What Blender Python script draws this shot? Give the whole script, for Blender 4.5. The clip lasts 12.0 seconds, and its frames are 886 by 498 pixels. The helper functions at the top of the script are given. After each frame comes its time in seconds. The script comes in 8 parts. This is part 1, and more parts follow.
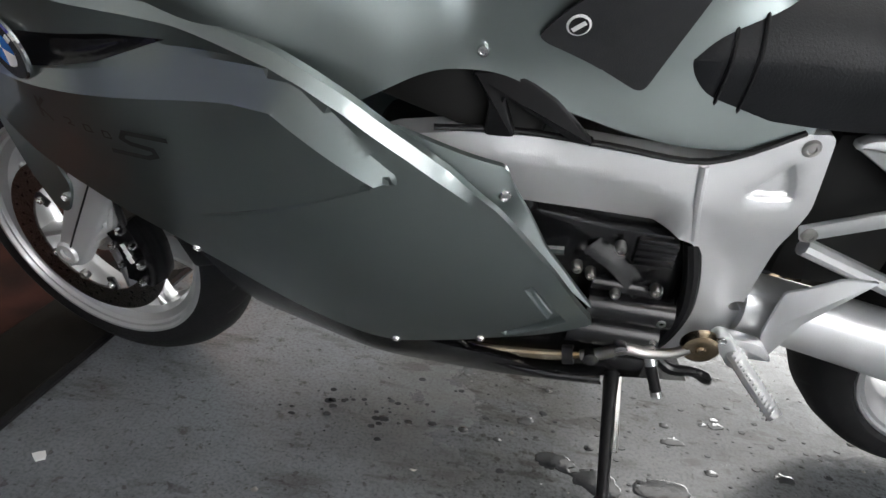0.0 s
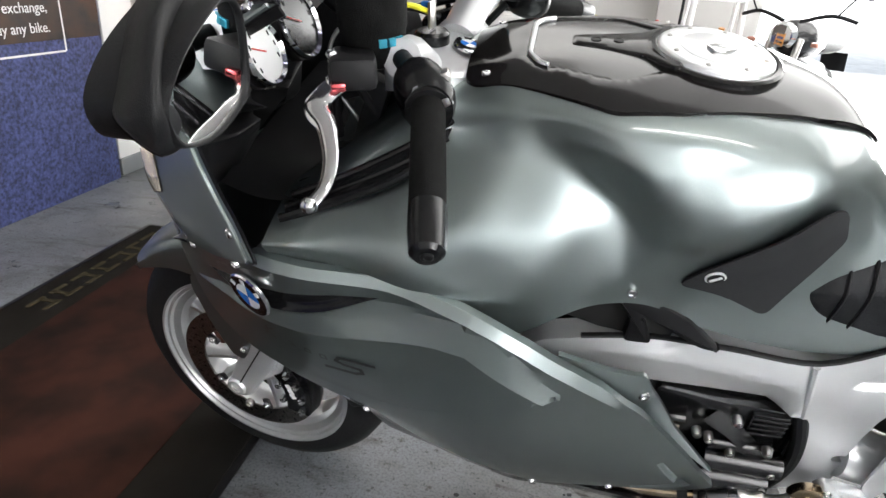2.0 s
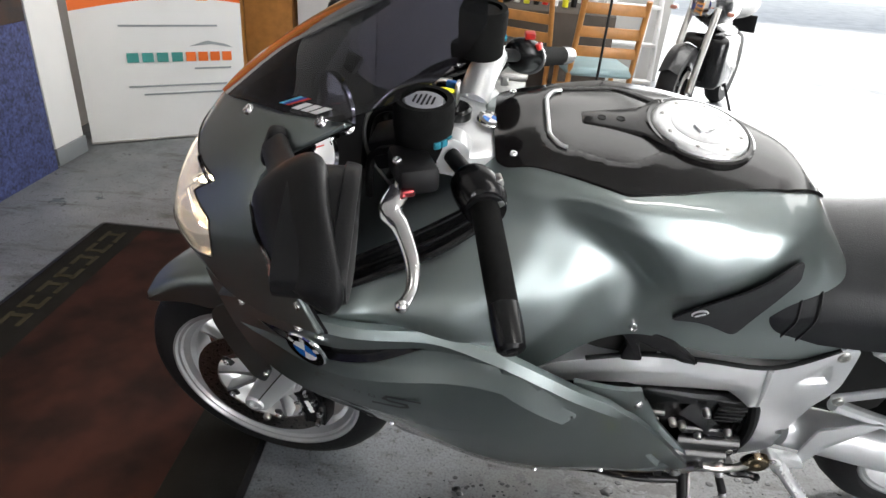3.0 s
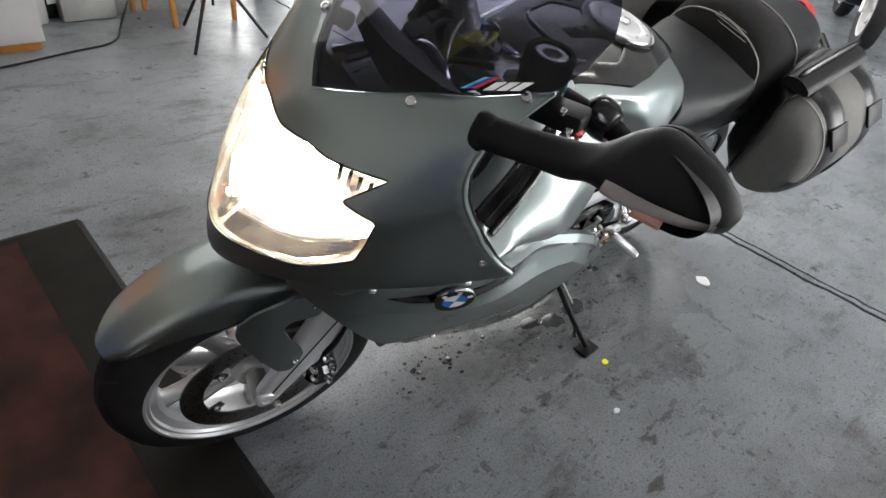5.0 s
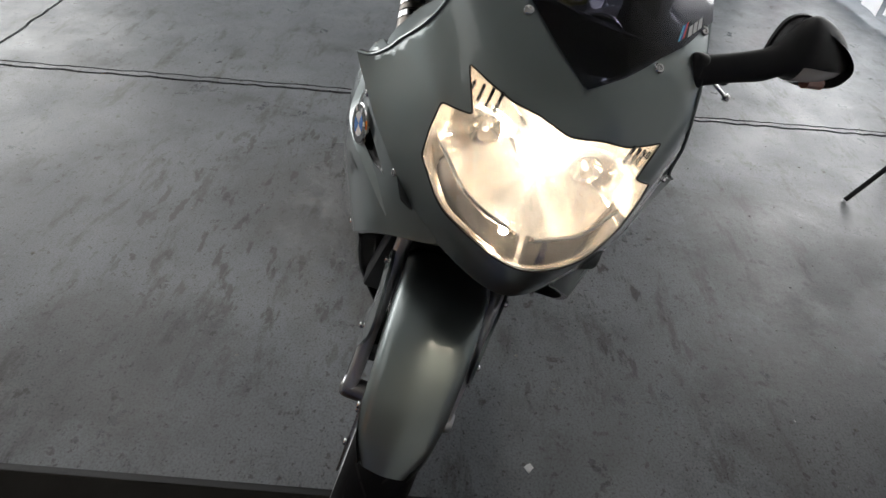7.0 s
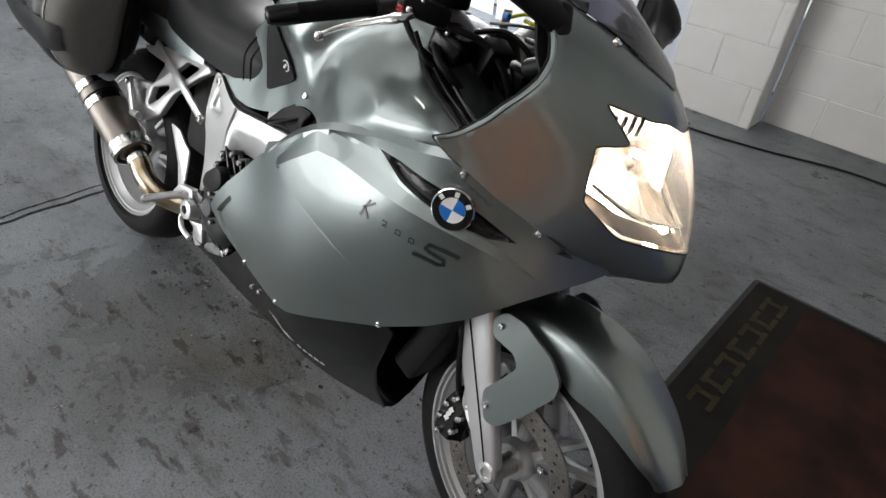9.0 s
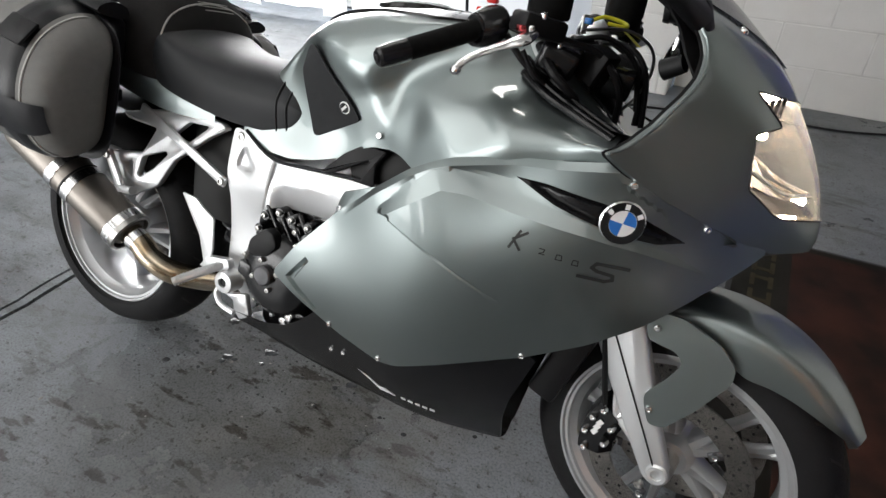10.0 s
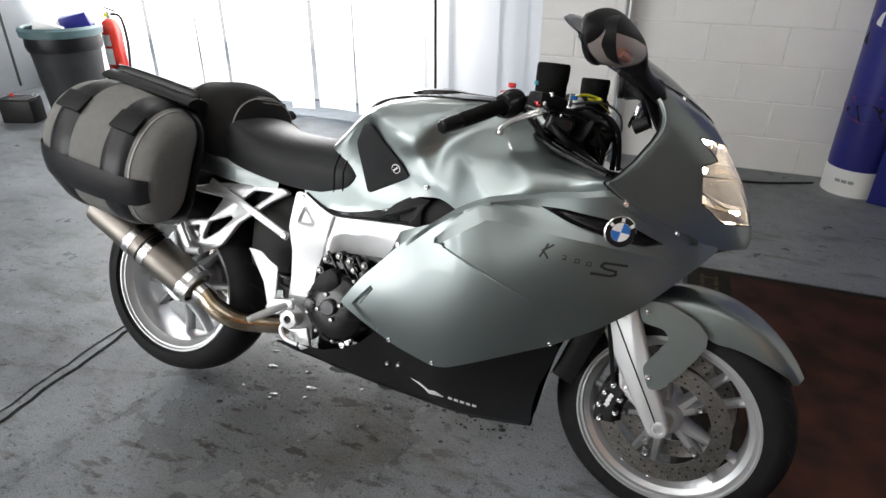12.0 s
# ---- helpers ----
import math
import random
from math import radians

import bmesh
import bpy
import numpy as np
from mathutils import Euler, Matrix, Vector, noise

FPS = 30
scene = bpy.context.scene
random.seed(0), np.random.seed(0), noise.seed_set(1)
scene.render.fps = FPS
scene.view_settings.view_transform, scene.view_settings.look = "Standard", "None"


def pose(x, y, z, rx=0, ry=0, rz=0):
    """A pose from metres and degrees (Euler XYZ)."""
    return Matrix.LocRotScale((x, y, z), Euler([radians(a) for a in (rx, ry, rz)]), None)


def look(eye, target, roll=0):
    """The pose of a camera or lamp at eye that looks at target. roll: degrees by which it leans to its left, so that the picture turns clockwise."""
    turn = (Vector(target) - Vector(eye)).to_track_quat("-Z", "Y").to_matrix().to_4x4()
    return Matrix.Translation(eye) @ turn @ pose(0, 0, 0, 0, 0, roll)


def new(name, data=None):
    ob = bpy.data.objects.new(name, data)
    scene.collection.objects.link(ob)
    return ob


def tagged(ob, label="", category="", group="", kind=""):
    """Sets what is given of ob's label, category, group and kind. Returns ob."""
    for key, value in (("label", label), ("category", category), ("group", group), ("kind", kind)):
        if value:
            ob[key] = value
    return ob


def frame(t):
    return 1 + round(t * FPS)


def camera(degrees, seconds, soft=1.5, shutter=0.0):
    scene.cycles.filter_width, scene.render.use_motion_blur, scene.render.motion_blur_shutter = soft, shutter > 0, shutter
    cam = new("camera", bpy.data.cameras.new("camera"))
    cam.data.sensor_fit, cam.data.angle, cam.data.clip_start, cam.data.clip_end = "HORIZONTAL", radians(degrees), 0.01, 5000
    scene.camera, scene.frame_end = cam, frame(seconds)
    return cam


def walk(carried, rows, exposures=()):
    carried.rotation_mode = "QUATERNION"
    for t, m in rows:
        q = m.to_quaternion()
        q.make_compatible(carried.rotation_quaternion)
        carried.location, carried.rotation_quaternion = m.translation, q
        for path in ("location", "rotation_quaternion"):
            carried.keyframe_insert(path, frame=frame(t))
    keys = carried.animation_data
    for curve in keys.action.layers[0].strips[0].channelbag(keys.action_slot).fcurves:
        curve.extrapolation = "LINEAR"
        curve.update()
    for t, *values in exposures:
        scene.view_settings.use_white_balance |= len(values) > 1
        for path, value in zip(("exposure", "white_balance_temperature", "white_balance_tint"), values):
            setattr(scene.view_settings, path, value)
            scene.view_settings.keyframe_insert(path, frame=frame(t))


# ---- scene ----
cam = camera(71.5, 12.0)
PATH = [
    (0, pose(0.8654, 1.1051, 0.7693, 66.49, -6.26, -172.83)),
    (0.5, pose(0.9406, 1.1269, 0.7884, 67.26, -6.91, -168.46)),
    (1, pose(0.9760, 1.1485, 0.8420, 67.85, -6.27, -168.12)),
    (1.5, pose(0.9964, 1.1496, 0.9446, 67.01, -4.89, -168.69)),
    (2, pose(1.0363, 1.1627, 1.0590, 66.39, -4.00, -169.40)),
    (2.5, pose(1.0982, 1.2027, 1.1610, 64.82, -4.28, -171.91)),
    (3, pose(1.1963, 1.2263, 1.2373, 62.10, -4.59, -176.85)),
    (3.2, pose(1.2406, 1.2161, 1.2529, 59.50, -3.65, -178.79)),
    (4.8, pose(1.9135, 1.0714, 1.3354, 53.60, -7.58, 143.31)),
    (5, pose(1.9848, 0.9983, 1.3215, 53.66, -6.92, 138.21)),
    (5.5, pose(2.1192, 0.8468, 1.3385, 51.57, -7.33, 127.89)),
    (6, pose(2.3129, 0.6294, 1.3279, 51.61, -5.92, 112.74)),
    (6.5, pose(2.3565, 0.3906, 1.3118, 50.16, -6.40, 103.85)),
    (7, pose(2.3488, 0.1270, 1.3414, 50.31, -4.51, 92.48)),
    (8.8, pose(1.9783, -0.5817, 1.3286, 53.20, -6.18, 49.10)),
    (9, pose(1.9153, -0.6551, 1.3373, 53.92, -4.81, 43.21)),
    (9.5, pose(1.7490, -0.7992, 1.3398, 54.79, -3.04, 36.68)),
    (10, pose(1.5153, -0.8589, 1.3245, 55.10, -0.99, 27.62)),
    (10.5, pose(1.3908, -0.9558, 1.3574, 57.17, -1.59, 19.35)),
    (11, pose(1.3317, -1.1276, 1.3733, 58.64, -0.14, 15.81)),
    (11.5, pose(1.3651, -1.2270, 1.3891, 60.78, 0.42, 17.20)),
    (12, pose(1.4669, -1.2944, 1.4038, 62.67, -0.35, 21.02)),
]
walk(cam, PATH, [(0.0, 0.50), (0.5, 0.76), (1.0, 0.92), (1.5, 0.92), (2.2, 0.86), (3.2, 0.66), (4.8, 0.68), (5.5, 0.34), (6.0, -0.04), (6.3, -0.22), (7.0, -0.52), (8.8, -0.02), (9.5, 0.24), (10.5, 0.22), (12.0, 0.20)])

# ---- world and light ----
world = bpy.data.worlds.new("world")
scene.world = world
world.use_nodes = True
wn = world.node_tree.nodes
sky = wn.new("ShaderNodeTexSky")
sky.sky_type = "NISHITA"
sky.sun_disc = False
sky.sun_elevation, sky.sun_rotation = radians(38), radians(200)
wn["Background"].inputs["Strength"].default_value = 0.12
world.node_tree.links.new(sky.outputs["Color"], wn["Background"].inputs["Color"])
sun_data = bpy.data.lights.new("sun", "SUN")
sun_data.energy, sun_data.angle, sun_data.color = 4.0, radians(3), (1.0, 0.96, 0.9)
sun = new("sun", sun_data)
sun.matrix_world = look((0, 0, 20), (3.0, 14, 0))


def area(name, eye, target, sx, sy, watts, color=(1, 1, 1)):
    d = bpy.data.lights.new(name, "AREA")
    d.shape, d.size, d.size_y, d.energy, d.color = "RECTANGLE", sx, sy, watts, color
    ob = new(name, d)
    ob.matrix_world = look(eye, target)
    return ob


area("doorway_daylight", (-3.7, -5.3, 1.5), (-2.4, 0, 0.9), 5.4, 2.9, 205, (1.0, 0.99, 0.97))
area("window_daylight", (-2.45, 3.52, 1.5), (-2.45, 0, 1.2), 3.7, 1.8, 320, (1.0, 0.99, 0.98))
# unseen soft lamps added overhead to brighten upper surfaces, floor and reflections
area("overhead_fill", (-2.5, -2.6, 3.17), (-2.5, -2.6, 0), 4.4, 3.2, 98, (1.0, 0.99, 0.97))
area("overhead_fill", (-0.5, -0.9, 3.17), (-0.5, -0.9, 0), 3.0, 1.3, 14, (1.0, 0.99, 0.97))
# strip lamp added for highlights on the tank, its source unseen
area("overhead_strip_fill", (-0.2, 1.2, 3.12), (-0.2, 1.2, 0), 1.5, 0.12, 10, (1.0, 0.97, 0.92))
# another added overhead lamp, lifts the front and right side
area("overhead_fill", (1.3, -2.1, 3.17), (1.3, -2.1, 0), 2.4, 1.5, 14, (1.0, 0.98, 0.95))

# ---- materials ----


def material(name, color, rough=0.5, metal=0.0, vary=0.12, scale=8.0, bump=0.0, bump_scale=60.0, coat=0.0, spec=0.5, second=None, flake=0.0, coat_rough=0.06):
    m = bpy.data.materials.new(name)
    m.use_nodes = True
    t = m.node_tree
    b = t.nodes["Principled BSDF"]
    b.inputs["Metallic"].default_value = metal
    b.inputs["Coat Weight"].default_value = coat
    b.inputs["Coat Roughness"].default_value = coat_rough
    b.inputs["Specular IOR Level"].default_value = spec
    co = t.nodes.new("ShaderNodeTexCoord")
    n1 = t.nodes.new("ShaderNodeTexNoise")
    n1.inputs["Scale"].default_value, n1.inputs["Detail"].default_value = scale, 8
    n2 = t.nodes.new("ShaderNodeTexNoise")
    n2.inputs["Scale"].default_value, n2.inputs["Detail"].default_value = bump_scale, 5
    t.links.new(co.outputs["Object"], n1.inputs["Vector"])
    t.links.new(co.outputs["Object"], n2.inputs["Vector"])
    r = t.nodes.new("ShaderNodeValToRGB")
    dark = second or tuple(c * (1 - vary) for c in color)
    r.color_ramp.elements[0].position, r.color_ramp.elements[1].position = 0.32, 0.68
    r.color_ramp.elements[0].color = (*dark, 1)
    r.color_ramp.elements[1].color = (*color, 1)
    t.links.new(n1.outputs["Fac"], r.inputs["Fac"])
    last = r.outputs["Color"]
    if flake:
        mx = t.nodes.new("ShaderNodeMix")
        mx.data_type, mx.blend_type = "RGBA", "OVERLAY"
        mx.inputs["Factor"].default_value = flake
        n3 = t.nodes.new("ShaderNodeTexNoise")
        n3.inputs["Scale"].default_value = 900
        t.links.new(co.outputs["Object"], n3.inputs["Vector"])
        t.links.new(last, mx.inputs["A"])
        t.links.new(n3.outputs["Fac"], mx.inputs["B"])
        last = mx.outputs["Result"]
    t.links.new(last, b.inputs["Base Color"])
    mr = t.nodes.new("ShaderNodeMapRange")
    mr.inputs["To Min"].default_value, mr.inputs["To Max"].default_value = max(0.02, rough * 0.8), min(1, rough * 1.2)
    t.links.new(n2.outputs["Fac"], mr.inputs["Value"])
    t.links.new(mr.outputs["Result"], b.inputs["Roughness"])
    if bump:
        bp = t.nodes.new("ShaderNodeBump")
        bp.inputs["Strength"].default_value, bp.inputs["Distance"].default_value = bump, 0.002
        t.links.new(n2.outputs["Fac"], bp.inputs["Height"])
        t.links.new(bp.outputs["Normal"], b.inputs["Normal"])
    return m


def plain(name, color, rough=0.4, metal=0.0, emit=0.0, coat=0.0):
    m = bpy.data.materials.new(name)
    m.use_nodes = True
    b = m.node_tree.nodes["Principled BSDF"]
    b.inputs["Base Color"].default_value = (*color, 1)
    b.inputs["Roughness"].default_value, b.inputs["Metallic"].default_value = rough, metal
    b.inputs["Coat Weight"].default_value = coat
    if emit:
        b.inputs["Emission Color"].default_value = (*color, 1)
        b.inputs["Emission Strength"].default_value = emit
    return m


def glass(name, tint, rough=0.0, haze=0.0):
    m = bpy.data.materials.new(name)
    m.use_nodes = True
    t = m.node_tree
    t.nodes.remove(t.nodes["Principled BSDF"])
    tr, gl, fr, pw, sc, ms = (t.nodes.new(k) for k in ("ShaderNodeBsdfTransparent", "ShaderNodeBsdfGlossy", "ShaderNodeLayerWeight", "ShaderNodeMath", "ShaderNodeMath", "ShaderNodeMixShader"))
    tr.inputs["Color"].default_value = (*tint, 1)
    gl.inputs["Roughness"].default_value = rough
    fr.inputs["Blend"].default_value = 0.5
    pw.operation, sc.operation = "POWER", "MULTIPLY_ADD"
    pw.inputs[1].default_value = 4.5
    sc.inputs[1].default_value, sc.inputs[2].default_value = 0.9, 0.035
    t.links.new(fr.outputs["Facing"], pw.inputs[0])
    t.links.new(pw.outputs[0], sc.inputs[0])
    t.links.new(sc.outputs[0], ms.inputs["Fac"])
    t.links.new(tr.outputs[0], ms.inputs[1])
    t.links.new(gl.outputs[0], ms.inputs[2])
    last = ms
    if haze:
        last, tl = t.nodes.new("ShaderNodeMixShader"), t.nodes.new("ShaderNodeBsdfTranslucent")
        tl.inputs["Color"].default_value = (0.95, 0.92, 0.9, 1)
        last.inputs["Fac"].default_value = haze
        t.links.new(ms.outputs[0], last.inputs[1])
        t.links.new(tl.outputs[0], last.inputs[2])
    t.links.new(last.outputs[0], t.nodes["Material Output"].inputs["Surface"])
    return m


PAINT = material("metallic_grey_green_paint", (0.245, 0.282, 0.281), 0.43, 1.0, 0.03, 3, coat=1.0, bump_scale=9, coat_rough=0.03)
PAINT_DARK = material("dark_underside_grey", (0.115, 0.128, 0.13), 0.38, 0.6, 0.05, 3, coat=0.8, bump_scale=9)
ALLOY = material("cast_alloy_silver", (0.70, 0.71, 0.72), 0.34, 0.58, 0.06, 14, 0.12, 500)
WHEEL = material("silver_wheel_paint", (0.54, 0.55, 0.56), 0.32, 0.65, 0.06, 20, coat=0.3, bump_scale=10)
POLISHED = material("polished_alloy", (0.8, 0.8, 0.8), 0.16, 1.0, 0.06, 30)
STEEL = material("brushed_steel", (0.5, 0.49, 0.47), 0.3, 1.0, 0.15, 40, 0.1, 300)
TITAN = material("titanium_silencer", (0.25, 0.228, 0.205), 0.42, 1.0, 0.12, 16, 0.08, 400)
PIPE = material("heat_stained_pipe", (0.62, 0.56, 0.46), 0.2, 1.0, 0.3, 14, second=(0.36, 0.26, 0.15))
BLACK = material("black_plastic", (0.011, 0.011, 0.012), 0.42, 0, 0.2, 20, 0.2, 900, spec=0.2)
BLACK_GLOSS = material("gloss_black_plastic", (0.008, 0.008, 0.009), 0.22, 0, 0.2, 9, coat=0.1, spec=0.3)
RUBBER = material("tyre_rubber", (0.015, 0.015, 0.016), 0.6, 0, 0.25, 25, 0.3, 250, spec=0.15)
FOAM = material("foam_grip_rubber", (0.010, 0.010, 0.010), 0.85, 0, 0.3, 90, 0.6, 700, spec=0.1)
LEATHER = material("black_seat_vinyl", (0.015, 0.016, 0.018), 0.44, 0, 0.15, 12, 0.3, 420, spec=0.22)
SUEDE = material("ribbed_seat_fabric", (0.020, 0.019, 0.019), 0.8, 0, 0.2, 40, 0.5, 800, spec=0.12)
PAD = material("knee_pad_rubber", (0.030, 0.031, 0.033), 0.75, 0, 0.15, 40, 0.5, 900, spec=0.15)
PANEL = material("piano_black_panel", (0.010, 0.009, 0.009), 0.12, 0, 0.1, 9, coat=0.2, spec=0.25, coat_rough=0.04)
TRAY = material("satin_black_tray", (0.014, 0.013, 0.012), 0.24, 0, 0.1, 9, 0.05, 300, coat=0.6, spec=0.6, coat_rough=0.2)
PIPING = plain("pale_piping", (0.36, 0.35, 0.33), 0.6)
BAGGREY = material("grey_bag_fabric", (0.165, 0.163, 0.155), 0.75, 0, 0.12, 50, 0.5, 1200)
BAGBLACK = material("black_bag_vinyl", (0.008, 0.008, 0.010), 0.34, 0, 0.2, 18, 0.2, 300, spec=0.3)
ENGINE = material("black_engine_casting", (0.010, 0.010, 0.011), 0.17, 0.0, 0.3, 25, 0.15, 500, spec=0.5)
ENGINE_GREY = material("grey_engine_casting", (0.10, 0.10, 0.105), 0.4, 0.7, 0.25, 25, 0.3, 300)
DISC = material("brake_disc_steel", (0.33, 0.31, 0.29), 0.28, 1.0, 0.25, 40, 0.15, 700)
WHITE = plain("white_enamel", (0.85, 0.85, 0.85), 0.35)
BLUE = plain("badge_blue", (0.02, 0.16, 0.55), 0.25)
RED = plain("red_plastic", (0.6, 0.02, 0.015), 0.35)
PINK = plain("anodised_red_alloy", (0.65, 0.12, 0.13), 0.25, 1.0)
YELLOW = plain("yellow_key_tag", (0.75, 0.72, 0.03), 0.45)
# near-black that stands for the shade in gaps, grooves and holes
SHADOWGAP = plain("gap_shade_black", (0.008, 0.008, 0.008), 0.7)
DECAL = plain("dark_decal", (0.02, 0.022, 0.022), 0.3, coat=0.5)
SCREEN = glass("smoked_screen_acrylic", (0.31, 0.31, 0.36))
LENS = glass("clear_headlamp_lens", (0.96, 0.95, 0.93), haze=0.016)
AMBER = plain("indicator_lens", (0.45, 0.2, 0.15), 0.15, coat=1.0)
CLEARPL = plain("clear_indicator_lens", (0.5, 0.46, 0.44), 0.12, coat=1.0)
REFLECT = plain("lamp_reflector", (0.9, 0.86, 0.8), 0.12, 1.0)
REFLECT_SOFT = material("faceted_lamp_reflector", (0.86, 0.81, 0.75), 0.22, 0.86, 0.2, 30, 0.5, 22)
BRONZE = plain("dark_chrome_bezel", (0.36, 0.31, 0.27), 0.10, 1.0)
BULB = plain("lit_lamp_filament", (1.0, 0.80, 0.55), 0.3, emit=150.0)
CHROME = plain("chrome", (0.85, 0.85, 0.85), 0.06, 1.0)
MIRROR = plain("mirror_glass", (0.9, 0.9, 0.9), 0.01, 1.0)

# ---- mesh helpers ----
from mathutils.geometry import delaunay_2d_cdt


def part(name, bm, mat, parent=None, label="", smooth=35, matrix=None, kind=""):
    bmesh.ops.remove_doubles(bm, verts=bm.verts, dist=1e-6)
    bmesh.ops.recalc_face_normals(bm, faces=bm.faces)
    me = bpy.data.meshes.new(name)
    bm.to_mesh(me)
    bm.free()
    me.materials.append(mat)
    for p in me.polygons:
        p.use_smooth = True
    me.set_sharp_from_angle(angle=radians(smooth))
    ob = new(name, me)
    if parent is not None:
        ob.parent = parent
    if matrix is not None:
        ob.matrix_basis = matrix
    if label:
        ob["label"] = label
    if kind:
        ob["kind"] = kind
    return ob


def mesh_bm(verts, faces, bm=None):
    bm = bm or bmesh.new()
    vs = [bm.verts.new(v) for v in verts]
    for fc in faces:
        try:
            bm.faces.new([vs[i] for i in fc])
        except ValueError:
            pass
    return bm


def box(c, s, bevel=0.0, rot=(0, 0, 0), bm=None, seg=2):
    bm = bm or bmesh.new()
    tmp = bmesh.new()
    bmesh.ops.create_cube(tmp, size=1.0, matrix=Matrix.Diagonal((*s, 1)))
    if bevel:
        bmesh.ops.bevel(tmp, geom=list(tmp.edges), offset=bevel, segments=seg, affect="EDGES", profile=0.5)
    tmp.transform(pose(*c, *rot))
    return add(bm, tmp)


def add(bm, other):
    me = bpy.data.meshes.new("tmp")
    other.to_mesh(me)
    other.free()
    bm.from_mesh(me)
    bpy.data.meshes.remove(me)
    return bm


def curve_points(pts, n=8, closed=False):
    """Catmull-Rom through the points."""
    P = [Vector(p) for p in pts]
    out, m = [], len(P)
    for i in range(m if closed else m - 1):
        if closed:
            a, b, c, d = P[i - 1], P[i], P[(i + 1) % m], P[(i + 2) % m]
        else:
            a, b, c, d = P[max(i - 1, 0)], P[i], P[i + 1], P[min(i + 2, m - 1)]
        for k in range(n):
            t = k / n
            out.append(0.5 * ((2 * b) + (c - a) * t + (2 * a - 5 * b + 4 * c - d) * t * t + (3 * b - a - 3 * c + d) * t ** 3))
    if not closed:
        out.append(P[-1])
    return out


def tube(pts, radius, seg=12, smooth=6, bm=None, flat=1.0, cap=True):
    bm = bm or bmesh.new()
    P = curve_points(pts, smooth) if smooth > 1 else [Vector(p) for p in pts]
    n = len(P)
    rad = radius if isinstance(radius, (list, tuple)) else [radius] * 2
    rings, up = [], None
    for i, p in enumerate(P):
        d = (P[min(i + 1, n - 1)] - P[max(i - 1, 0)]).normalized()
        if up is None:
            up = Vector((0, 0, 1)) if abs(d.z) < 0.9 else Vector((1, 0, 0))
        s = d.cross(up).normalized()
        up = s.cross(d).normalized()
        k = i / (n - 1) * (len(rad) - 1)
        j = min(int(k), len(rad) - 2)
        r = rad[j] * (1 - k + j) + rad[j + 1] * (k - j)
        rings.append([bm.verts.new(p + s * math.cos(a) * r + up * math.sin(a) * r * flat) for a in (2 * math.pi * q / seg for q in range(seg))])
    for a, b in zip(rings, rings[1:]):
        for q in range(seg):
            bm.faces.new((a[q], a[(q + 1) % seg], b[(q + 1) % seg], b[q]))
    if cap:
        bm.faces.new(rings[0])
        bm.faces.new(rings[-1])
    return bm


def revolve(profile, seg=48, m=None, closed=False, bm=None):
    """Profile of (radius, height) turned about y, then moved by m."""
    tmp = bmesh.new()
    rings = []
    for r, h in profile:
        if r < 1e-5:
            rings.append([tmp.verts.new((0, h, 0))])
        else:
            rings.append([tmp.verts.new((r * math.cos(2 * math.pi * k / seg), h, r * math.sin(2 * math.pi * k / seg))) for k in range(seg)])
    pairs = list(zip(rings, rings[1:])) + ([(rings[-1], rings[0])] if closed else [])
    for a, b in pairs:
        for k in range(seg):
            q = [a[k % len(a)], a[(k + 1) % len(a)], b[(k + 1) % len(b)], b[k % len(b)]]
            q = [v for i, v in enumerate(q) if v not in q[:i]]
            if len(q) > 2:
                tmp.faces.new(q)
    if m is not None:
        tmp.transform(m)
    return add(bm or bmesh.new(), tmp)


def loft(sections, n=6, m=5, closed=False, cap=False, bm=None):
    """Smooth surface through the sections, each a list of points in the same order."""
    fine = [curve_points(s, m, closed) for s in sections]
    cols = [curve_points([s[j] for s in fine], n) for j in range(len(fine[0]))]
    bm = bm or bmesh.new()
    V = [[bm.verts.new(c[i]) for c in cols] for i in range(len(cols[0]))]
    w = len(cols)
    for a, b in zip(V, V[1:]):
        for j in range(w if closed else w - 1):
            bm.faces.new((a[j], a[(j + 1) % w], b[(j + 1) % w], b[j]))
    if cap:
        bm.faces.new(V[0])
        bm.faces.new(V[-1])
    return bm


def spline_rows(P, n, closed=False):
    """Uniform cubic B-spline through an array of rows, drawn towards the rows so that it stays close to them."""
    P = np.array(P, float)

    def on_knots(C):
        E = np.concatenate([[2 * C[0] - C[1]], C, [2 * C[-1] - C[-2]]])
        return (E[:-2] + 4 * E[1:-1] + E[2:]) / 6
    C = P.copy()
    for _ in range(5):
        C = C + 0.6 * (P - on_knots(C))
    E = np.concatenate([[2 * C[0] - C[1]], C, [2 * C[-1] - C[-2]]])
    out = []
    for i in range(len(C) - 1):
        a, b, c, d = E[i], E[i + 1], E[i + 2], E[i + 3]
        for k in range(n):
            t = k / n
            out.append(((1 - t) ** 3 * a + (3 * t ** 3 - 6 * t * t + 4) * b + (-3 * t ** 3 + 3 * t * t + 3 * t + 1) * c + t ** 3 * d) / 6)
    out.append(P[-1])
    return np.array(out)


def fair_grid(sections, n=6, m=5):
    """A fair surface near the sections, as an array of points."""
    rows = spline_rows(sections, n)
    return np.swapaxes(spline_rows(np.swapaxes(rows, 0, 1), m), 0, 1)


def grid_bm(rows):
    h, w = rows.shape[:2]
    return mesh_bm([tuple(v) for v in rows.reshape(-1, 3)], [(i * w + j, i * w + j + 1, (i + 1) * w + j + 1, (i + 1) * w + j) for i in range(h - 1) for j in range(w - 1)])


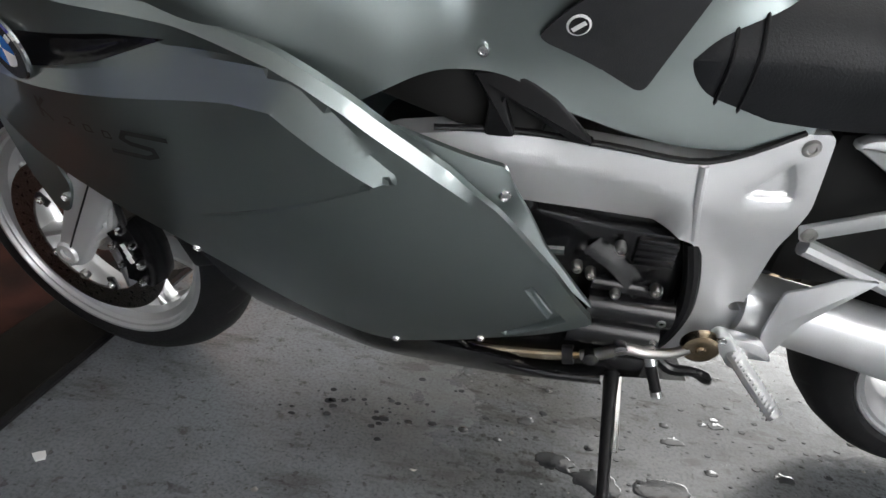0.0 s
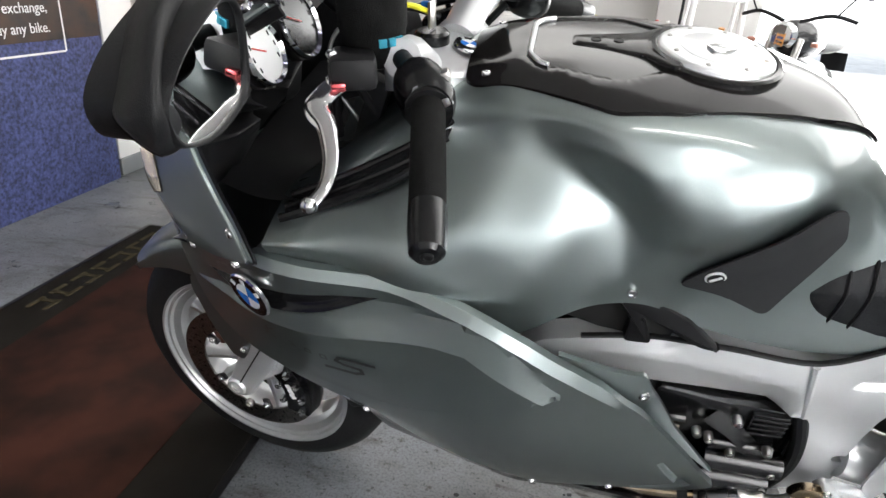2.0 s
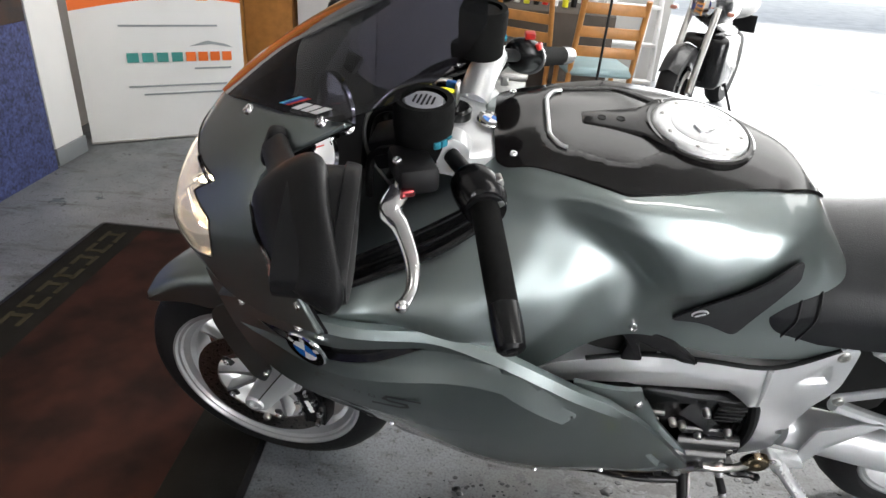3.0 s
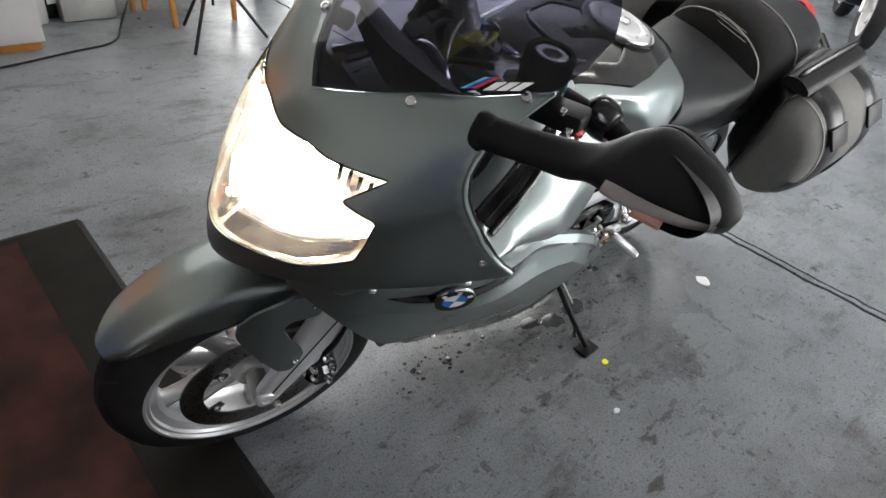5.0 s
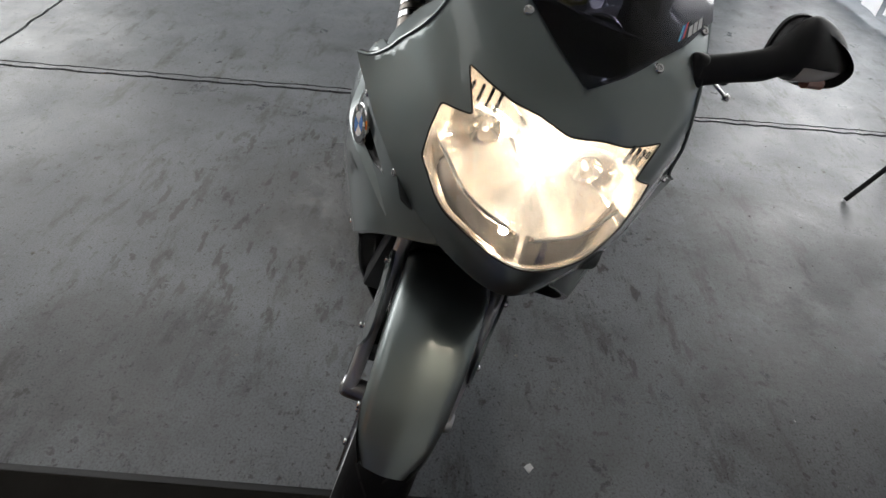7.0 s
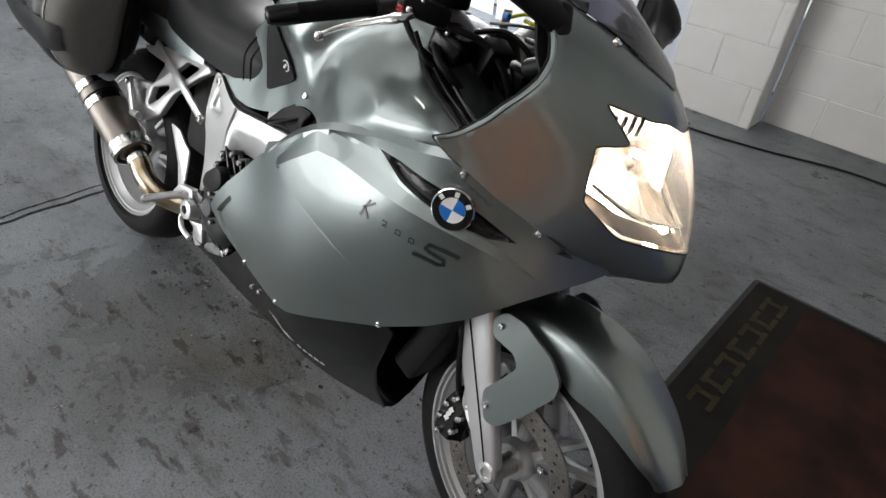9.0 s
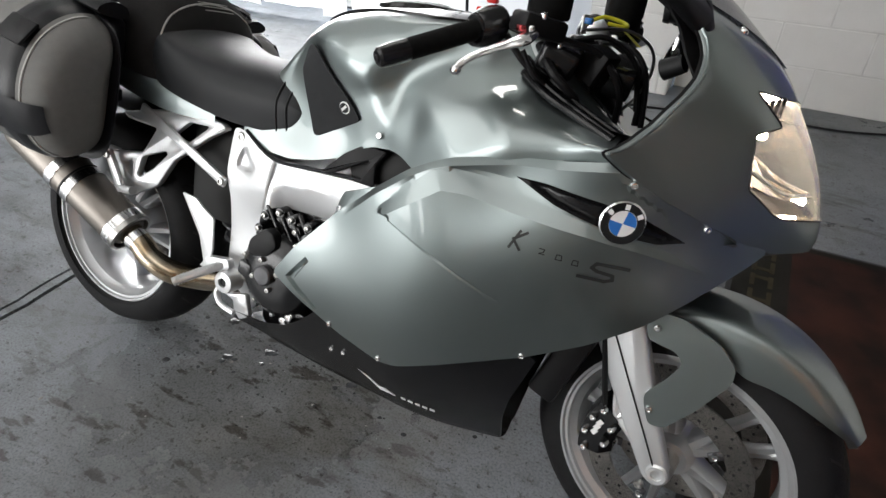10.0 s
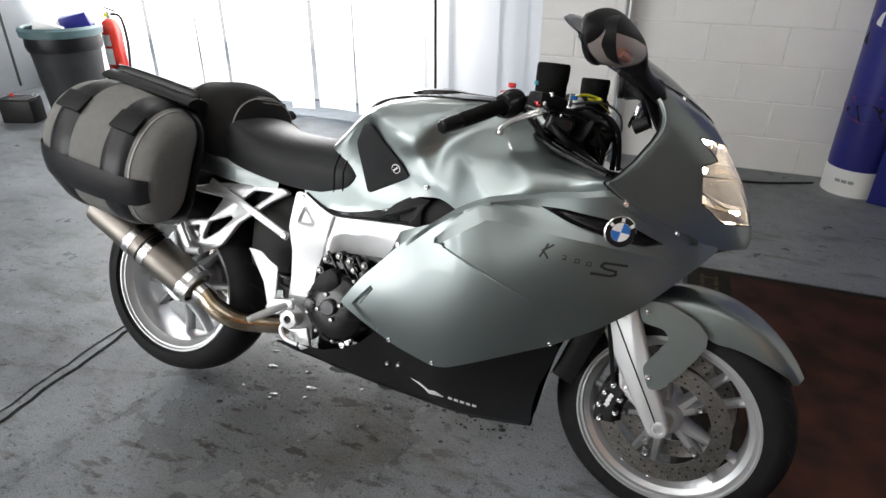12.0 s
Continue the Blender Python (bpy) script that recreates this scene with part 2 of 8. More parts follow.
def inside(poly, x, y):
    p = np.array(poly)
    q = np.roll(p, -1, 0)
    r = np.zeros(len(x), bool)
    for (x0, y0), (x1, y1) in zip(p, q):
        c = (y0 > y) != (y1 > y)
        r ^= c & (x < (x1 - x0) * (y - y0) / (y1 - y0 + 1e-12) + x0)
    return r


def edge_dist(poly, x, y):
    p = np.array(poly)
    q = np.roll(p, -1, 0)
    d = np.full(len(x), 9.0)
    for a, b in zip(p, q):
        e = b - a
        t = np.clip(((x - a[0]) * e[0] + (y - a[1]) * e[1]) / (e @ e + 1e-12), 0, 1)
        d = np.minimum(d, np.hypot(x - a[0] - t * e[0], y - a[1] - t * e[1]))
    return d


def thin_plate(ctrl, stiff=1e-4, fair=False):
    """A smooth height over the plane through rows of (u, v, height); fair: without pinches at the rows."""
    c = np.array(ctrl, float)
    P = c[:, :2]

    def phi(r):
        return r ** 3 if fair else r * r * np.log(r + 1e-9)
    n = len(c)
    A = np.zeros((n + 3, n + 3))
    A[:n, :n] = phi(np.linalg.norm(P[:, None] - P[None], axis=2)) + np.eye(n) * stiff
    A[:n, n], A[:n, n + 1:] = 1, P
    A[n, :n], A[n + 1:, :n] = 1, P.T
    w = np.linalg.solve(A, np.concatenate([c[:, 2], [0, 0, 0]]))

    def f(u, v):
        u, v = np.atleast_1d(u), np.atleast_1d(v)
        r = phi(np.hypot(u[:, None] - P[None, :, 0], v[:, None] - P[None, :, 1]))
        return r @ w[:n] + w[n] + w[n + 1] * u + w[n + 2] * v
    return f


def rounded(poly, r=0.01, n=3):
    """Cut the corners of a polygon by short arcs."""
    P = [Vector(p) for p in poly]
    out = []
    for i, b in enumerate(P):
        a, c = P[i - 1], P[(i + 1) % len(P)]
        d0, d1 = min(r, (a - b).length * 0.45), min(r, (c - b).length * 0.45)
        s, e = b + (a - b).normalized() * d0, b + (c - b).normalized() * d1
        for k in range(n + 1):
            t = k / n
            out.append(tuple(s * (1 - t) ** 2 + b * 2 * t * (1 - t) + e * t * t))
    return out


def resample(poly, step):
    out = []
    for i, a in enumerate(poly):
        b = poly[(i + 1) % len(poly)]
        k = max(1, int(round(math.dist(a, b) / step)))
        out += [(a[0] + (b[0] - a[0]) * j / k, a[1] + (b[1] - a[1]) * j / k) for j in range(k)]
    return out


def sheet(outline, f, axis, thick, step=0.012, holes=(), dents=(), bm=None, lines=()):
    """A shell over a plane: outline and holes in (u, v), height f(u, v) along the axis, thickness towards the inside.
    dents: (polygon, depth, width of its slope); lines: creases that the mesh follows."""
    out = resample(outline, step)
    loops = [out] + [resample(h, step) for h in holes]
    u0, u1 = min(p[0] for p in out), max(p[0] for p in out)
    v0, v1 = min(p[1] for p in out), max(p[1] for p in out)

    def grid(st):
        gu, gv = np.meshgrid(np.arange(u0, u1, st), np.arange(v0, v1, st))
        gu, gv = gu.ravel(), gv.ravel()
        ok = inside(out, gu, gv) & (edge_dist(out, gu, gv) > st * 0.5)
        for h in holes:
            ok &= ~inside(h, gu, gv) & (edge_dist(h, gu, gv) > st * 0.5)
        return gu[ok], gv[ok]
    gu, gv = grid(step)
    rings = [resample(d[0], step * 0.6) for d in dents]
    for (poly, depth, slope), ring in zip(dents, rings):
        far = edge_dist(poly, gu, gv) > slope * 1.15
        gu, gv = gu[far], gv[far]
        fu, fv = grid(max(slope * 0.3, step * 0.35))
        e = edge_dist(poly, fu, fv)
        near = (e <= slope * 1.15) & (e > slope * 0.12) & inside(poly, fu, fv)
        gu, gv = np.concatenate([gu, fu[near]]), np.concatenate([gv, fv[near]])
    for q in lines:
        far = line_dist(q, gu, gv) > step * 0.45
        gu, gv = gu[far], gv[far]
    pts = [Vector(p) for l in loops for p in l] + [Vector(p) for p in zip(gu, gv)]
    edges, k = [], 0
    for l in loops:
        edges += [(k + i, k + (i + 1) % len(l)) for i in range(len(l))]
        k += len(l)
    for l in rings + [resample(q, step * 0.6)[:-max(1, int(round(math.dist(q[-1], q[0]) / (step * 0.6))))] + [q[-1]] for q in lines]:
        k = len(pts)
        pts += [Vector(p) for p in l]
        closed = any(l is r for r in rings)
        edges += [(k + i, k + (i + 1) % len(l)) for i in range(len(l) if closed else len(l) - 1)]
    vs, es, fs, *_ = delaunay_2d_cdt(pts, edges, [], 1, 1e-6)
    U, V = np.array([v[0] for v in vs]), np.array([v[1] for v in vs])
    Hh = f(U, V)
    for poly, depth, slope in dents:
        t = np.clip(edge_dist(poly, U, V) / slope, 0, 1)
        Hh = Hh - depth * np.where(inside(poly, U, V), t * t * (3 - 2 * t), 0)
    cu, cv = np.array([np.mean([U[i] for i in q]) for q in fs]), np.array([np.mean([V[i] for i in q]) for q in fs])
    keep = inside(out, cu, cv)
    for h in holes:
        keep &= ~inside(h, cu, cv)
    fs = [q for q, kq in zip(fs, keep) if kq]

    def at(u, v, h):
        return (h, u, v) if axis == "x" else (u, h, v) if axis == "y" else (u, v, h)
    n = len(vs)
    verts = [at(U[i], V[i], Hh[i]) for i in range(n)] + [at(U[i], V[i], Hh[i] - thick) for i in range(n)]
    faces = [tuple(q) for q in fs] + [tuple(i + n for i in reversed(q)) for q in fs]
    cnt = {}
    for q in fs:
        for i in range(len(q)):
            e = (q[i], q[(i + 1) % len(q)])
            cnt[tuple(sorted(e))] = cnt.get(tuple(sorted(e)), []) + [e]
    for e in cnt.values():
        if len(e) == 1:
            a, b = e[0]
            faces.append((b, a, a + n, b + n))
    bm = bm or bmesh.new()
    mesh_bm(verts, faces, bm)
    loose = [v for v in bm.verts if not v.link_faces]
    bmesh.ops.delete(bm, geom=loose, context="VERTS")
    return bm


def line_dist(line, x, y):
    """Distance to an open line."""
    return np.minimum.reduce([edge_dist([a, b], x, y) for a, b in zip(line, line[1:])])


def plate(outline, axis, h0, h1, holes=(), bevel=0.003, bm=None):
    """A flat plate with holes between two heights along the axis."""
    tmp = sheet(outline, lambda u, v: np.full(len(u), float(max(h0, h1))), axis, abs(h1 - h0), 0.05, holes)
    if bevel:
        bmesh.ops.recalc_face_normals(tmp, faces=tmp.faces)
        bmesh.ops.dissolve_limit(tmp, angle_limit=0.01, verts=tmp.verts, edges=tmp.edges)
        es = [e for e in tmp.edges if len(e.link_faces) == 2 and e.calc_face_angle(0) > 0.6]
        bmesh.ops.bevel(tmp, geom=es, offset=bevel, segments=2, affect="EDGES", profile=0.5)
    return add(bm or bmesh.new(), tmp)


def bolt(p, d, r=0.007, h=0.004, bm=None):
    """A button-head screw at p, facing d."""
    q = Vector(d).normalized().to_track_quat("Y", "Z").to_matrix().to_4x4()
    return revolve([(0, h * 0.5), (r * 0.45, h * 0.5), (r * 0.5, h), (r * 0.8, h * 0.95), (r, h * 0.4), (r, -h)], 14, Matrix.Translation(p) @ q, bm=bm)


def empty(name, label="", category="", group="", m=None):
    ob = new(name)
    if m is not None:
        ob.matrix_basis = m
    return tagged(ob, label, category, group)


def flip(bm, sg):
    if sg < 0:
        bm.transform(Matrix.Diagonal((1, -1, 1, 1)))
    return bm


def flatbar(a, b, w, t, normal=(0, 1, 0), bm=None, bev=.004):
    """A bevelled bar from a to b, w wide and t thick along the normal."""
    a, b, n = Vector(a), Vector(b), Vector(normal).normalized()
    d = (b - a).normalized()
    s = n.cross(d).normalized()
    n = d.cross(s)
    m = Matrix((d, n, s)).transposed().to_4x4()
    m.translation = (a + b) / 2
    tmp = box((0, 0, 0), ((b - a).length, t, w), min(bev, t * .4, w * .4))
    tmp.transform(m)
    return add(bm or bmesh.new(), tmp)

# ---- the room ----


def concrete(name, base, dark, wet=0.22):
    m = bpy.data.materials.new(name)
    m.use_nodes = True
    t = m.node_tree
    b = t.nodes["Principled BSDF"]
    co = t.nodes.new("ShaderNodeTexCoord")

    def noise_tex(scale, detail=8, rough=0.6):
        n = t.nodes.new("ShaderNodeTexNoise")
        n.inputs["Scale"].default_value, n.inputs["Detail"].default_value, n.inputs["Roughness"].default_value = scale, detail, rough
        t.links.new(co.outputs["Object"], n.inputs["Vector"])
        return n.outputs["Fac"]

    def ramp(fac, a, b_, ca, cb):
        r = t.nodes.new("ShaderNodeValToRGB")
        r.color_ramp.elements[0].position, r.color_ramp.elements[1].position = a, b_
        r.color_ramp.elements[0].color, r.color_ramp.elements[1].color = (*ca, 1), (*cb, 1)
        t.links.new(fac, r.inputs["Fac"])
        return r.outputs["Color"]

    def mul(a, b_, k=1.0):
        x = t.nodes.new("ShaderNodeMix")
        x.data_type, x.blend_type = "RGBA", "MULTIPLY"
        x.inputs["Factor"].default_value = k
        t.links.new(a, x.inputs["A"])
        t.links.new(b_, x.inputs["B"])
        return x.outputs["Result"]
    c = ramp(noise_tex(1.3, 10), 0.3, 0.72, dark, base)
    c = mul(c, ramp(noise_tex(7, 10, 0.7), 0.30, 0.5, (0.55, 0.54, 0.52), (1, 1, 1)), 0.6)
    c = mul(c, ramp(noise_tex(42, 3), 0.34, 0.375, (0.30, 0.27, 0.24), (1, 1, 1)), 0.7)
    c = mul(c, ramp(noise_tex(160, 3), 0.30, 0.55, (0.45, 0.44, 0.43), (1, 1, 1)), 0.8)
    c = mul(c, ramp(noise_tex(13, 6, 0.65), 0.33, 0.38, (0.30, 0.27, 0.23), (1, 1, 1)), 0.85)
    st = t.nodes.new("ShaderNodeMapping")
    st.inputs["Scale"].default_value, st.inputs["Rotation"].default_value = (0.45, 1.6, 1), (0, 0, 0.5)
    t.links.new(co.outputs["Object"], st.inputs["Vector"])
    ns = t.nodes.new("ShaderNodeTexNoise")
    ns.inputs["Scale"].default_value, ns.inputs["Detail"].default_value, ns.inputs["Roughness"].default_value = 5, 10, 0.72
    t.links.new(st.outputs["Vector"], ns.inputs["Vector"])
    c = mul(c, ramp(ns.outputs["Fac"], 0.36, 0.45, (0.34, 0.31, 0.27), (1, 1, 1)), 0.75)
    c = mul(c, ramp(noise_tex(75, 2), 0.31, 0.335, (0.2, 0.19, 0.18), (1, 1, 1)), 0.8)
    c = mul(c, ramp(noise_tex(2.7, 12, 0.75), 0.36, 0.44, (0.30, 0.29, 0.28), (1, 1, 1)), 0.55)
    # stains near the machine; both spots past y = 1.2 paint in dimmer light
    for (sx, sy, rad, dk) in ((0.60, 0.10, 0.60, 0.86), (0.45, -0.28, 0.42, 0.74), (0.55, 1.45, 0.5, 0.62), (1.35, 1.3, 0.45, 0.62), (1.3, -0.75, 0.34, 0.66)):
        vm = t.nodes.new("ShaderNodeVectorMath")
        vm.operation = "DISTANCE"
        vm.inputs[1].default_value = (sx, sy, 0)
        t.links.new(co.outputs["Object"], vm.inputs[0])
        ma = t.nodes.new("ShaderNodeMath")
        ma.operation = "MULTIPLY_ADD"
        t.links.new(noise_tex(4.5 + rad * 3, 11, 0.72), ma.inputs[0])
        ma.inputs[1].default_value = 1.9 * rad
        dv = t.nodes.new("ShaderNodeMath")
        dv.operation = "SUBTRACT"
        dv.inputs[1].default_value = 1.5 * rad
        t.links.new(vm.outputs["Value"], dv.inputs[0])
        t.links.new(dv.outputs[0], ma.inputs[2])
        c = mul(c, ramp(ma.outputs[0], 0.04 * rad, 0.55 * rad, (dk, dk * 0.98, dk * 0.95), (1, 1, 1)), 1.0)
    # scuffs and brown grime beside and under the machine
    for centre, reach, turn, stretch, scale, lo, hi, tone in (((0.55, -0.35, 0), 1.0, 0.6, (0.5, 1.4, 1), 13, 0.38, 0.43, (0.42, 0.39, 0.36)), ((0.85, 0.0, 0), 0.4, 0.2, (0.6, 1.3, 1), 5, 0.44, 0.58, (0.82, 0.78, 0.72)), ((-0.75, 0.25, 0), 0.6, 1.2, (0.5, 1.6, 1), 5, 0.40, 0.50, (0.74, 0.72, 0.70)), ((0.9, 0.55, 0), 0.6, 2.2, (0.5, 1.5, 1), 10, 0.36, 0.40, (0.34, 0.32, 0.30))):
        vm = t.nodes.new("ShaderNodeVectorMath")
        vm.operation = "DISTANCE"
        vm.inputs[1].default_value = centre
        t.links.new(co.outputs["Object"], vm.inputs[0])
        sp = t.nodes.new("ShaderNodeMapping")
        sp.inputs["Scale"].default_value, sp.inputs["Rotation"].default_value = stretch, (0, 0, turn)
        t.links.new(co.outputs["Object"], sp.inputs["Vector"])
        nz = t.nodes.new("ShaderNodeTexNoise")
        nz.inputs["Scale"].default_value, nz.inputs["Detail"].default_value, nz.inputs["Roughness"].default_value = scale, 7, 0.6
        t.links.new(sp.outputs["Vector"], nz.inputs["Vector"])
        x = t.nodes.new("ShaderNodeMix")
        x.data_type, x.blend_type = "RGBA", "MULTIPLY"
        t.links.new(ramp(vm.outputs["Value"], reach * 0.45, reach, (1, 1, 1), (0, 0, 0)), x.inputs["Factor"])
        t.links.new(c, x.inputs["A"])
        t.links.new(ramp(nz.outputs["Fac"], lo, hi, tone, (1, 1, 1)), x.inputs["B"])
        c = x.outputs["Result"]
    light = t.nodes.new("ShaderNodeMix")
    light.data_type, light.blend_type = "RGBA", "MIX"
    light.inputs["B"].default_value = (0.55, 0.56, 0.55, 1)
    t.links.new(ramp(noise_tex(23, 5, 0.7), 0.70, 0.73, (0, 0, 0), (1, 1, 1)), light.inputs["Factor"])
    t.links.new(c, light.inputs["A"])
    rough_out = ramp(noise_tex(2.1, 10, 0.75), 0.36, 0.62, (wet, wet, wet), (0.52, 0.52, 0.52))
    pud = ramp(noise_tex(5.5, 9, 0.62), 0.675, 0.70, (0, 0, 0), (1, 1, 1))
    damp = t.nodes.new("ShaderNodeMix")
    damp.data_type, damp.blend_type = "RGBA", "MULTIPLY"
    damp.inputs["B"].default_value = (0.78, 0.76, 0.73, 1)
    t.links.new(pud, damp.inputs["Factor"])
    t.links.new(light.outputs["Result"], damp.inputs["A"])
    t.links.new(damp.outputs["Result"], b.inputs["Base Color"])
    gloss = t.nodes.new("ShaderNodeMix")
    gloss.data_type = "RGBA"
    gloss.inputs["B"].default_value = (0.06, 0.06, 0.06, 1)
    t.links.new(pud, gloss.inputs["Factor"])
    # a damp film spreads from under the machine
    vm = t.nodes.new("ShaderNodeVectorMath")
    vm.operation = "DISTANCE"
    vm.inputs[1].default_value = (0.42, 0.10, 0)
    t.links.new(co.outputs["Object"], vm.inputs[0])
    ma = t.nodes.new("ShaderNodeMath")
    ma.operation = "MULTIPLY_ADD"
    ma.inputs[1].default_value = 0.9
    t.links.new(noise_tex(6, 8, 0.65), ma.inputs[0])
    t.links.new(vm.outputs["Value"], ma.inputs[2])
    film = t.nodes.new("ShaderNodeMix")
    film.data_type = "RGBA"
    film.inputs["A"].default_value = (0.10, 0.10, 0.10, 1)
    t.links.new(ramp(ma.outputs[0], 0.85, 1.15, (0, 0, 0), (1, 1, 1)), film.inputs["Factor"])
    t.links.new(rough_out, film.inputs["B"])
    t.links.new(film.outputs["Result"], gloss.inputs["A"])
    t.links.new(gloss.outputs["Result"], b.inputs["Roughness"])
    bp = t.nodes.new("ShaderNodeBump")
    bp.inputs["Strength"].default_value, bp.inputs["Distance"].default_value = 0.3, 0.004
    t.links.new(noise_tex(30, 9, 0.65), bp.inputs["Height"])
    t.links.new(bp.outputs["Normal"], b.inputs["Normal"])
    return m


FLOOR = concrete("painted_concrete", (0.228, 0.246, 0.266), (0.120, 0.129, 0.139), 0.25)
GROOVE = plain("dirty_joint", (0.02, 0.019, 0.017), 0.9)
BLOCK = material("white_painted_block", (0.82, 0.815, 0.80), 0.55, 0, 0.06, 5, 0.5, 90)
MORTAR = material("painted_mortar", (0.79, 0.785, 0.77), 0.7, 0, 0.15, 12, 0.5, 120)
PLASTER = material("off_white_wall_paint", (0.62, 0.61, 0.59), 0.6, 0, 0.1, 2, 0.3, 60)
GREYWALL = material("grey_door_paint", (0.20, 0.215, 0.23), 0.4, 0, 0.12, 3, 0.2, 80)
CEIL = material("ceiling_board", (0.56, 0.56, 0.55), 0.8, 0, 0.1, 2)
TARMAC = material("yard_concrete", (0.55, 0.55, 0.53), 0.8, 0, 0.25, 3, 0.5, 60)
MATRED = material("worn_red_carpet", (0.046, 0.019, 0.015), 0.95, 0, 0.3, 6, 0.8, 500, second=(0.014, 0.010, 0.009), spec=0.05)
MATDARK = material("dark_carpet_border", (0.019, 0.0175, 0.0155), 0.95, 0, 0.3, 8, 0.8, 500, spec=0.05)
MATOLIVE = material("dull_olive_pile", (0.055, 0.049, 0.030), 0.95, 0, 0.35, 14, 0.8, 500, spec=0.05)
BLUEPOSTER = material("blue_speckled_print", (0.075, 0.098, 0.26), 0.6, 0, 0.3, 75, 0.2, 300, second=(0.012, 0.014, 0.05))
NIGHTPRINT = material("dark_night_print", (0.012, 0.011, 0.012), 0.4, 0, 0.4, 9, second=(0.05, 0.022, 0.01))
ORANGE = plain("orange_print", (0.85, 0.17, 0.02), 0.5)
ORANGE_LIGHT = plain("light_orange_print", (0.95, 0.38, 0.03), 0.5)
PAPER = material("white_banner_print", (0.85, 0.86, 0.85), 0.5, 0, 0.04, 4)
TEAL = plain("teal_print", (0.05, 0.30, 0.27), 0.5)
GREYINK = plain("grey_print", (0.30, 0.34, 0.35), 0.5)
WHITEINK = plain("white_print", (0.75, 0.75, 0.75), 0.5)
WOOD = material("varnished_pine", (0.50, 0.22, 0.055), 0.35, 0, 0.25, 18, 0.2, 120)
CABINET = material("white_cabinet_board", (0.55, 0.54, 0.53), 0.45, 0, 0.06, 6)
CLOTH = material("brown_table_cloth", (0.085, 0.07, 0.058), 0.9, 0, 0.25, 7, 0.5, 200)
SEATBLUE = material("pale_blue_vinyl", (0.30, 0.42, 0.44), 0.5, 0, 0.1, 10)
BINGREY = material("scuffed_bin_plastic", (0.019, 0.021, 0.023), 0.5, 0, 0.5, 9, 0.4, 60)
BINTEAL = material("teal_bin_rim", (0.06, 0.11, 0.12), 0.45, 0, 0.15, 10)
EXTRED = plain("extinguisher_red", (0.62, 0.035, 0.02), 0.25, coat=0.6)
CYLBLUE = material("blue_display_print", (0.018, 0.022, 0.21), 0.35, 0, 0.2, 3)
SILVERCASE = material("silver_case_aluminium", (0.55, 0.55, 0.53), 0.4, 0.6, 0.15, 10, 0.2, 90)


def translucent(name, color, k):
    m = bpy.data.materials.new(name)
    m.use_nodes = True
    t = m.node_tree
    t.nodes.remove(t.nodes["Principled BSDF"])
    d, tr, mx = (t.nodes.new(q) for q in ("ShaderNodeBsdfDiffuse", "ShaderNodeBsdfTranslucent", "ShaderNodeMixShader"))
    d.inputs["Color"].default_value = tr.inputs["Color"].default_value = (*color, 1)
    mx.inputs["Fac"].default_value = k
    t.links.new(d.outputs[0], mx.inputs[1])
    t.links.new(tr.outputs[0], mx.inputs[2])
    t.links.new(mx.outputs[0], t.nodes["Material Output"].inputs["Surface"])
    return m


BLIND = translucent("white_blind_fabric", (0.86, 0.86, 0.87), 0.55)


def structure(ob, label, category):
    return tagged(ob, label, category, kind="structure")


def jag(a, b, n, amp, rng):
    a, b = Vector(a), Vector(b)
    s = Vector((-(b - a).y, (b - a).x)).normalized()
    return [tuple(a.lerp(b, k / n) + s * rng.uniform(-amp, amp) * (0 < k < n)) for k in range(n + 1)]


def build_floor():
    rng = random.Random(4)
    base = part("ground", mesh_bm([(-60, -60, -0.03), (60, -60, -0.03), (60, 60, -0.03), (-60, 60, -0.03)], [(0, 1, 2, 3)]), TARMAC)
    structure(base, "pale sunlit concrete yard round the workshop, under its floor", "ground")
    sub = part("floor_joint_bed", box((-1.5, -1.1, -0.02), (10.2, 9.6, 0.016)), GROOVE)
    structure(sub, "dark dirt in the joints between the concrete slabs", "floor joint")
    g = 0.009
    j1 = jag((-0.24, -5.9), (-0.49, 3.6), 210, 0.007, rng)
    j2 = jag((-6.6, -2.42), (-0.34, -2.1), 130, 0.006, rng)
    front = [(x + g, y) for x, y in j1] + [(3.6, 3.6), (3.6, -5.9)]
    k = min(range(len(j1)), key=lambda i: abs(j1[i][1] + 2.1))
    back = [(x - g, y) for x, y in j1[k + 1:]] + [(-6.6, 3.6)] + [(x, y + g) for x, y in j2[:-1]]
    side = [(x - g, y) for x, y in j1[:k]] + [(x, y - g) for x, y in reversed(j2[:-1])] + [(-6.6, -5.9)]
    strip = [(x - 0.009, y) for x, y in j1[k + 1:]]
    inner = jag((-0.24 - 0.042, -5.9), (-0.49 - 0.036, 3.6), 210, 0.006, rng)
    strip += [p for p in reversed(inner) if p[1] > strip[0][1]]
    back = [(x - 0.011, y) for x, y in inner if y > strip[0][1]] + [(-6.6, 3.6)] + [(x, y + g) for x, y in j2[:-1]]
    for poly in (front, back, side, strip):
        bm = bmesh.new()
        f = bm.faces.new([bm.verts.new((x, y, 0)) for x, y in poly])
        r = bmesh.ops.extrude_face_region(bm, geom=[f])
        for v in r["geom"]:
            if isinstance(v, bmesh.types.BMVert):
                v.co.z = -0.0115
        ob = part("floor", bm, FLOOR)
        structure(ob, "worn grey painted concrete floor with stains, chips and painted-in dimming", "floor")


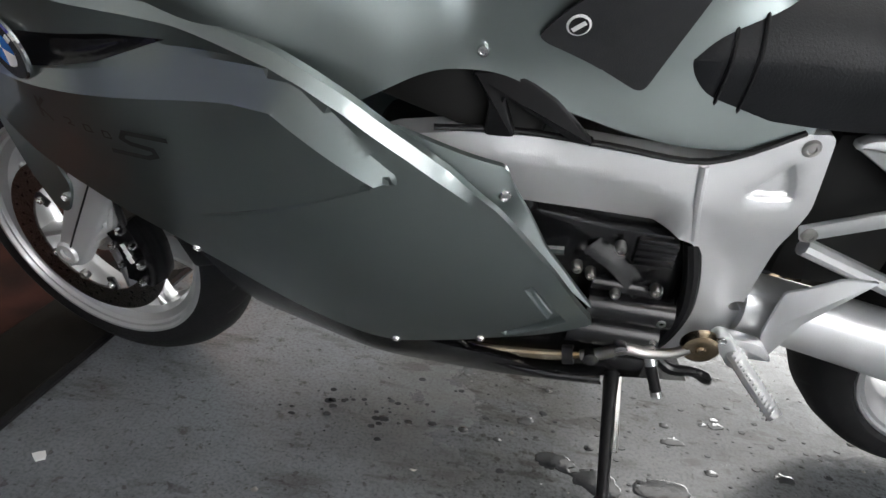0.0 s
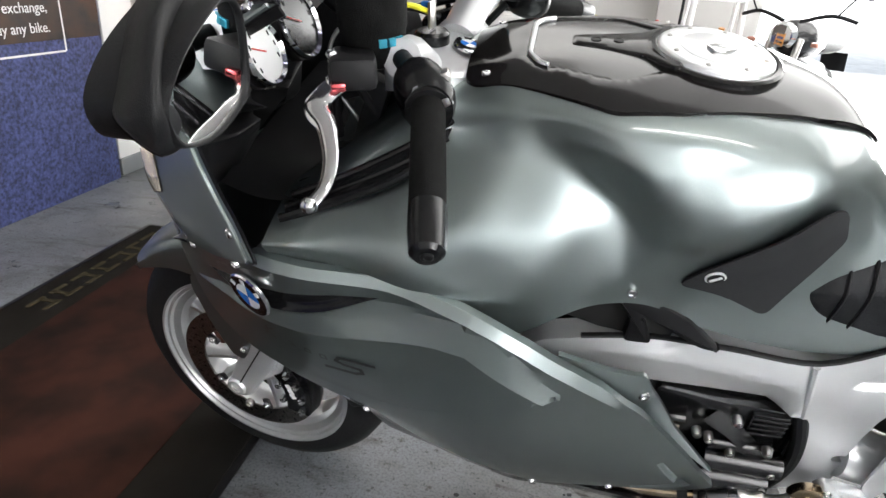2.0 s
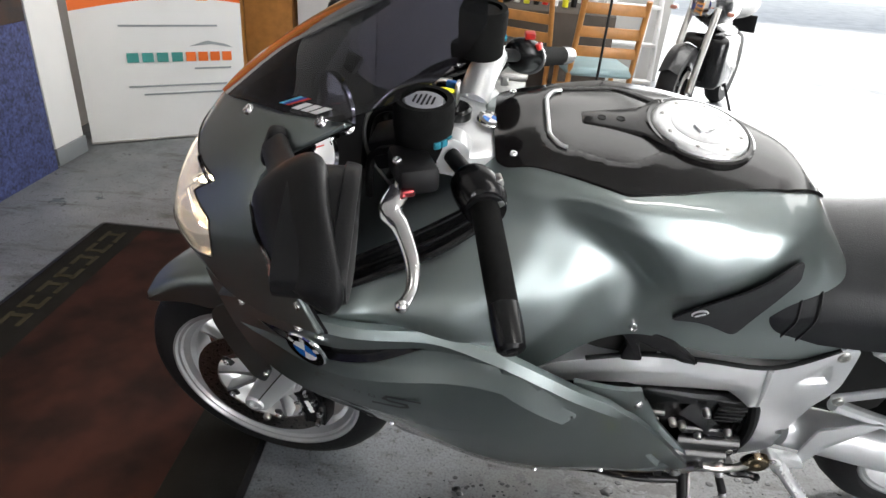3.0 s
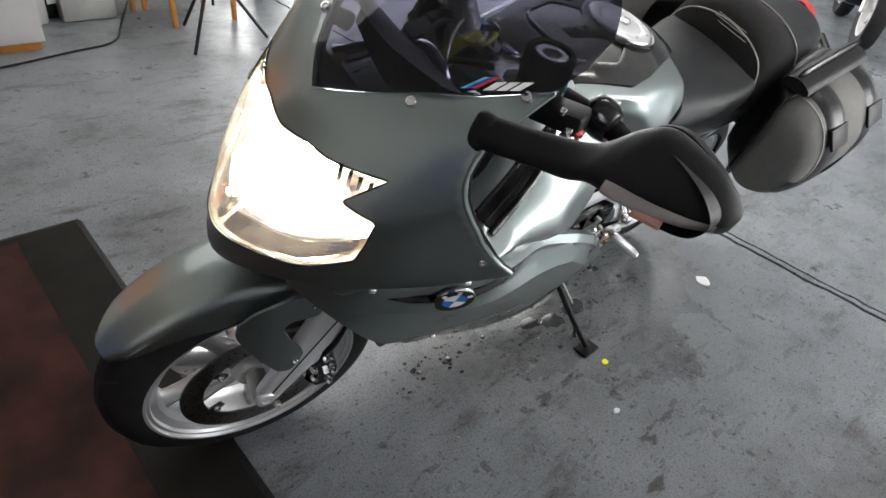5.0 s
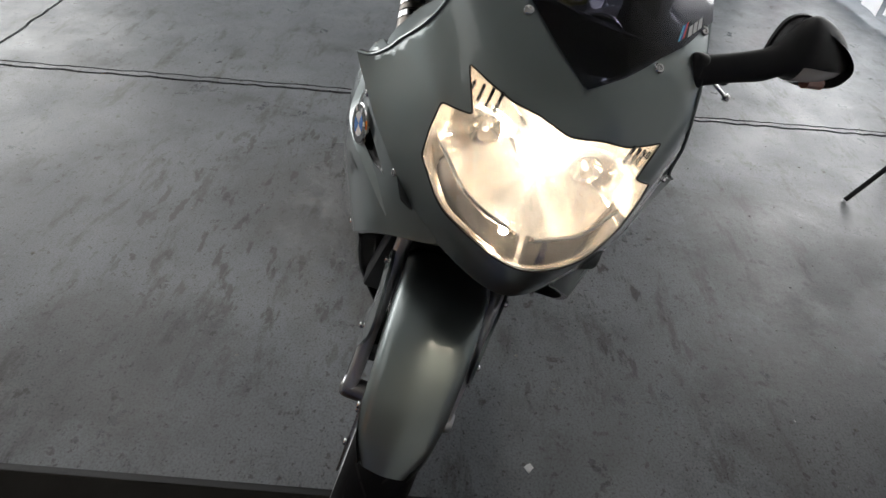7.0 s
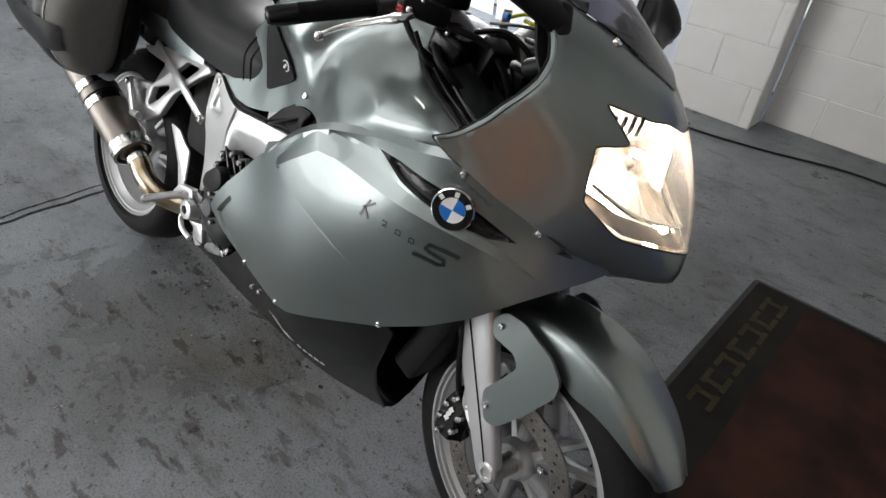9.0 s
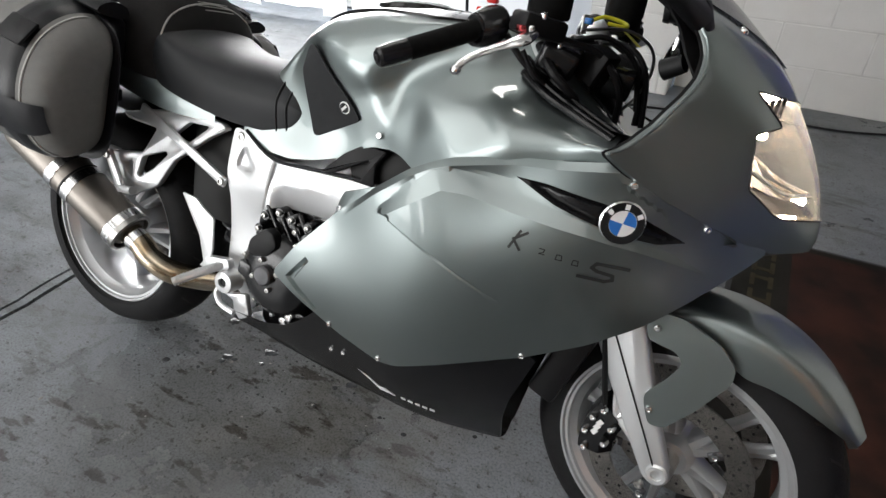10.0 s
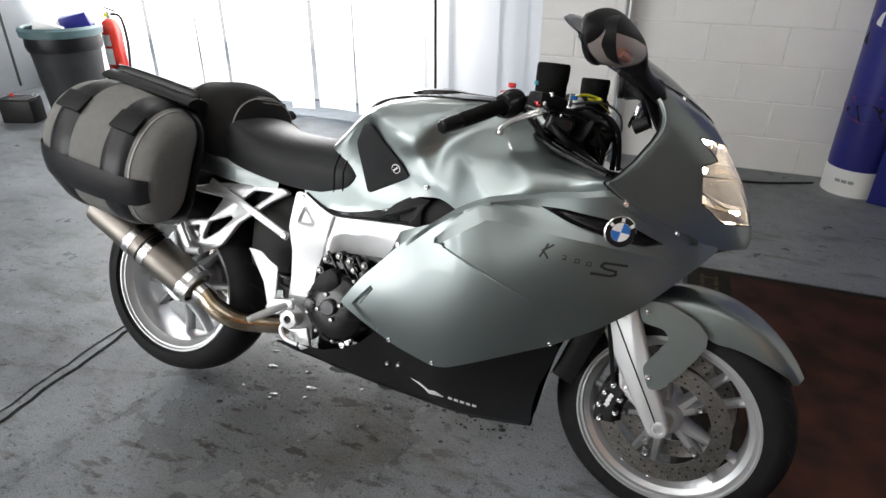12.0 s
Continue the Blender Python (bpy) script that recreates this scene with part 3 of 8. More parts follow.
def block_wall(x0, x1, y, z1, facing, first=0.0, bw=0.45, bh=0.225, depth=0.2):
    """Painted blockwork in the plane y, seen from below y."""
    wall = part("wall_left", box(((x0 + x1) / 2, y + depth / 2 - 0.0025, z1 / 2), (x1 - x0, depth, z1)), MORTAR)
    structure(wall, "white painted blockwork wall with raised pointing", "wall")
    z, row = 0.0, 0
    while z < z1 - 0.02:
        x = x0 - (bw * 0.5 if row % 2 else 0) - first
        h = min(bh, z1 - z)
        while x < x1:
            a, b = max(x, x0), min(x + bw, x1)
            if b - a > 0.03:
                key = (round(b - a, 3), round(h, 3))
                if key not in BLOCKS:
                    tmp = box((0, 0, 0), (b - a - 0.009, 0.012, h - 0.009), 0.003, seg=1)
                    me = bpy.data.meshes.new("block")
                    tmp.to_mesh(me)
                    tmp.free()
                    me.materials.append(BLOCK)
                    BLOCKS[key] = me
                ob = new("block", BLOCKS[key])
                ob.parent = wall
                ob.location = ((a + b) / 2, y + random.uniform(-0.0012, 0.0012), z + h / 2)
                ob.rotation_euler = (random.uniform(-0.003, 0.003), 0, random.uniform(-0.003, 0.003))
            x += bw
        z += bh
        row += 1
    return wall


BLOCKS = {}


def flat_text(body, size, mat, name="lettering", parent=None, m=None, align="LEFT"):
    """Words as a thin mesh in the local x-y plane."""
    c = bpy.data.curves.new(name, "FONT")
    c.body, c.size, c.align_x, c.extrude = body, size, align, 0.0006
    tmp = bpy.data.objects.new(name, c)
    me = bpy.data.meshes.new_from_object(tmp)
    bpy.data.objects.remove(tmp)
    me.materials.append(mat)
    ob = new(name, me)
    ob.parent = parent
    if m is not None:
        ob.matrix_basis = m
    return ob


def build_shell():
    w = block_wall(1.08, 3.45, 3.10, 3.2, -1, 0.18)
    pier = block_wall(0.55, 1.07, 2.90, 3.2, -1, 0.0, 0.46)
    pier.name = "wall_pier"
    pier["label"] = "white painted blockwork pier beside the blinds"
    structure(part("wall_head", box((-1.95, 3.32, 2.85), (5.0, 0.2, 0.7)), PLASTER), "white wall over the blinds", "wall")
    structure(part("wall_front", box((3.55, -1.1, 1.6), (0.2, 9.6, 3.2)), PLASTER), "off-white painted wall behind the display boards", "wall")
    structure(part("wall_rear", box((-6.7, -1.1, 1.6), (0.2, 9.6, 3.2)), GREYWALL), "grey painted end wall", "wall")
    d = part("wall_panel", box((-4.52, 3.0, 1.6), (0.05, 1.2, 3.2), 0.004), GREYWALL)
    structure(d, "grey painted panel wall with upright seams", "wall")
    part("seam", box((-4.492, 2.86, 1.6), (0.006, 0.02, 3.1)), SHADOWGAP, d)
    structure(part("wall_right", box((1.35, -5.7, 1.6), (4.2, 0.2, 3.2)), PLASTER), "off-white wall behind the table and chairs", "wall")
    structure(part("wall_lintel", box((-3.7, -5.7, 3.05), (5.9, 0.2, 0.3)), PLASTER), "wall over the open doorway", "wall")
    structure(part("ceiling", box((-1.6, -1.1, 3.3), (10.4, 9.8, 0.2)), CEIL), "pale ceiling boards", "ceiling")
    structure(part("wall_corner", box((-5.6, 3.45, 1.6), (2.2, 0.2, 3.2)), PLASTER), "white wall beside the grey panel", "wall")
    # fitting added to go with the strip lamp, out of view
    for x, y, turn in ((-0.2, 1.2, 0),):
        f = empty("added_tube_fitting", "white tube fitting added on the unseen ceiling", "ceiling light", "ceiling lights", m=pose(x, y, 0, 0, 0, turn))
        part("housing", box((0, 0, 3.165), (1.6, 0.13, 0.05), 0.01), WHITE, f)


def build_blinds():
    rng = random.Random(9)
    rail = empty("vertical_blinds", "white fabric vertical blinds hanging before bright windows", "blinds")
    part("head_rail", box((-1.95, 3.16, 2.52), (5.0, 0.05, 0.05), 0.004), WHITE, rail)
    x = -4.42
    while x < 0.5:
        w = rng.choice((0.20, 0.34, 0.36, 0.30))
        a = rng.uniform(-14, 14)
        bm = bmesh.new()
        n = 6
        rows = []
        z0 = rng.uniform(0.03, 0.09)
        for zi in range(5):
            z = z0 + (2.5 - z0) * zi / 4
            rows.append([bm.verts.new(((k / n - 0.5) * w, 0.012 * math.sin(k / n * math.pi) + rng.uniform(-0.002, 0.002), z)) for k in range(n + 1)])
        for p, q in zip(rows, rows[1:]):
            for k in range(n):
                bm.faces.new((p[k], p[k + 1], q[k + 1], q[k]))
        bmesh.ops.solidify(bm, geom=bm.faces, thickness=0.002)
        part("slat", bm, BLIND, rail, matrix=pose(x + w / 2, 3.16 + rng.uniform(-0.02, 0.02), 0, rng.uniform(-0.6, 0.6), 0, a))
        x += w + rng.choice((0.002, 0.004, 0.002, 0.05, 0.004))


def build_mat():
    mat = empty("floor_mat", "worn dark red entrance mat with a dark lettered border", "floor mat")
    x0, x1, y0, y1 = 1.625, 2.675, -1.06, 1.52
    rim = rounded([(x0, y0), (x1, y0), (x1, y1), (x0, y1)], 0.02)
    part("backing", plate(rim, "z", 0.0, 0.006, bevel=0.002), BLACK, mat, "black rubber edging")
    part("border", plate(rounded([(x0 + .018, y0 + .018), (x1 - .018, y0 + .018), (x1 - .018, y1 - .018), (x0 + .018, y1 - .018)], 0.01), "z", 0.003, 0.009, bevel=0.001), MATDARK, mat, "dark carpet border")
    part("field", plate([(x0 + .20, y0 + .05), (x1 - .20, y0 + .05), (x1 - .20, y1 - .05), (x0 + .20, y1 - .05)], "z", 0.004, 0.0105, bevel=0.001), MATRED, mat, "worn dark red carpet field")
    # plain shapes in place of the maker's name, at two opposite corners
    for turn in (0, 1):
        for k in range(7):
            y, s = -0.93 + k * 0.098, 0.074 if k else 0.09
            for j, (dy, dx, ly, lx) in enumerate(((0, 0.030, s, 0.016), (0, -0.030, s, 0.016), (0.02 * (1 if k % 2 else -1), 0, 0.018, 0.06))):
                cx, cy = 2.565 + dx, y + dy
                if turn:
                    cx, cy = x0 + x1 - cx, y0 + y1 - cy
                part("letter_bar", plate(rounded([(cx - lx / 2, cy - ly / 2), (cx + lx / 2, cy - ly / 2), (cx + lx / 2, cy + ly / 2), (cx - lx / 2, cy + ly / 2)], 0.004), "z", 0.005, 0.0102, bevel=0), MATOLIVE, mat)


def poster(name, label, category, m, w, h, mat):
    """A standing board in its local x-z plane, base at the origin, facing -y."""
    ob = empty(name, label, category, m=m)
    part("board", box((w / 2, 0, h / 2), (w, 0.012, h), 0.002), mat, ob)
    return ob


def bar(parent, x, z, w, h, mat, name="print_bar", y=-0.0075):
    return part(name, box((x + w / 2, y, z), (w, 0.002, h)), mat, parent)


def build_displays():
    # blue printed board along the front wall
    b = poster("display_board", "tall printed display board, blue below and dark with white lettering above", "display board", pose(3.19, 0.35, 0, 0, 0, -90), 1.93, 2.1, BLUEPOSTER)
    part("night_print", box((0.965, -0.007, 1.4), (1.92, 0.002, 1.39)), NIGHTPRINT, b)
    for z, w in ((0.655, 1.14),):
        bar(b, 0.55, z, w, 0.008, WHITEINK, "frame_line")
    bar(b, 1.69, 0.93, 0.008, 0.55, WHITEINK, "frame_line")
    for body, z in (("are available,", 0.96), ("are hpi checked,", 0.89), ("paid on part exchange,", 0.82), ("also buy any bike.", 0.74)):
        flat_text(body, 0.058, WHITEINK, "printed_line", b, pose(1.62, -0.009, z, 90, 0, 0), "RIGHT")
    # white column beside it
    c = part("column", box((3.27, -1.72, 1.6), (0.16, 0.24, 3.2), 0.006), PAPER)
    structure(c, "white boxed column between the display boards", "column")
    part("skirting", box((3.262, -1.72, 0.05), (0.16, 0.25, 0.09), 0.004), GREYWALL, c)
    # roll-up banner with an orange top
    m = pose(3.222, -1.945, 0, 0, 0, -146.6)
    r = empty("roll_up_banner", "white roll-up finance banner with orange and yellow top", "banner", m=m @ pose(0, 0, 0))
    part("base", box((0.43, 0.03, 0.008), (0.86, 0.07, 0.016), 0.005), STEEL, r)
    part("sheet", box((0.43, 0, 1.03), (0.85, 0.006, 2.03)), PAPER, r)
    top = [(0.006, 0.70)] + [(0.006 + 0.848 * k / 12, 0.70 + 0.07 * math.sin(k / 12 * math.pi * 0.75)) for k in range(1, 13)] + [(0.854, 2.04), (0.006, 2.04)]
    part("orange_top", plate(top, "y", -0.0055, -0.0035, bevel=0), ORANGE, r)
    for x, w in ((0.16, 0.10), (0.36, 0.14), (0.62, 0.10)):
        part("sun_ray", plate([(x, 0.76), (x + w * 0.6, 0.76), (x + w * 1.2, 2.0), (x + w * 0.2, 2.0)], "y", -0.0065, -0.005, bevel=0), ORANGE_LIGHT, r)
    flat_text("Find out how much you can", 0.046, WHITEINK, "printed_line", r, pose(0.16, -0.008, 0.855, 90, 0, 0))
    flat_text("save at", 0.046, WHITEINK, "printed_line", r, pose(0.18, -0.008, 0.793, 90, 0, 0))
    for k in range(7):
        bar(r, 0.335 + k * 0.06, 0.811, 0.05, 0.026, WHITEINK, "print_bar", -0.008)
    for k in range(4):
        bar(r, 0.24 + k * 0.075, 0.465, 0.058, 0.05, TEAL)
    for k in range(4):
        bar(r, 0.54 + k * 0.065, 0.465, 0.052, 0.05, ORANGE)
    part("bike_mark", plate(rounded([(0.56, 0.52), (0.66, 0.55), (0.76, 0.53), (0.80, 0.51), (0.68, 0.53)], 0.008), "y", -0.0055, -0.0035, bevel=0), GREYINK, r)
    for x, w, z in ((0.22, 0.5, 0.63), (0.58, 0.20, 0.40), (0.23, 0.52, 0.31), (0.30, 0.42, 0.265)):
        bar(r, x, z, w, 0.010, GREYINK)
    # blue display cylinder and board by the block wall
    cy = empty("display_drum", "tall blue printed display drum with a white foot band", "display drum", m=pose(2.55, 2.925, 0))
    turn = pose(0, 0, 0, -90, 0, 0)
    part("foot_band", revolve([(0.0, 0.0), (0.165, 0.0), (0.165, -0.16), (0.0, -0.16)], 40, turn), PAPER, cy)
    part("drum", revolve([(0.0, -0.16), (0.163, -0.16), (0.163, -2.0), (0.0, -2.0)], 40, turn), CYLBLUE, cy)
    for z, s, mt in ((0.52, 0.10, RED), (0.50, 0.06, BLACK), (0.93, 0.11, BLACK), (1.0, 0.06, WHITEINK), (1.25, 0.1, BLACK), (1.5, .09, RED)):
        blob = curve_points([(s * 1.7 * math.cos(a) * (1 + 0.3 * math.sin(3 * a + z * 9)), z + s * 0.8 * math.sin(a), 0) for a in (q * math.pi / 4 for q in range(8))], 3, True)
        bm = bmesh.new()
        vs = []
        for p in blob:
            a = p.x / 0.165 - 2.1
            vs.append(bm.verts.new((0.1645 * math.cos(a), 0.1645 * math.sin(a), p.y)))
        bm.faces.new(vs)
        part("printed_bike", bm, mt, cy)
    for k in range(3):
        a = -2.3 + k * 0.22
        part("print_bar", box((0.1655 * math.cos(a), 0.1655 * math.sin(a), 0.09), (0.03, 0.002, 0.018), rot=(0, 0, math.degrees(a) + 90)), GREYINK, cy)
    sb = poster("display_board", "blue printed board leaning beside the drum", "display board", pose(2.60, 2.72, 0, -4, 0, -24), 0.9, 1.9, CYLBLUE)
    part("printed_ring", revolve([(0.05, 0), (0.075, 0), (0.075, 0.002), (0.05, 0.002)], 24, pose(0.25, -0.009, 0.62), True), GREYINK, sb)


def build_back_corner():
    # low white cabinet
    c = empty("cabinet", "low white cabinet unit on the workshop floor", "cabinet", m=pose(1.27, -2.70, 0))
    part("body", box((0.49, -0.28, 0.47), (0.98, 0.52, 0.86), 0.004), CABINET, c)
    part("plinth", box((0.49, -0.26, 0.02), (0.94, 0.46, 0.04)), WOOD, c)
    for k in range(2):
        part("door", box((0.255 + k * 0.49, -0.01, 0.47), (0.483, 0.018, 0.84), 0.003), CABINET, c)
    k = part("floor_cable", tube([(2.2, -2.5, 0.006), (1.6, -2.52, 0.006), (1.2, -2.62, 0.006), (0.95, -2.70, 0.006), (0.82, -2.95, 0.006), (0.62, -3.4, 0.006)], 0.006, 8), BLACK)
    tagged(k, "thin black cable lying along the floor", "cable")
    k = part("floor_cable", tube([(0.3, 2.75, 0.006), (0.75, 2.62, 0.006), (1.2, 2.68, 0.006), (1.6, 2.8, 0.006), (2.0, 2.82, 0.006), (2.35, 2.95, 0.006)], 0.006, 8), BLACK)
    tagged(k, "thin black cable lying along the block wall", "cable")
    # tripod
    for tx, ty, lab in ((0.42, -2.55, "black camera tripod standing on the floor"), (0.12, 2.10, "black lighting stand before the blinds")):
        tr = empty("tripod", lab, "tripod", m=pose(tx, ty, 0, 0, 0, 20))
        for k in range(3):
            a = k * 2.0944 + 0.4
            part("leg", tube([(0, 0, 0.42), (0.30 * math.cos(a), 0.30 * math.sin(a), 0.008)], 0.010, 8, 1), BLACK, tr)
        part("column", tube([(0, 0, 0.2), (0, 0, 1.9)], 0.008, 10, 1), BLACK, tr)
        part("collar", tube([(0, 0, 0.40), (0, 0, 0.47)], 0.024, 12, 1), BLACK, tr)
        part("head", box((0, 0, 1.9), (0.06, 0.1, 0.05), 0.008), BLACK, tr)
    # bag on the floor
    bg = empty("tool_bag", "black tool bag on the floor with a pale label", "bag", m=pose(1.02, -3.35, 0, 0, 0, 15))
    part("body", box((0, 0, 0.14), (0.5, 0.28, 0.28), 0.05, seg=3), BAGBLACK, bg)
    part("label_patch", box((0.05, 0.142, 0.14), (0.2, 0.006, 0.1), 0.002), PAPER, bg)
    # table with cloth
    tb = empty("table", "trestle table under a hanging brown cloth", "table", m=pose(1.05, -3.75, 0))
    part("tabletop", box((0, 0, 0.74), (1.7, 0.65, 0.03), 0.004), WOOD, tb)
    for sx in (-0.78, 0.78):
        for sy in (-0.26, 0.26):
            part("leg", box((sx, sy, 0.363), (0.04, 0.04, 0.725)), STEEL, tb)
    rng = random.Random(6)
    n = 60
    top = [(-0.86 + 1.72 * k / n, 0.345 + 0.012 * math.sin(k * 0.9) , 0.76) for k in range(n + 1)]
    bm = bmesh.new()
    rows = []
    for z in (0.763, 0.75, 0.6, 0.4, 0.2, 0.06):
        rows.append([bm.verts.new((x, 0.345 + (0.763 - z) * (0.03 + 0.035 * math.sin(k * 0.55 + 1)) + (0 if z < 0.76 else -0.02), z)) for k, (x, _, _) in enumerate(top)])
    back = [bm.verts.new((x, -0.34, 0.763)) for x, _, _ in top]
    rows = [back] + rows
    for p, q in zip(rows, rows[1:]):
        for k in range(n):
            bm.faces.new((p[k], p[k + 1], q[k + 1], q[k]))
    bmesh.ops.solidify(bm, geom=bm.faces, thickness=0.004)
    cl = part("table_cloth", bm, CLOTH)
    cl.location = (1.05, -3.75, 0)
    tagged(cl, "brown cloth draped over the table to the floor", "table cloth")
    hb = empty("holdall", "black holdall bag lying on the covered table", "bag", m=pose(1.2, -3.7, 0.768))
    part("body", box((0, 0, 0.13), (0.62, 0.3, 0.26), 0.07, seg=4), BAGBLACK, hb)
    part("strap", tube([(-0.15, 0.0, 0.25), (-0.1, 0.04, 0.33), (0.1, 0.04, 0.33), (0.15, 0.0, 0.25)], 0.012, 8), BAGBLACK, hb)
    for k in range(9):
        x = 0.32 + 0.07 * k
        ob = part("bottle", revolve([(0, 0), (0.022, 0), (0.024, 0.09), (0.012, 0.12), (0.012, 0.14), (0, 0.14)], 14, pose(x, -3.62 - 0.03 * (k % 3), 0.768, 90, 0, 0)), (WHITE, RED, BLACK, YELLOW)[k % 4])
        tagged(ob, "small plastic bottle standing on the covered table", "bottle", "bottles on the table")
    for x in (1.30, 0.93):
        s = empty("aluminium_case", "silver aluminium pannier case standing on the floor", "case", "aluminium cases", m=pose(x, -3.22, 0))
        part("shell", box((0, 0, 0.16), (0.30, 0.24, 0.32), 0.02, seg=2), SILVERCASE, s)
        part("lid", box((0, 0, 0.345), (0.31, 0.25, 0.05), 0.015, seg=2), SILVERCASE, s)
        part("handle", tube([(-0.06, 0, 0.37), (-0.05, 0, 0.40), (0.05, 0, 0.40), (0.06, 0, 0.37)], 0.008, 8), BLACK, s)
        part("latch", box((0, 0.128, 0.31), (0.05, 0.01, 0.06), 0.003), STEEL, s)
    # chairs
    def chair(m, lab):
        ch = empty("dining_chair", lab, "chair", "chairs by the table", m=m)
        for sx in (-0.20, 0.20):
            part("leg", tube([(sx, 0.19, 0.0), (sx, 0.19, 0.45)], 0.018, 10, 1), WOOD, ch)
            part("back_post", tube([(sx, -0.20, 0.0), (sx, -0.19, 0.45), (sx * 0.98, -0.27, 0.92)], 0.018, 10, 6), WOOD, ch)
            part("side_rail", box((sx, 0, 0.24), (0.02, 0.38, 0.03), 0.004), WOOD, ch)
        for z, y in ((0.60, -0.215), (0.72, -0.235), (0.86, -0.26)):
            part("back_slat", box((0, y, z), (0.40, 0.018, 0.065), 0.006), WOOD, ch)
        part("front_rail", box((0, 0.19, 0.30), (0.38, 0.02, 0.03), 0.004), WOOD, ch)
        part("seat", box((0, 0, 0.47), (0.44, 0.42, 0.06), 0.022, seg=3), SEATBLUE, ch, "pale blue vinyl seat pad")
        return ch
    chair(pose(0.36, -3.05, 0, 0, 0, 185), "varnished pine chair with pale blue seat, back to the room")
    chair(pose(0.72, -3.5, 0, 0, 0, 150), "varnished pine chair with a pale blue seat beside the table")
    # step ladder
    ld = empty("step_ladder", "white painted step ladder leaning by the wall", "ladder", m=pose(-0.05, -4.0, 0))
    for sx in (-0.2, 0.2):
        part("stile", tube([(sx, 0.25, 0), (sx * 0.8, 0, 1.6)], 0.022, 8, 1), WHITE, ld)
        part("back_leg", tube([(sx, -0.35, 0), (sx * 0.8, -0.02, 1.55)], 0.016, 8, 1), WHITE, ld)
    for k in range(5):
        part("tread", box((0, 0.25 * (1 - k / 5.4) - 0.02, 0.26 + 0.27 * k), (0.38 - 0.02 * k, 0.1, 0.025), 0.004), WHITE, ld)
    cb = empty("cupboard", "tall orange-brown wooden cupboard beside the white cabinet", "cupboard", m=pose(2.30, -2.76, 0))
    part("carcass", box((.31, -.27, 1.0), (.62, .48, 2.0), .004), WOOD, cb)
    for k in range(2):
        part("door", box((.155 + .31 * k, -.012, 1.02), (.304, .02, 1.9), .004), WOOD, cb)
    sc = part("privacy_screen", box((-0.25, -5.2, 1.0), (0.9, 0.05, 2.0), 0.006), PLASTER)
    tagged(sc, "beige partition panel behind the ladder", "partition")
    # bin, battery and extinguisher
    bn = empty("waste_bin", "scuffed dark plastic dustbin with a teal rim, full of rubbish", "bin", m=pose(-3.12, 2.35, 0))
    turn = pose(0, 0, 0, -90, 0, 0)
    part("tub", revolve([(0, -0.01), (0.20, -0.01), (0.205, 0), (0.255, -0.62), (0.262, -0.64), (0.235, -0.64), (0.19, -0.03), (0, -0.03)], 40, turn), BINGREY, bn)
    part("rim", revolve([(0.255, -0.66), (0.29, -0.67), (0.295, -0.72), (0.27, -0.74), (0.245, -0.73), (0.25, -0.67)], 40, turn, True), BINTEAL, bn)
    part("liner", revolve([(0.262, -0.56), (0.272, -0.60), (0.268, -0.665), (0.258, -0.665), (0.258, -0.56)], 40, turn, True), BAGBLACK, bn)
    part("rubbish", box((-0.05, 0.0, 0.73), (0.22, 0.3, 0.14), 0.02, (12, 20, 30)), PAPER, bn)
    part("rubbish_box", box((0.12, 0.05, 0.76), (0.2, 0.14, 0.12), 0.004, (5, -14, 40)), CYLBLUE, bn)
    bt = empty("car_battery", "black vehicle battery standing on the floor by the bin", "battery", m=pose(-3.5, 2.12, 0, 0, 0, 20))
    part("case", box((0, 0, 0.09), (0.26, 0.17, 0.18), 0.008), BLACK, bt)
    part("top", box((0, 0, 0.187), (0.25, 0.16, 0.012), 0.003), BLACK_GLOSS, bt)
    part("terminal", revolve([(0, 0), (0.012, 0), (0.011, 0.02), (0, 0.02)], 12, pose(-0.09, 0.05, 0.193, 90, 0, 0)), RED, bt)
    part("terminal", revolve([(0, 0), (0.012, 0), (0.011, 0.02), (0, 0.02)], 12, pose(0.09, 0.05, 0.193, 90, 0, 0)), STEEL, bt)
    ex = empty("fire_extinguisher", "red fire extinguisher with a printed label on a stand", "fire extinguisher", m=pose(-3.1, 2.80, 0.24, 0, 0, 0))
    part("cylinder", revolve([(0, 0.0), (0.075, 0.0), (0.08, -0.03), (0.08, -0.42), (0.06, -0.47), (0.03, -0.495), (0, -0.5)], 32, turn), EXTRED, ex)
    part("foot_ring", revolve([(0, 0.03), (0.083, 0.03), (0.083, -0.03), (0, -0.03)], 32, turn), BLACK, ex)
    for z, h, mt in ((0.33, 0.09, PAPER), (0.20, 0.13, WHITE)):
        bm = bmesh.new()
        rows = [[bm.verts.new((0.0812 * math.cos(a), 0.0812 * math.sin(a), z + dz)) for a in (-2.35 + 0.11 * k for k in range(13))] for dz in (-h / 2, h / 2)]
        for k in range(12):
            bm.faces.new((rows[0][k], rows[0][k + 1], rows[1][k + 1], rows[1][k]))
        part("label", bm, mt, ex)
    part("valve", revolve([(0, -0.49), (0.022, -0.49), (0.022, -0.53), (0.012, -0.56), (0, -0.56)], 16, turn), STEEL, ex)
    part("gauge", revolve([(0, 0), (0.018, 0), (0.018, 0.008), (0, 0.008)], 16, pose(0, -0.03, 0.525)), YELLOW, ex)
    part("handle", box((0.03, 0, 0.57), (0.12, 0.02, 0.012), 0.004, (0, 14, 0)), BLACK, ex)
    part("hose", tube([(0, 0.02, 0.53), (0.07, 0.06, 0.5), (0.1, 0.05, 0.3), (0.09, 0.03, 0.1)], 0.011, 10), BLACK, ex)
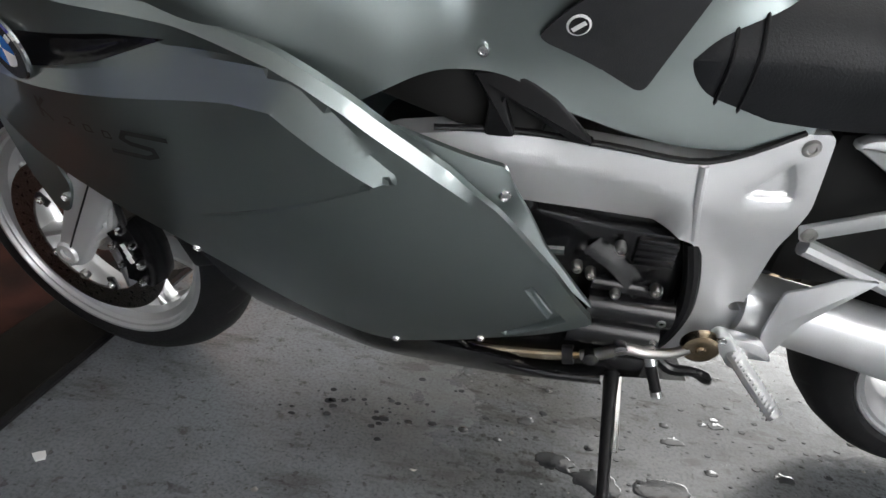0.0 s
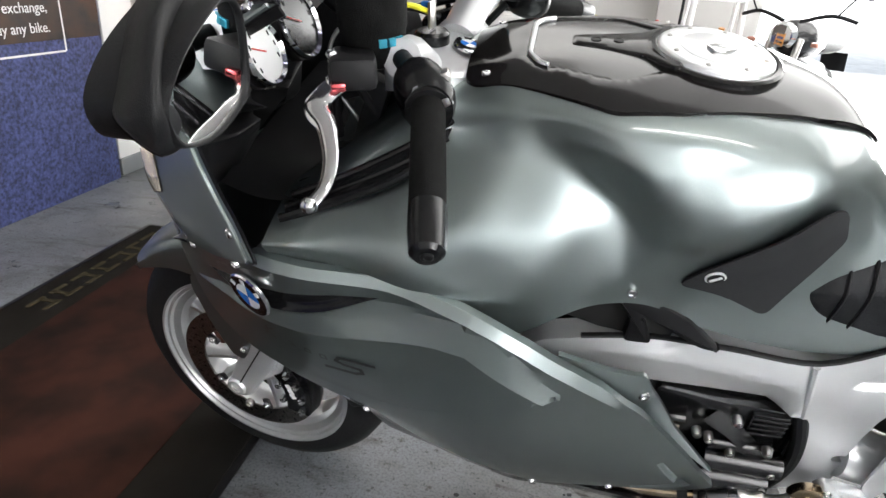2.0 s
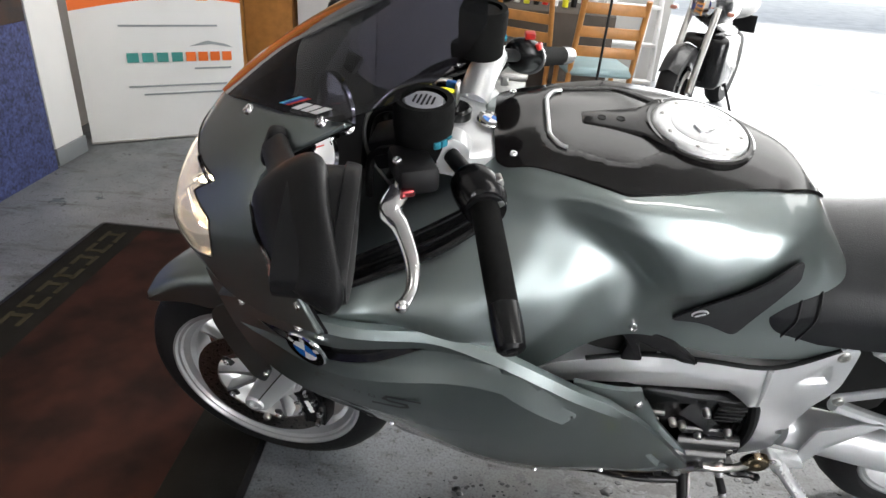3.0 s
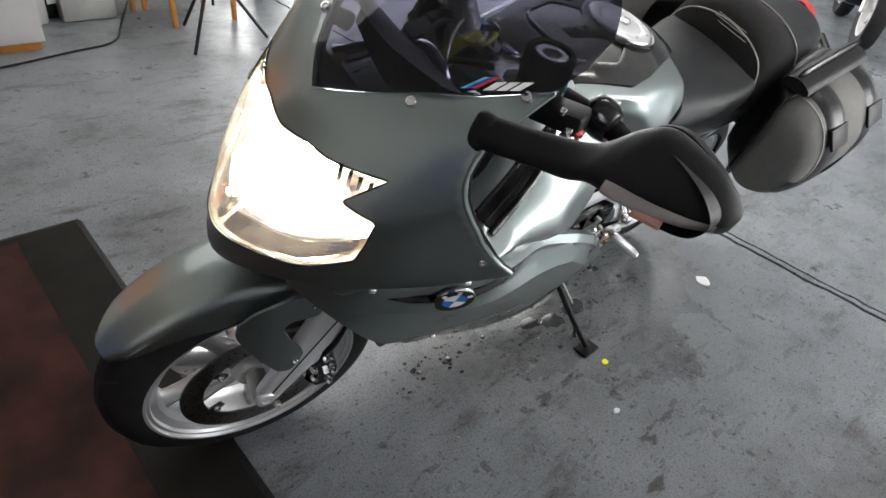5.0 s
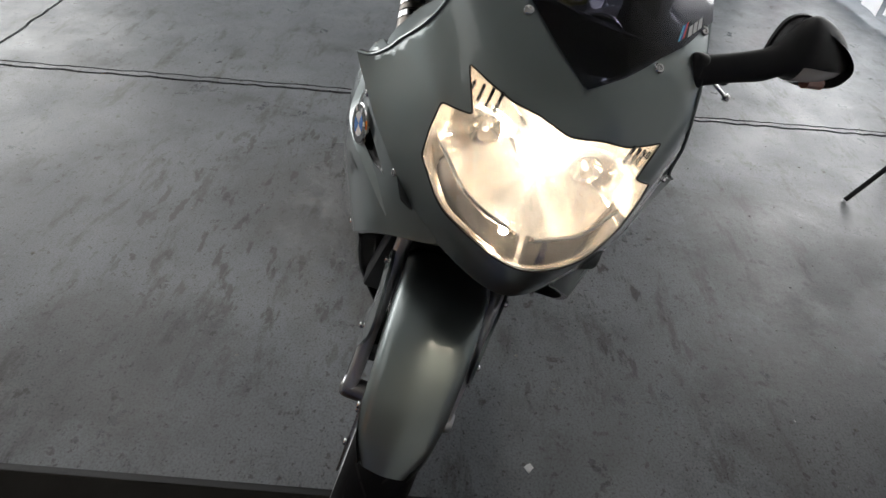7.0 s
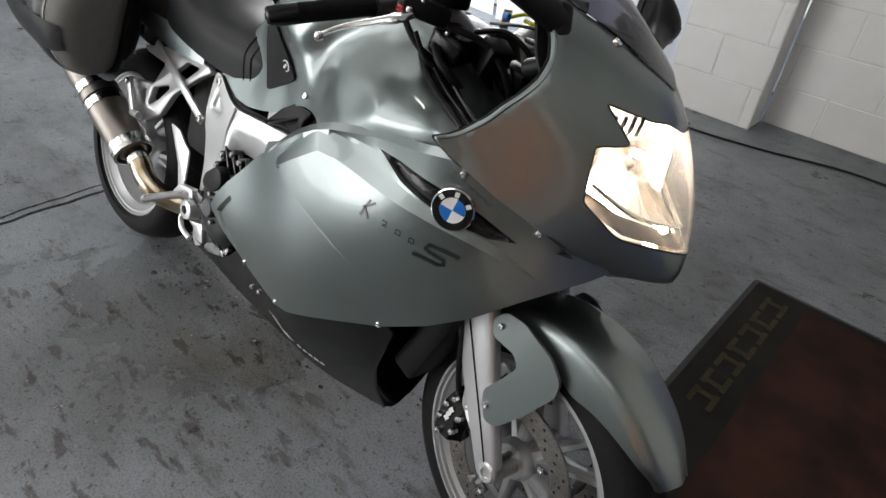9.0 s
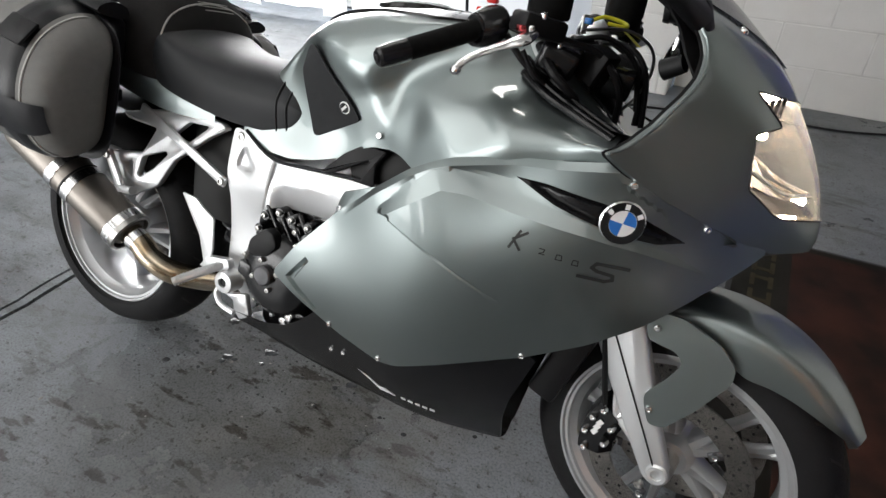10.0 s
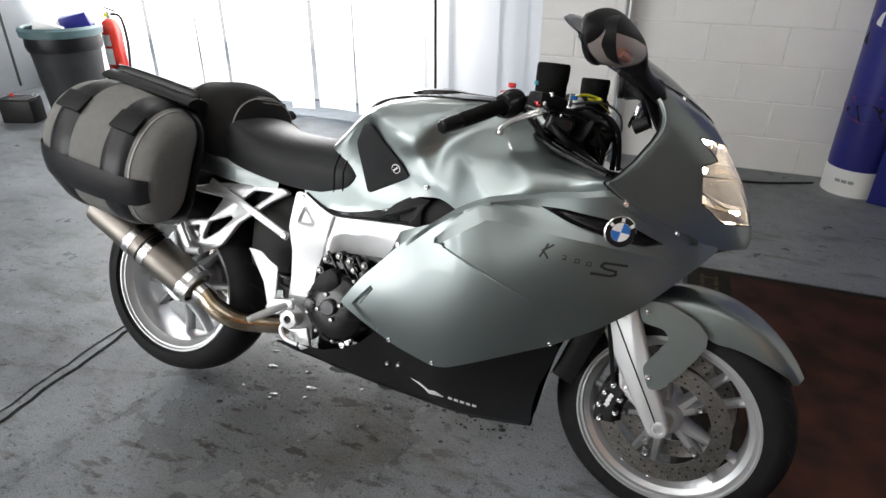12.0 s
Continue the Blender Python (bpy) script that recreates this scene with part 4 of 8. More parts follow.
    part("stand", tube([(0, 0.09, -0.235), (0, 0.09, 0.35)], 0.012, 8, 1), BLACK, ex)
    part("stand_foot", box((0, 0.03, -0.232), (0.22, 0.22, 0.012), 0.003), BLACK, ex)
    part("stand_shelf", box((0, 0.02, -0.04), (0.17, 0.17, 0.012), 0.003), RED, ex)


def build_litter():
    rng = random.Random(12)
    for (x, y, s, mt, nm, lab) in ((0.623, 0.462, 0.014, YELLOW, "yellow_cap", "small yellow plastic scrap on the floor"), (-0.033, 0.435, 0.034, PAPER, "paper_scrap", "torn white paper scrap on the floor"),
                                   (0.75, 0.596, 0.011, PAPER, "paper_scrap", "small white scrap on the concrete floor"), (1.529, 0.405, 0.013, PAPER, "paper_scrap", "small white scrap on the concrete floor")):
        pts = [(x + s * rng.uniform(0.6, 1.2) * math.cos(a), y + s * rng.uniform(0.5, 1) * math.sin(a)) for a in (k * math.pi / 3.5 for k in range(7))]
        ob = part(nm, plate(pts, "z", 0.0, 0.003, bevel=0), mt)
        tagged(ob, lab, "litter")
    bm = bmesh.new()
    for _ in range(420):
        x, y = rng.uniform(-0.6, 3.0), rng.uniform(-1.7, 1.8)
        if 1.55 < x and -1.1 < y < 1.6:
            continue
        s = rng.choice((0.002, 0.003, 0.004, 0.006)) * rng.uniform(0.6, 1.3)
        vs = [(x + s * rng.uniform(0.5, 1.3) * math.cos(a), y + s * rng.uniform(0.5, 1.3) * math.sin(a), 0.0002) for a in (0, 1.2, 2.4, 3.6, 4.8)]
        mesh_bm(vs + [(x, y, s * 0.5)], [(0, 1, 5), (1, 2, 5), (2, 3, 5), (3, 4, 5), (4, 0, 5)], bm)
    ob = part("floor_grit", bm, material("pale_grit", (0.32, 0.31, 0.29), 0.9, 0, 0.6, 40, second=(0.03, 0.03, 0.03)))
    tagged(ob, "scattered grit and flakes on the concrete floor", "grit", kind="stuff")

    # wet patch and drops beside the side stand
    wet = material("water_on_concrete", (0.045, 0.047, 0.05), 0.07, 0, 0.3, 30, 0.3, 120)
    bm = bmesh.new()
    def pool(x, y, s, n, ragged):
        rim, q = [], 1.0
        for i in range(n):
            q = min(1.35, max(0.55, q + rng.uniform(-ragged, ragged)))
            rim.append(s * q)
        rim[-1] = (rim[-2] + rim[0]) / 2
        rings = [[(x + k * 1.35 * q * math.cos(i * 6.2832 / n), y + k * q * math.sin(i * 6.2832 / n), z) for i, q in enumerate(rim)] for k, z in ((1.0, 0.0003), (0.97, 0.0009), (0.9, 0.0013))]
        mesh_bm(sum(rings, []), [(r * n + i, r * n + (i + 1) % n, (r + 1) * n + (i + 1) % n, (r + 1) * n + i) for r in (0, 1) for i in range(n)] + [tuple(range(2 * n, 3 * n))], bm)
    for k in range(150):
        x, y = (rng.gauss(0.50, 0.26), rng.gauss(0.12, 0.12)) if k < 105 else (rng.gauss(1.05, 0.10), rng.gauss(0.16, 0.03))
        pool(x, y, rng.choice((0.002, 0.003, 0.004, 0.006)) * rng.uniform(0.7, 1.3), 9, 0.3)
    for x, y, s in ((.454, .096, .022), (.51, .235, .045), (.61, .235, .050), (.69, .215, .030), (.353, .023, .014), (.26, .152, .026), (.741, .108, .016), (.56, .14, .012), (.40, .17, .010)):
        pool(x, y, s * .72, 34, 0.24)
    ob = part("water_drops", bm, wet)
    tagged(ob, "small wet spots and water drops on the concrete", "water drops", kind="stuff")


def parked_motorcycle(m, label, paint):
    """An upright motorcycle, x forward, resting on its tyres."""
    k = empty("parked_motorcycle", label, "motorcycle", m=m)
    for x, name in ((0.0, "rear_wheel"), (1.4, "front_wheel")):
        w = part(name, revolve([(.20, -.05), (.29, -.062), (.31, -.03), (.312, 0), (.31, .03), (.29, .062), (.20, .05)], 40, Matrix.Translation((x, 0, .312)), True), RUBBER, k)
        part("rim", revolve([(.175, -.045), (.205, -.05), (.205, .05), (.175, .045)], 40, Matrix.Translation((x, 0, .312)), True), paint, w)
        part("disc", revolve([(.09, .055), (.14, .055), (.14, .06), (.09, .06)], 32, Matrix.Translation((x, 0, .312)), True), STEEL, w)
        for q in range(5):
            a = q * 1.2566
            part("spoke", flatbar((x + .03 * math.cos(a), 0, .312 + .03 * math.sin(a)), (x + .18 * math.cos(a), 0, .312 + .18 * math.sin(a)), .03, .03), paint, w)
    for sg in (1, -1):
        part("fork_leg", tube([(1.4, .09 * sg, .30), (1.16, .09 * sg, .86)], .024, 12, 1), STEEL, k)
        part("handlebar", tube([(1.14, .05 * sg, .97), (1.10, .22 * sg, 1.02), (1.03, .36 * sg, .99)], .013, 10, 5), BLACK, k)
        part("mirror", box((1.08, .36 * sg, 1.16), (.03, .13, .07), .012), BLACK, k)
        part("mirror_stem", tube([(1.10, .25 * sg, 1.02), (1.08, .33 * sg, 1.14)], .006, 8, 3), BLACK, k)
        part("indicator", box((1.22, .20 * sg, .84), (.05, .05, .03), .010), AMBER, k)
    part("front_mudguard", loft([[(1.4 + .33 * math.cos(a), y, .312 + .33 * math.sin(a) - abs(y) * .35) for y in (-.07, -.04, 0, .04, .07)] for a in (.55, 1.0, 1.5, 2.0, 2.4)], 3, 3), paint, k)
    part("headlamp", revolve([(0, .06), (.07, .05), (.09, .0), (.07, -.08), (0, -.11)], 24, Matrix.Translation((1.25, 0, .88)) @ pose(0, 0, 0, 0, 0, -90)), CHROME, k)
    part("tank", loft([[(x, w * math.sin(q), z + h * math.cos(q)) for q in (i * math.pi / 5 for i in range(10))] for x, z, w, h in ((.50, .80, .06, .06), (.58, .83, .12, .11), (.80, .86, .16, .14), (1.0, .86, .14, .12), (1.08, .85, .06, .06))], 4, 2, True, True), paint, k)
    part("seat", loft([[(x, w * math.sin(q), z + h * math.cos(q)) for q in (i * math.pi / 5 for i in range(10))] for x, z, w, h in ((-.28, .88, .06, .04), (-.1, .84, .13, .06), (.2, .80, .15, .06), (.5, .80, .10, .06))], 4, 2, True, True), LEATHER, k)
    part("tail_lamp", box((-.30, 0, .86), (.05, .14, .06), .015), RED, k)
    part("engine", box((.72, 0, .46), (.46, .36, .40), .06, seg=3), ENGINE, k)
    part("frame_rail", tube([(.1, 0, .62), (.45, 0, .66), (1.1, 0, .80)], .05, 12, 4), ENGINE, k)
    part("swing_arm", flatbar((0, .08, .312), (.5, .08, .42), .06, .03), ENGINE_GREY, k)
    part("exhaust", tube([(.9, -.16, .30), (.5, -.17, .25), (.1, -.18, .34), (-.3, -.19, .46)], [.025, .03, .05, .05], 16, 5), STEEL, k)
    part("side_stand", tube([(.5, .12, .30), (.52, .27, .005)], .011, 8, 1), BLACK, k)
    part("number_plate_board", box((-.33, 0, .66), (.012, .2, .16), .004, (0, 20, 0)), BLACK, k)
    return k


def build_outside():
    # sheet that glows in place of the overexposed daylight outside
    w = part("backdrop", mesh_bm([(-40, -22, -0.02), (30, -22, -0.02), (30, -22, 14), (-40, -22, 14)], [(0, 1, 2, 3)]), plain("glowing_daylight_sheet", (1.0, 1.0, 0.99), 0.9, emit=1.6))
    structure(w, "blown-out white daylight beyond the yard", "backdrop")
    parked_motorcycle(pose(-1.08, -4.52, 0.0, 0, 0, 57), "black naked motorcycle parked by the bright doorway", material("parked_black_paint", (.02, .02, .022), .25, 0, .2, 6, coat=.6))
    parked_motorcycle(pose(-5.6, -1.05, 0.0, 0, 0, 25), "white and black motorcycle parked by the end wall", material("parked_white_paint", (.6, .6, .6), .3, 0, .1, 6, coat=.6))


build_floor()
build_shell()
build_outside()
build_blinds()
build_mat()
build_displays()
build_back_corner()
build_litter()

# ---- the motorcycle: x forward, y to its left, z up in its own leaning frame ----
BIKE = pose(0.0011, 0.012, 0.0375, -17.77, 1.548, -0.496)
bike = empty("motorcycle", "silver-grey faired sports tourer with lit headlamp leaning on its side stand", "motorcycle", m=BIKE)
RAKE = radians(29.4)
PIVOT = Vector((1.683, 0, 0))
STEER = Matrix.Translation(PIVOT) @ Matrix.Rotation(radians(-10.4), 4, Vector((-math.sin(RAKE), 0, math.cos(RAKE)))) @ Matrix.Translation(-PIVOT)

side_y = thin_plate([(1.372, .775, .265), (1.376, .836, .271), (1.493, .785, .196), (.951, .678, .282), (.756, .469, .249), (.971, .339, .215), (1.261, .465, .207), (.84, .371, .218), (1.182, .799, .265), (1.214, .705, .287),
                     (1.402, .69, .234), (1.461, .761, .203), (1.517, .677, .183), (1.593, .756, .097), (.70, .468, .240), (1.07, .80, .285), (1.336, .876, .290), (.836, .626, .250), (1.05, .5, .272), (1.2, .58, .268)], 2e-4, True)
NOSE_HALF = [(.157, 1.001, 1.494), (.173, .941, 1.5145), (.114, .833, 1.595), (.096, .756, 1.593), (.105, 1.0836, 1.4485), (.187, 1.128, 1.3276), (.308, .876, 1.336), (.215, 1.03, 1.419), (.2735, .888, 1.3675), (.196, .785, 1.493), (.183, 1.091, 1.398)]
nose_x = thin_plate([(0, 1.042, 1.529), (0, .99, 1.567), (0, .826, 1.657), (0, .769, 1.668)] + NOSE_HALF + [(-a, b, c) for a, b, c in NOSE_HALF], 5e-5, True)
LAMP_HALF = [(.05, .998), (.09, .996), (.157, 1.002), (.1305, .957), (.173, .941), (.174, .90), (.170, .857), (.13, .823), (.114, .817), (.054, .8175)]


def both(half, top, bottom):
    """A closed outline symmetrical in its first coordinate."""
    return ([top] if top else []) + half + ([bottom] if bottom else []) + [(-a, b) for a, b in reversed(half)]


def roundel(parent, m, r, name="badge"):
    ring = part(name, revolve([(0, 0), (r, 0), (r, 0.003), (r * 0.94, 0.005), (0, 0.005)], 40, m), CHROME, parent, "round badge with blue and white quarters")
    part("black_ring", revolve([(r * 0.6, 0.004), (r * 0.93, 0.004), (r * 0.93, 0.0058), (r * 0.6, 0.0058)], 40, m, True), BLACK_GLOSS, ring)
    for q in range(4):
        a0 = q * math.pi / 2 + 0.15
        pts = [(0, 0.0058, 0)] + [(r * 0.58 * math.cos(a0 + k * math.pi / 16), 0.0058, r * 0.58 * math.sin(a0 + k * math.pi / 16)) for k in range(9)]
        bm = mesh_bm(pts, [tuple(range(10))])
        bm.transform(m)
        part("quarter", bm, BLUE if q % 2 else WHITE, ring)
    for a in (0.6, 1.57, 2.54):
        bm = box((r * 0.76 * math.cos(a), 0.006, r * 0.76 * math.sin(a)), (r * 0.2, 0.0008, r * 0.24), 0, (0, math.degrees(-a) + 90, 0))
        bm.transform(m)
        part("mark_bar", bm, WHITE, ring)
    return ring


FAIR_OUT = [(.697, .450), (.712, .470), (.7585, .534), (.843, .628), (.935, .711), (1.0, .763), (1.04, .787), (1.075, .803), (1.178, .829), (1.27, .846), (1.345, .864), (1.373, .851), (1.43, .824), (1.49, .797), (1.54, .778),
       (1.595, .757), (1.57, .728), (1.517, .676), (1.446, .600), (1.368, .533), (1.265, .463), (1.14, .402), (1.012, .338), (.972, .331), (.865, .360), (.78, .403), (.72, .437)]
FAIR_LOW = [(.975, .673), (1.078, .749), (1.12, .752), (1.209, .745), (1.33, .740), (1.40, .733), (1.51, .712)]
FAIR_UPP = [(.948, .676), (1.045, .772), (1.058, .7785), (1.085, .78), (1.209, .772), (1.265, .769), (1.379, .752), (1.45, .738), (1.51, .7135)]
FAIR_TOP = FAIR_OUT[3:11]
FAIR_RIM = [(.862, .6285), (.943, .7015), (1.005, .751), (1.044, .775), (1.078, .790), (1.178, .816), (1.27, .833), (1.345, .849)]
POCKET = [(.734, .455), (.787, .519), (.797, .511), (.760, .457), (.818, .401), (.809, .393), (.768, .423)]
FAIR_STRIP = FAIR_UPP + FAIR_LOW[::-1]
FAIR_ABOVE = [(.93, .668)] + FAIR_UPP[:-1] + [(1.43, .80), (1.36, .835)] + FAIR_RIM[::-1]
FAIR_LIP = [(.833, .637), (.926, .720)] + [(x - .004, z + .008) for x, z in FAIR_TOP[2:]] + [(1.36, .87)] + FAIR_RIM[::-1]
GROOVE_LINE = [(.988, .6642), (1.05, .6399), (1.13, .6085), (1.205, .5791)]
LOW_X, LOW_Z = [p[0] for p in FAIR_LOW], [p[1] for p in FAIR_LOW]
TINY = 3e-5


def fairing_y(u, v):
    h = side_y(u, v)
    dl, du, dr, dt = (line_dist(q, u, v) for q in (FAIR_LOW, FAIR_UPP, FAIR_RIM, FAIR_TOP))
    proud = 0.011 * np.interp(u, [1.40, 1.52], [1, 0])
    on_plate = (v <= np.interp(u, LOW_X, LOW_Z) + TINY) & (u >= .966)
    d = (v - .673) * .931 + (u - .975) * .365
    step = np.where(u < 1.21, np.clip(1 + d / 0.0035, 0, 1), 1)
    plate_h = proud * np.clip(1 - dl / 0.17, 0, 1) * step
    t = du / (dl + du + 1e-9)
    rise = np.where(inside(FAIR_STRIP, u, v), proud * t, np.where(on_plate, plate_h, 0))
    rise = np.where(dl < TINY, proud, np.where(du < TINY, 0, rise))
    hollow = 0.005 * np.interp(u, [.95, 1.08, 1.40, 1.5], [0, 1, 1, 0])
    w = np.minimum(du, dr) / (du + dr + 1e-9) * 2
    rise = rise - np.where(inside(FAIR_ABOVE, u, v) & (du > TINY) & (dr > TINY), hollow * w, 0)
    edge = np.interp(u, [.862, .90], [0, 1]) * np.where(inside(FAIR_LIP, u, v) & (dr > TINY), 1, 0)
    cut = 0.004 * np.interp(u, [.965, 1.0, 1.21], [1, 1, .15]) * np.clip(1 - line_dist(GROOVE_LINE, u, v) / .0034, 0, 1)
    return h + rise - cut - edge * 0.010 * dr / (dr + dt + 1e-9)


def on_side(x, z, sg, lift=0.0):
    """Place and turn of a flat thing laid on the side fairing, its +y outwards, its z up."""
    e = 0.004
    h = [float(fairing_y(np.array([a]), np.array([b]))[0]) for a, b in ((x, z), (x + e, z), (x, z + e))]
    n = Vector((-(h[1] - h[0]) / e, 1, -(h[2] - h[0]) / e)).normalized()
    n.y *= sg
    up = Vector((0, 0, 1)) - n * n.z
    up.normalize()
    right = n.cross(up)
    m = Matrix((right, n, up)).transposed().to_4x4()
    m.translation = Vector((x, h[0] * sg, z)) + n * lift
    return m


def side_fairing(sg):
    spear = rounded([(1.190, .800), (1.249, .8035), (1.338, .798), (1.40, .787), (1.470, .757), (1.43, .747), (1.379, .751), (1.265, .775)], .003)
    bm = sheet(rounded(FAIR_OUT, 0.012), fairing_y, "y", 0.012, 0.007, [spear], [(POCKET, 0.010, 0.007)], None, [FAIR_LOW, FAIR_UPP, FAIR_RIM, GROOVE_LINE, [(x + .0013, z + .0036) for x, z in GROOVE_LINE], [(x - .0013, z - .0036) for x, z in GROOVE_LINE], [FAIR_UPP[0], FAIR_LOW[0]]])
    if sg < 0:
        bm.transform(Matrix.Diagonal((1, -1, 1, 1)))
    p = part("side_fairing", bm, PAINT, bike, "metallic grey-green side fairing panel", 14)
    # dark inset of the air slot
    slot = sheet(spear, lambda u, v: fairing_y(u, v) - .001, "y", .004, .007, (), [(spear, .009, .010)])
    if sg < 0:
        slot.transform(Matrix.Diagonal((1, -1, 1, 1)))
    part("air_slot", slot, BLACK_GLOSS, p, "gloss black slot behind the badge")
    roundel(p, on_side(1.372, .775, sg, 0.003) @ pose(0, 0, 0, 0, 0, 0), 0.0365)
    for x, z in ((1.376, .836), (1.493, .785), (1.261, .466), (.971, .340), (.845, .373)):
        m = on_side(x, z, sg)
        part("screw", bolt(m.translation, m.to_3x3() @ Vector((0, 1, 0)), 0.0068, 0.004), POLISHED, p)
    # model marking as plain dark strokes
    def stroke(x, z, pts, w, h):
        m = on_side(x, z, sg, 0.0012)
        bm = bmesh.new()
        for a, b in zip(pts, pts[1:]):
            a, b = Vector((-a[0], 0, a[1])), Vector((-b[0], 0, b[1]))
            d = (b - a).normalized()
            s = Vector((-d.z, 0, d.x)) * w / 2
            mesh_bm([a - s - d * w * .3, a + s - d * w * .3, b + s + d * w * .3, b - s + d * w * .3], [(0, 1, 2, 3)], bm)
        bm.transform(m)
        part("marking", bm, DECAL, p)
    xs = [1.222, 1.268, 1.296, 1.322, 1.368] if sg < 0 else [1.365, 1.325, 1.300, 1.276, 1.235]
    for i, x in enumerate(xs):
        z = .702 - 0.10 * (abs(x - xs[0])) + (0.004 if i == 0 else 0)
        if i == 0:
            for seg in ([(-.008, -.016), (.006, .016)], [(.018, .016), (-.004, -.001)], [(-.004, .001), (.010, -.016)]):
                stroke(x, z, [(a, b) for a, b in seg], 0.0045, 0)
        elif i < 4:
            stroke(x, z, [(-.005, -.004), (-.004, .005), (.004, .005), (.005, -.004), (-.005, -.004)] if i > 1 else [(-.005, .005), (.004, .005), (.003, 0), (-.004, -.004), (.005, -.004)], 0.0018, 0)
        else:
            stroke(x, z - .002, [(.036, .015), (-.016, .015), (-.022, .006), (-.012, .001), (.014, -.002), (.016, -.010), (.004, -.015), (-.040, -.014)], 0.0062, 0)
    return p


def nose():
    edge = [(.308, .878), (.293, .886), (.279, .900), (.262, .928), (.2515, .953), (.240, .975), (.2254, 1.003), (.2125, 1.035), (.204, 1.075), (.203, 1.138)]
    low = [(.095, .754), (.15, .770), (.196, .792), (.245, .820), (.285, .852), (.306, .872)]
    screen_low = [(.203, 1.140), (.150, 1.112), (.105, 1.0945), (.05, 1.066)]
    half = list(reversed(screen_low)) + list(reversed(edge[:-1])) + list(reversed(low))
    out = both(half, (0, 1.042), (0, .762))
    lamp = both(LAMP_HALF, (0, .990), (0, .8155))
    bm = sheet(rounded(out, 0.004), nose_x, "x", 0.008, 0.0095, [rounded(lamp, 0.006)])
    p = part("front_fairing", bm, PAINT, bike, "metallic grey-green nose fairing round the headlamp", 50)
    lining = sheet(rounded(out, 0.004), lambda u, v: nose_x(u, v) - 0.0105, "x", 0.003, 0.016, [rounded(lamp, 0.006)])
    part("nose_lining", lining, BLACK, p, "black plastic lining inside the nose", 50)
    rim = resample(rounded(lamp, 0.006), 0.01)
    bm = bmesh.new()
    edge_line = [(float(nose_x(a, b)[0]) + 0.0008, a, b) for a, b in rim]
    tube(edge_line + edge_line[:1], 0.0013, 6, 1, bm)
    part("lamp_seal", bm, BLACK, p, "thin black rubber seal round the lamp")
    for y, z in ((.105, 1.0836), (-.105, 1.0836), (.187, 1.128), (-.187, 1.128)):
        x = float(nose_x(y, z)[0])
        part("screw", bolt((x, y, z), (0.55, y * 0.9, 0.75), 0.0085, 0.005), POLISHED, p)
    part("screw", bolt((1.3695, .2735, .888), (0.6, 1, 0.1), 0.007, 0.004), POLISHED, p)
    for sg in (1, -1):
        rim_pts = [(float(nose_x(a * sg, b)[0]) - 0.001, (a + .001) * sg, b) for a, b in edge]
        part("edge_trim", tube(rim_pts, 0.0028, 6, 3), PAINT, p)
    # headlamp unit
    h = part("headlamp", sheet(rounded([(a * 0.995, 0.9055 + (b - 0.9055) * 0.99) for a, b in lamp], 0.006), lambda u, v: nose_x(u, v) - 0.001, "x", 0.003, 0.012), LENS, bike, "clear polycarbonate headlamp lens")
    ring0 = resample(rounded(lamp, 0.006), 0.008)
    n = len(ring0)
    bm = bmesh.new()
    V = []
    for s, back in ((0.992, 0.004), (0.97, 0.018), (0.92, 0.040), (0.82, 0.066), (0.66, 0.088), (0.45, 0.10), (0.2, 0.105)):
        V.append([bm.verts.new((float(nose_x(a * .99, .905 + (b - .905) * .99)[0]) * s ** .3 + 1.50 * (1 - s ** .3) - back * (0.55 + 0.45 * s), a * s, .905 + (b - .905) * s)) for a, b in ring0])
    for a, b in zip(V, V[1:]):
        for i in range(n):
            bm.faces.new((a[i], a[(i + 1) % n], b[(i + 1) % n], b[i]))
    bm.faces.new(V[-1])
    part("reflector", bm, REFLECT_SOFT, h, "bright chromed reflector bowl", 30)
    for y, z, r, mt in ((.088, .905, .048, REFLECT), (-.088, .905, .048, REFLECT)):
        m = Matrix.Translation((1.515 - abs(y) * 0.55, y, z)) @ pose(0, 0, 0, 0, 0, -90)
        part("bulb_collar", revolve([(r * 0.25, -0.01), (r * 0.42, 0.004), (r * .52, 0.012), (r * .56, 0.012), (r * 0.46, 0.0), (r * 0.3, -0.014)], 28, m, True), mt, h)
        k = 0.5
        part("bulb", revolve([(0, 0.018 * k), (0.010 * k, 0.014 * k), (0.013 * k, 0.0), (0.010 * k, -0.01), (0, -0.01)], 16, m), CLEARPL, h, "unlit glass bulb")
    part("main_bulb", revolve([(0, 0.012), (0.006, 0.009), (0.007, 0.0), (0.006, -0.02), (0, -0.02)], 16, Matrix.Translation((1.525, 0, .93)) @ pose(0, 0, 0, 0, 0, -90)), BULB, h, "lit halogen bulb")
    part("position_bulb", revolve([(0, 0.012), (0.007, 0.008), (0.007, -0.01), (0, -0.01)], 12, Matrix.Translation((1.615, -.03, .842)) @ pose(0, 0, 0, 0, 0, -90)), BULB, h)
    for sg in (1, -1):
        for k in range(4):
            y = (.104 + k * .0125) * sg
            part("lamp_fin", box((float(nose_x(y, .985)[0]) - 0.007, y, .984 - .002 * k), (0.006, 0.0045, 0.032 - .003 * k), 0.001), BLACK_GLOSS, h)
        bez = rounded([(.004 * sg, .8195), (.055 * sg, .8215), (.112 * sg, .823), (.150 * sg, .848), (.165 * sg, .868), (.158 * sg, .876), (.105 * sg, .848), (.055 * sg, .842), (.004 * sg, .845)], .004)
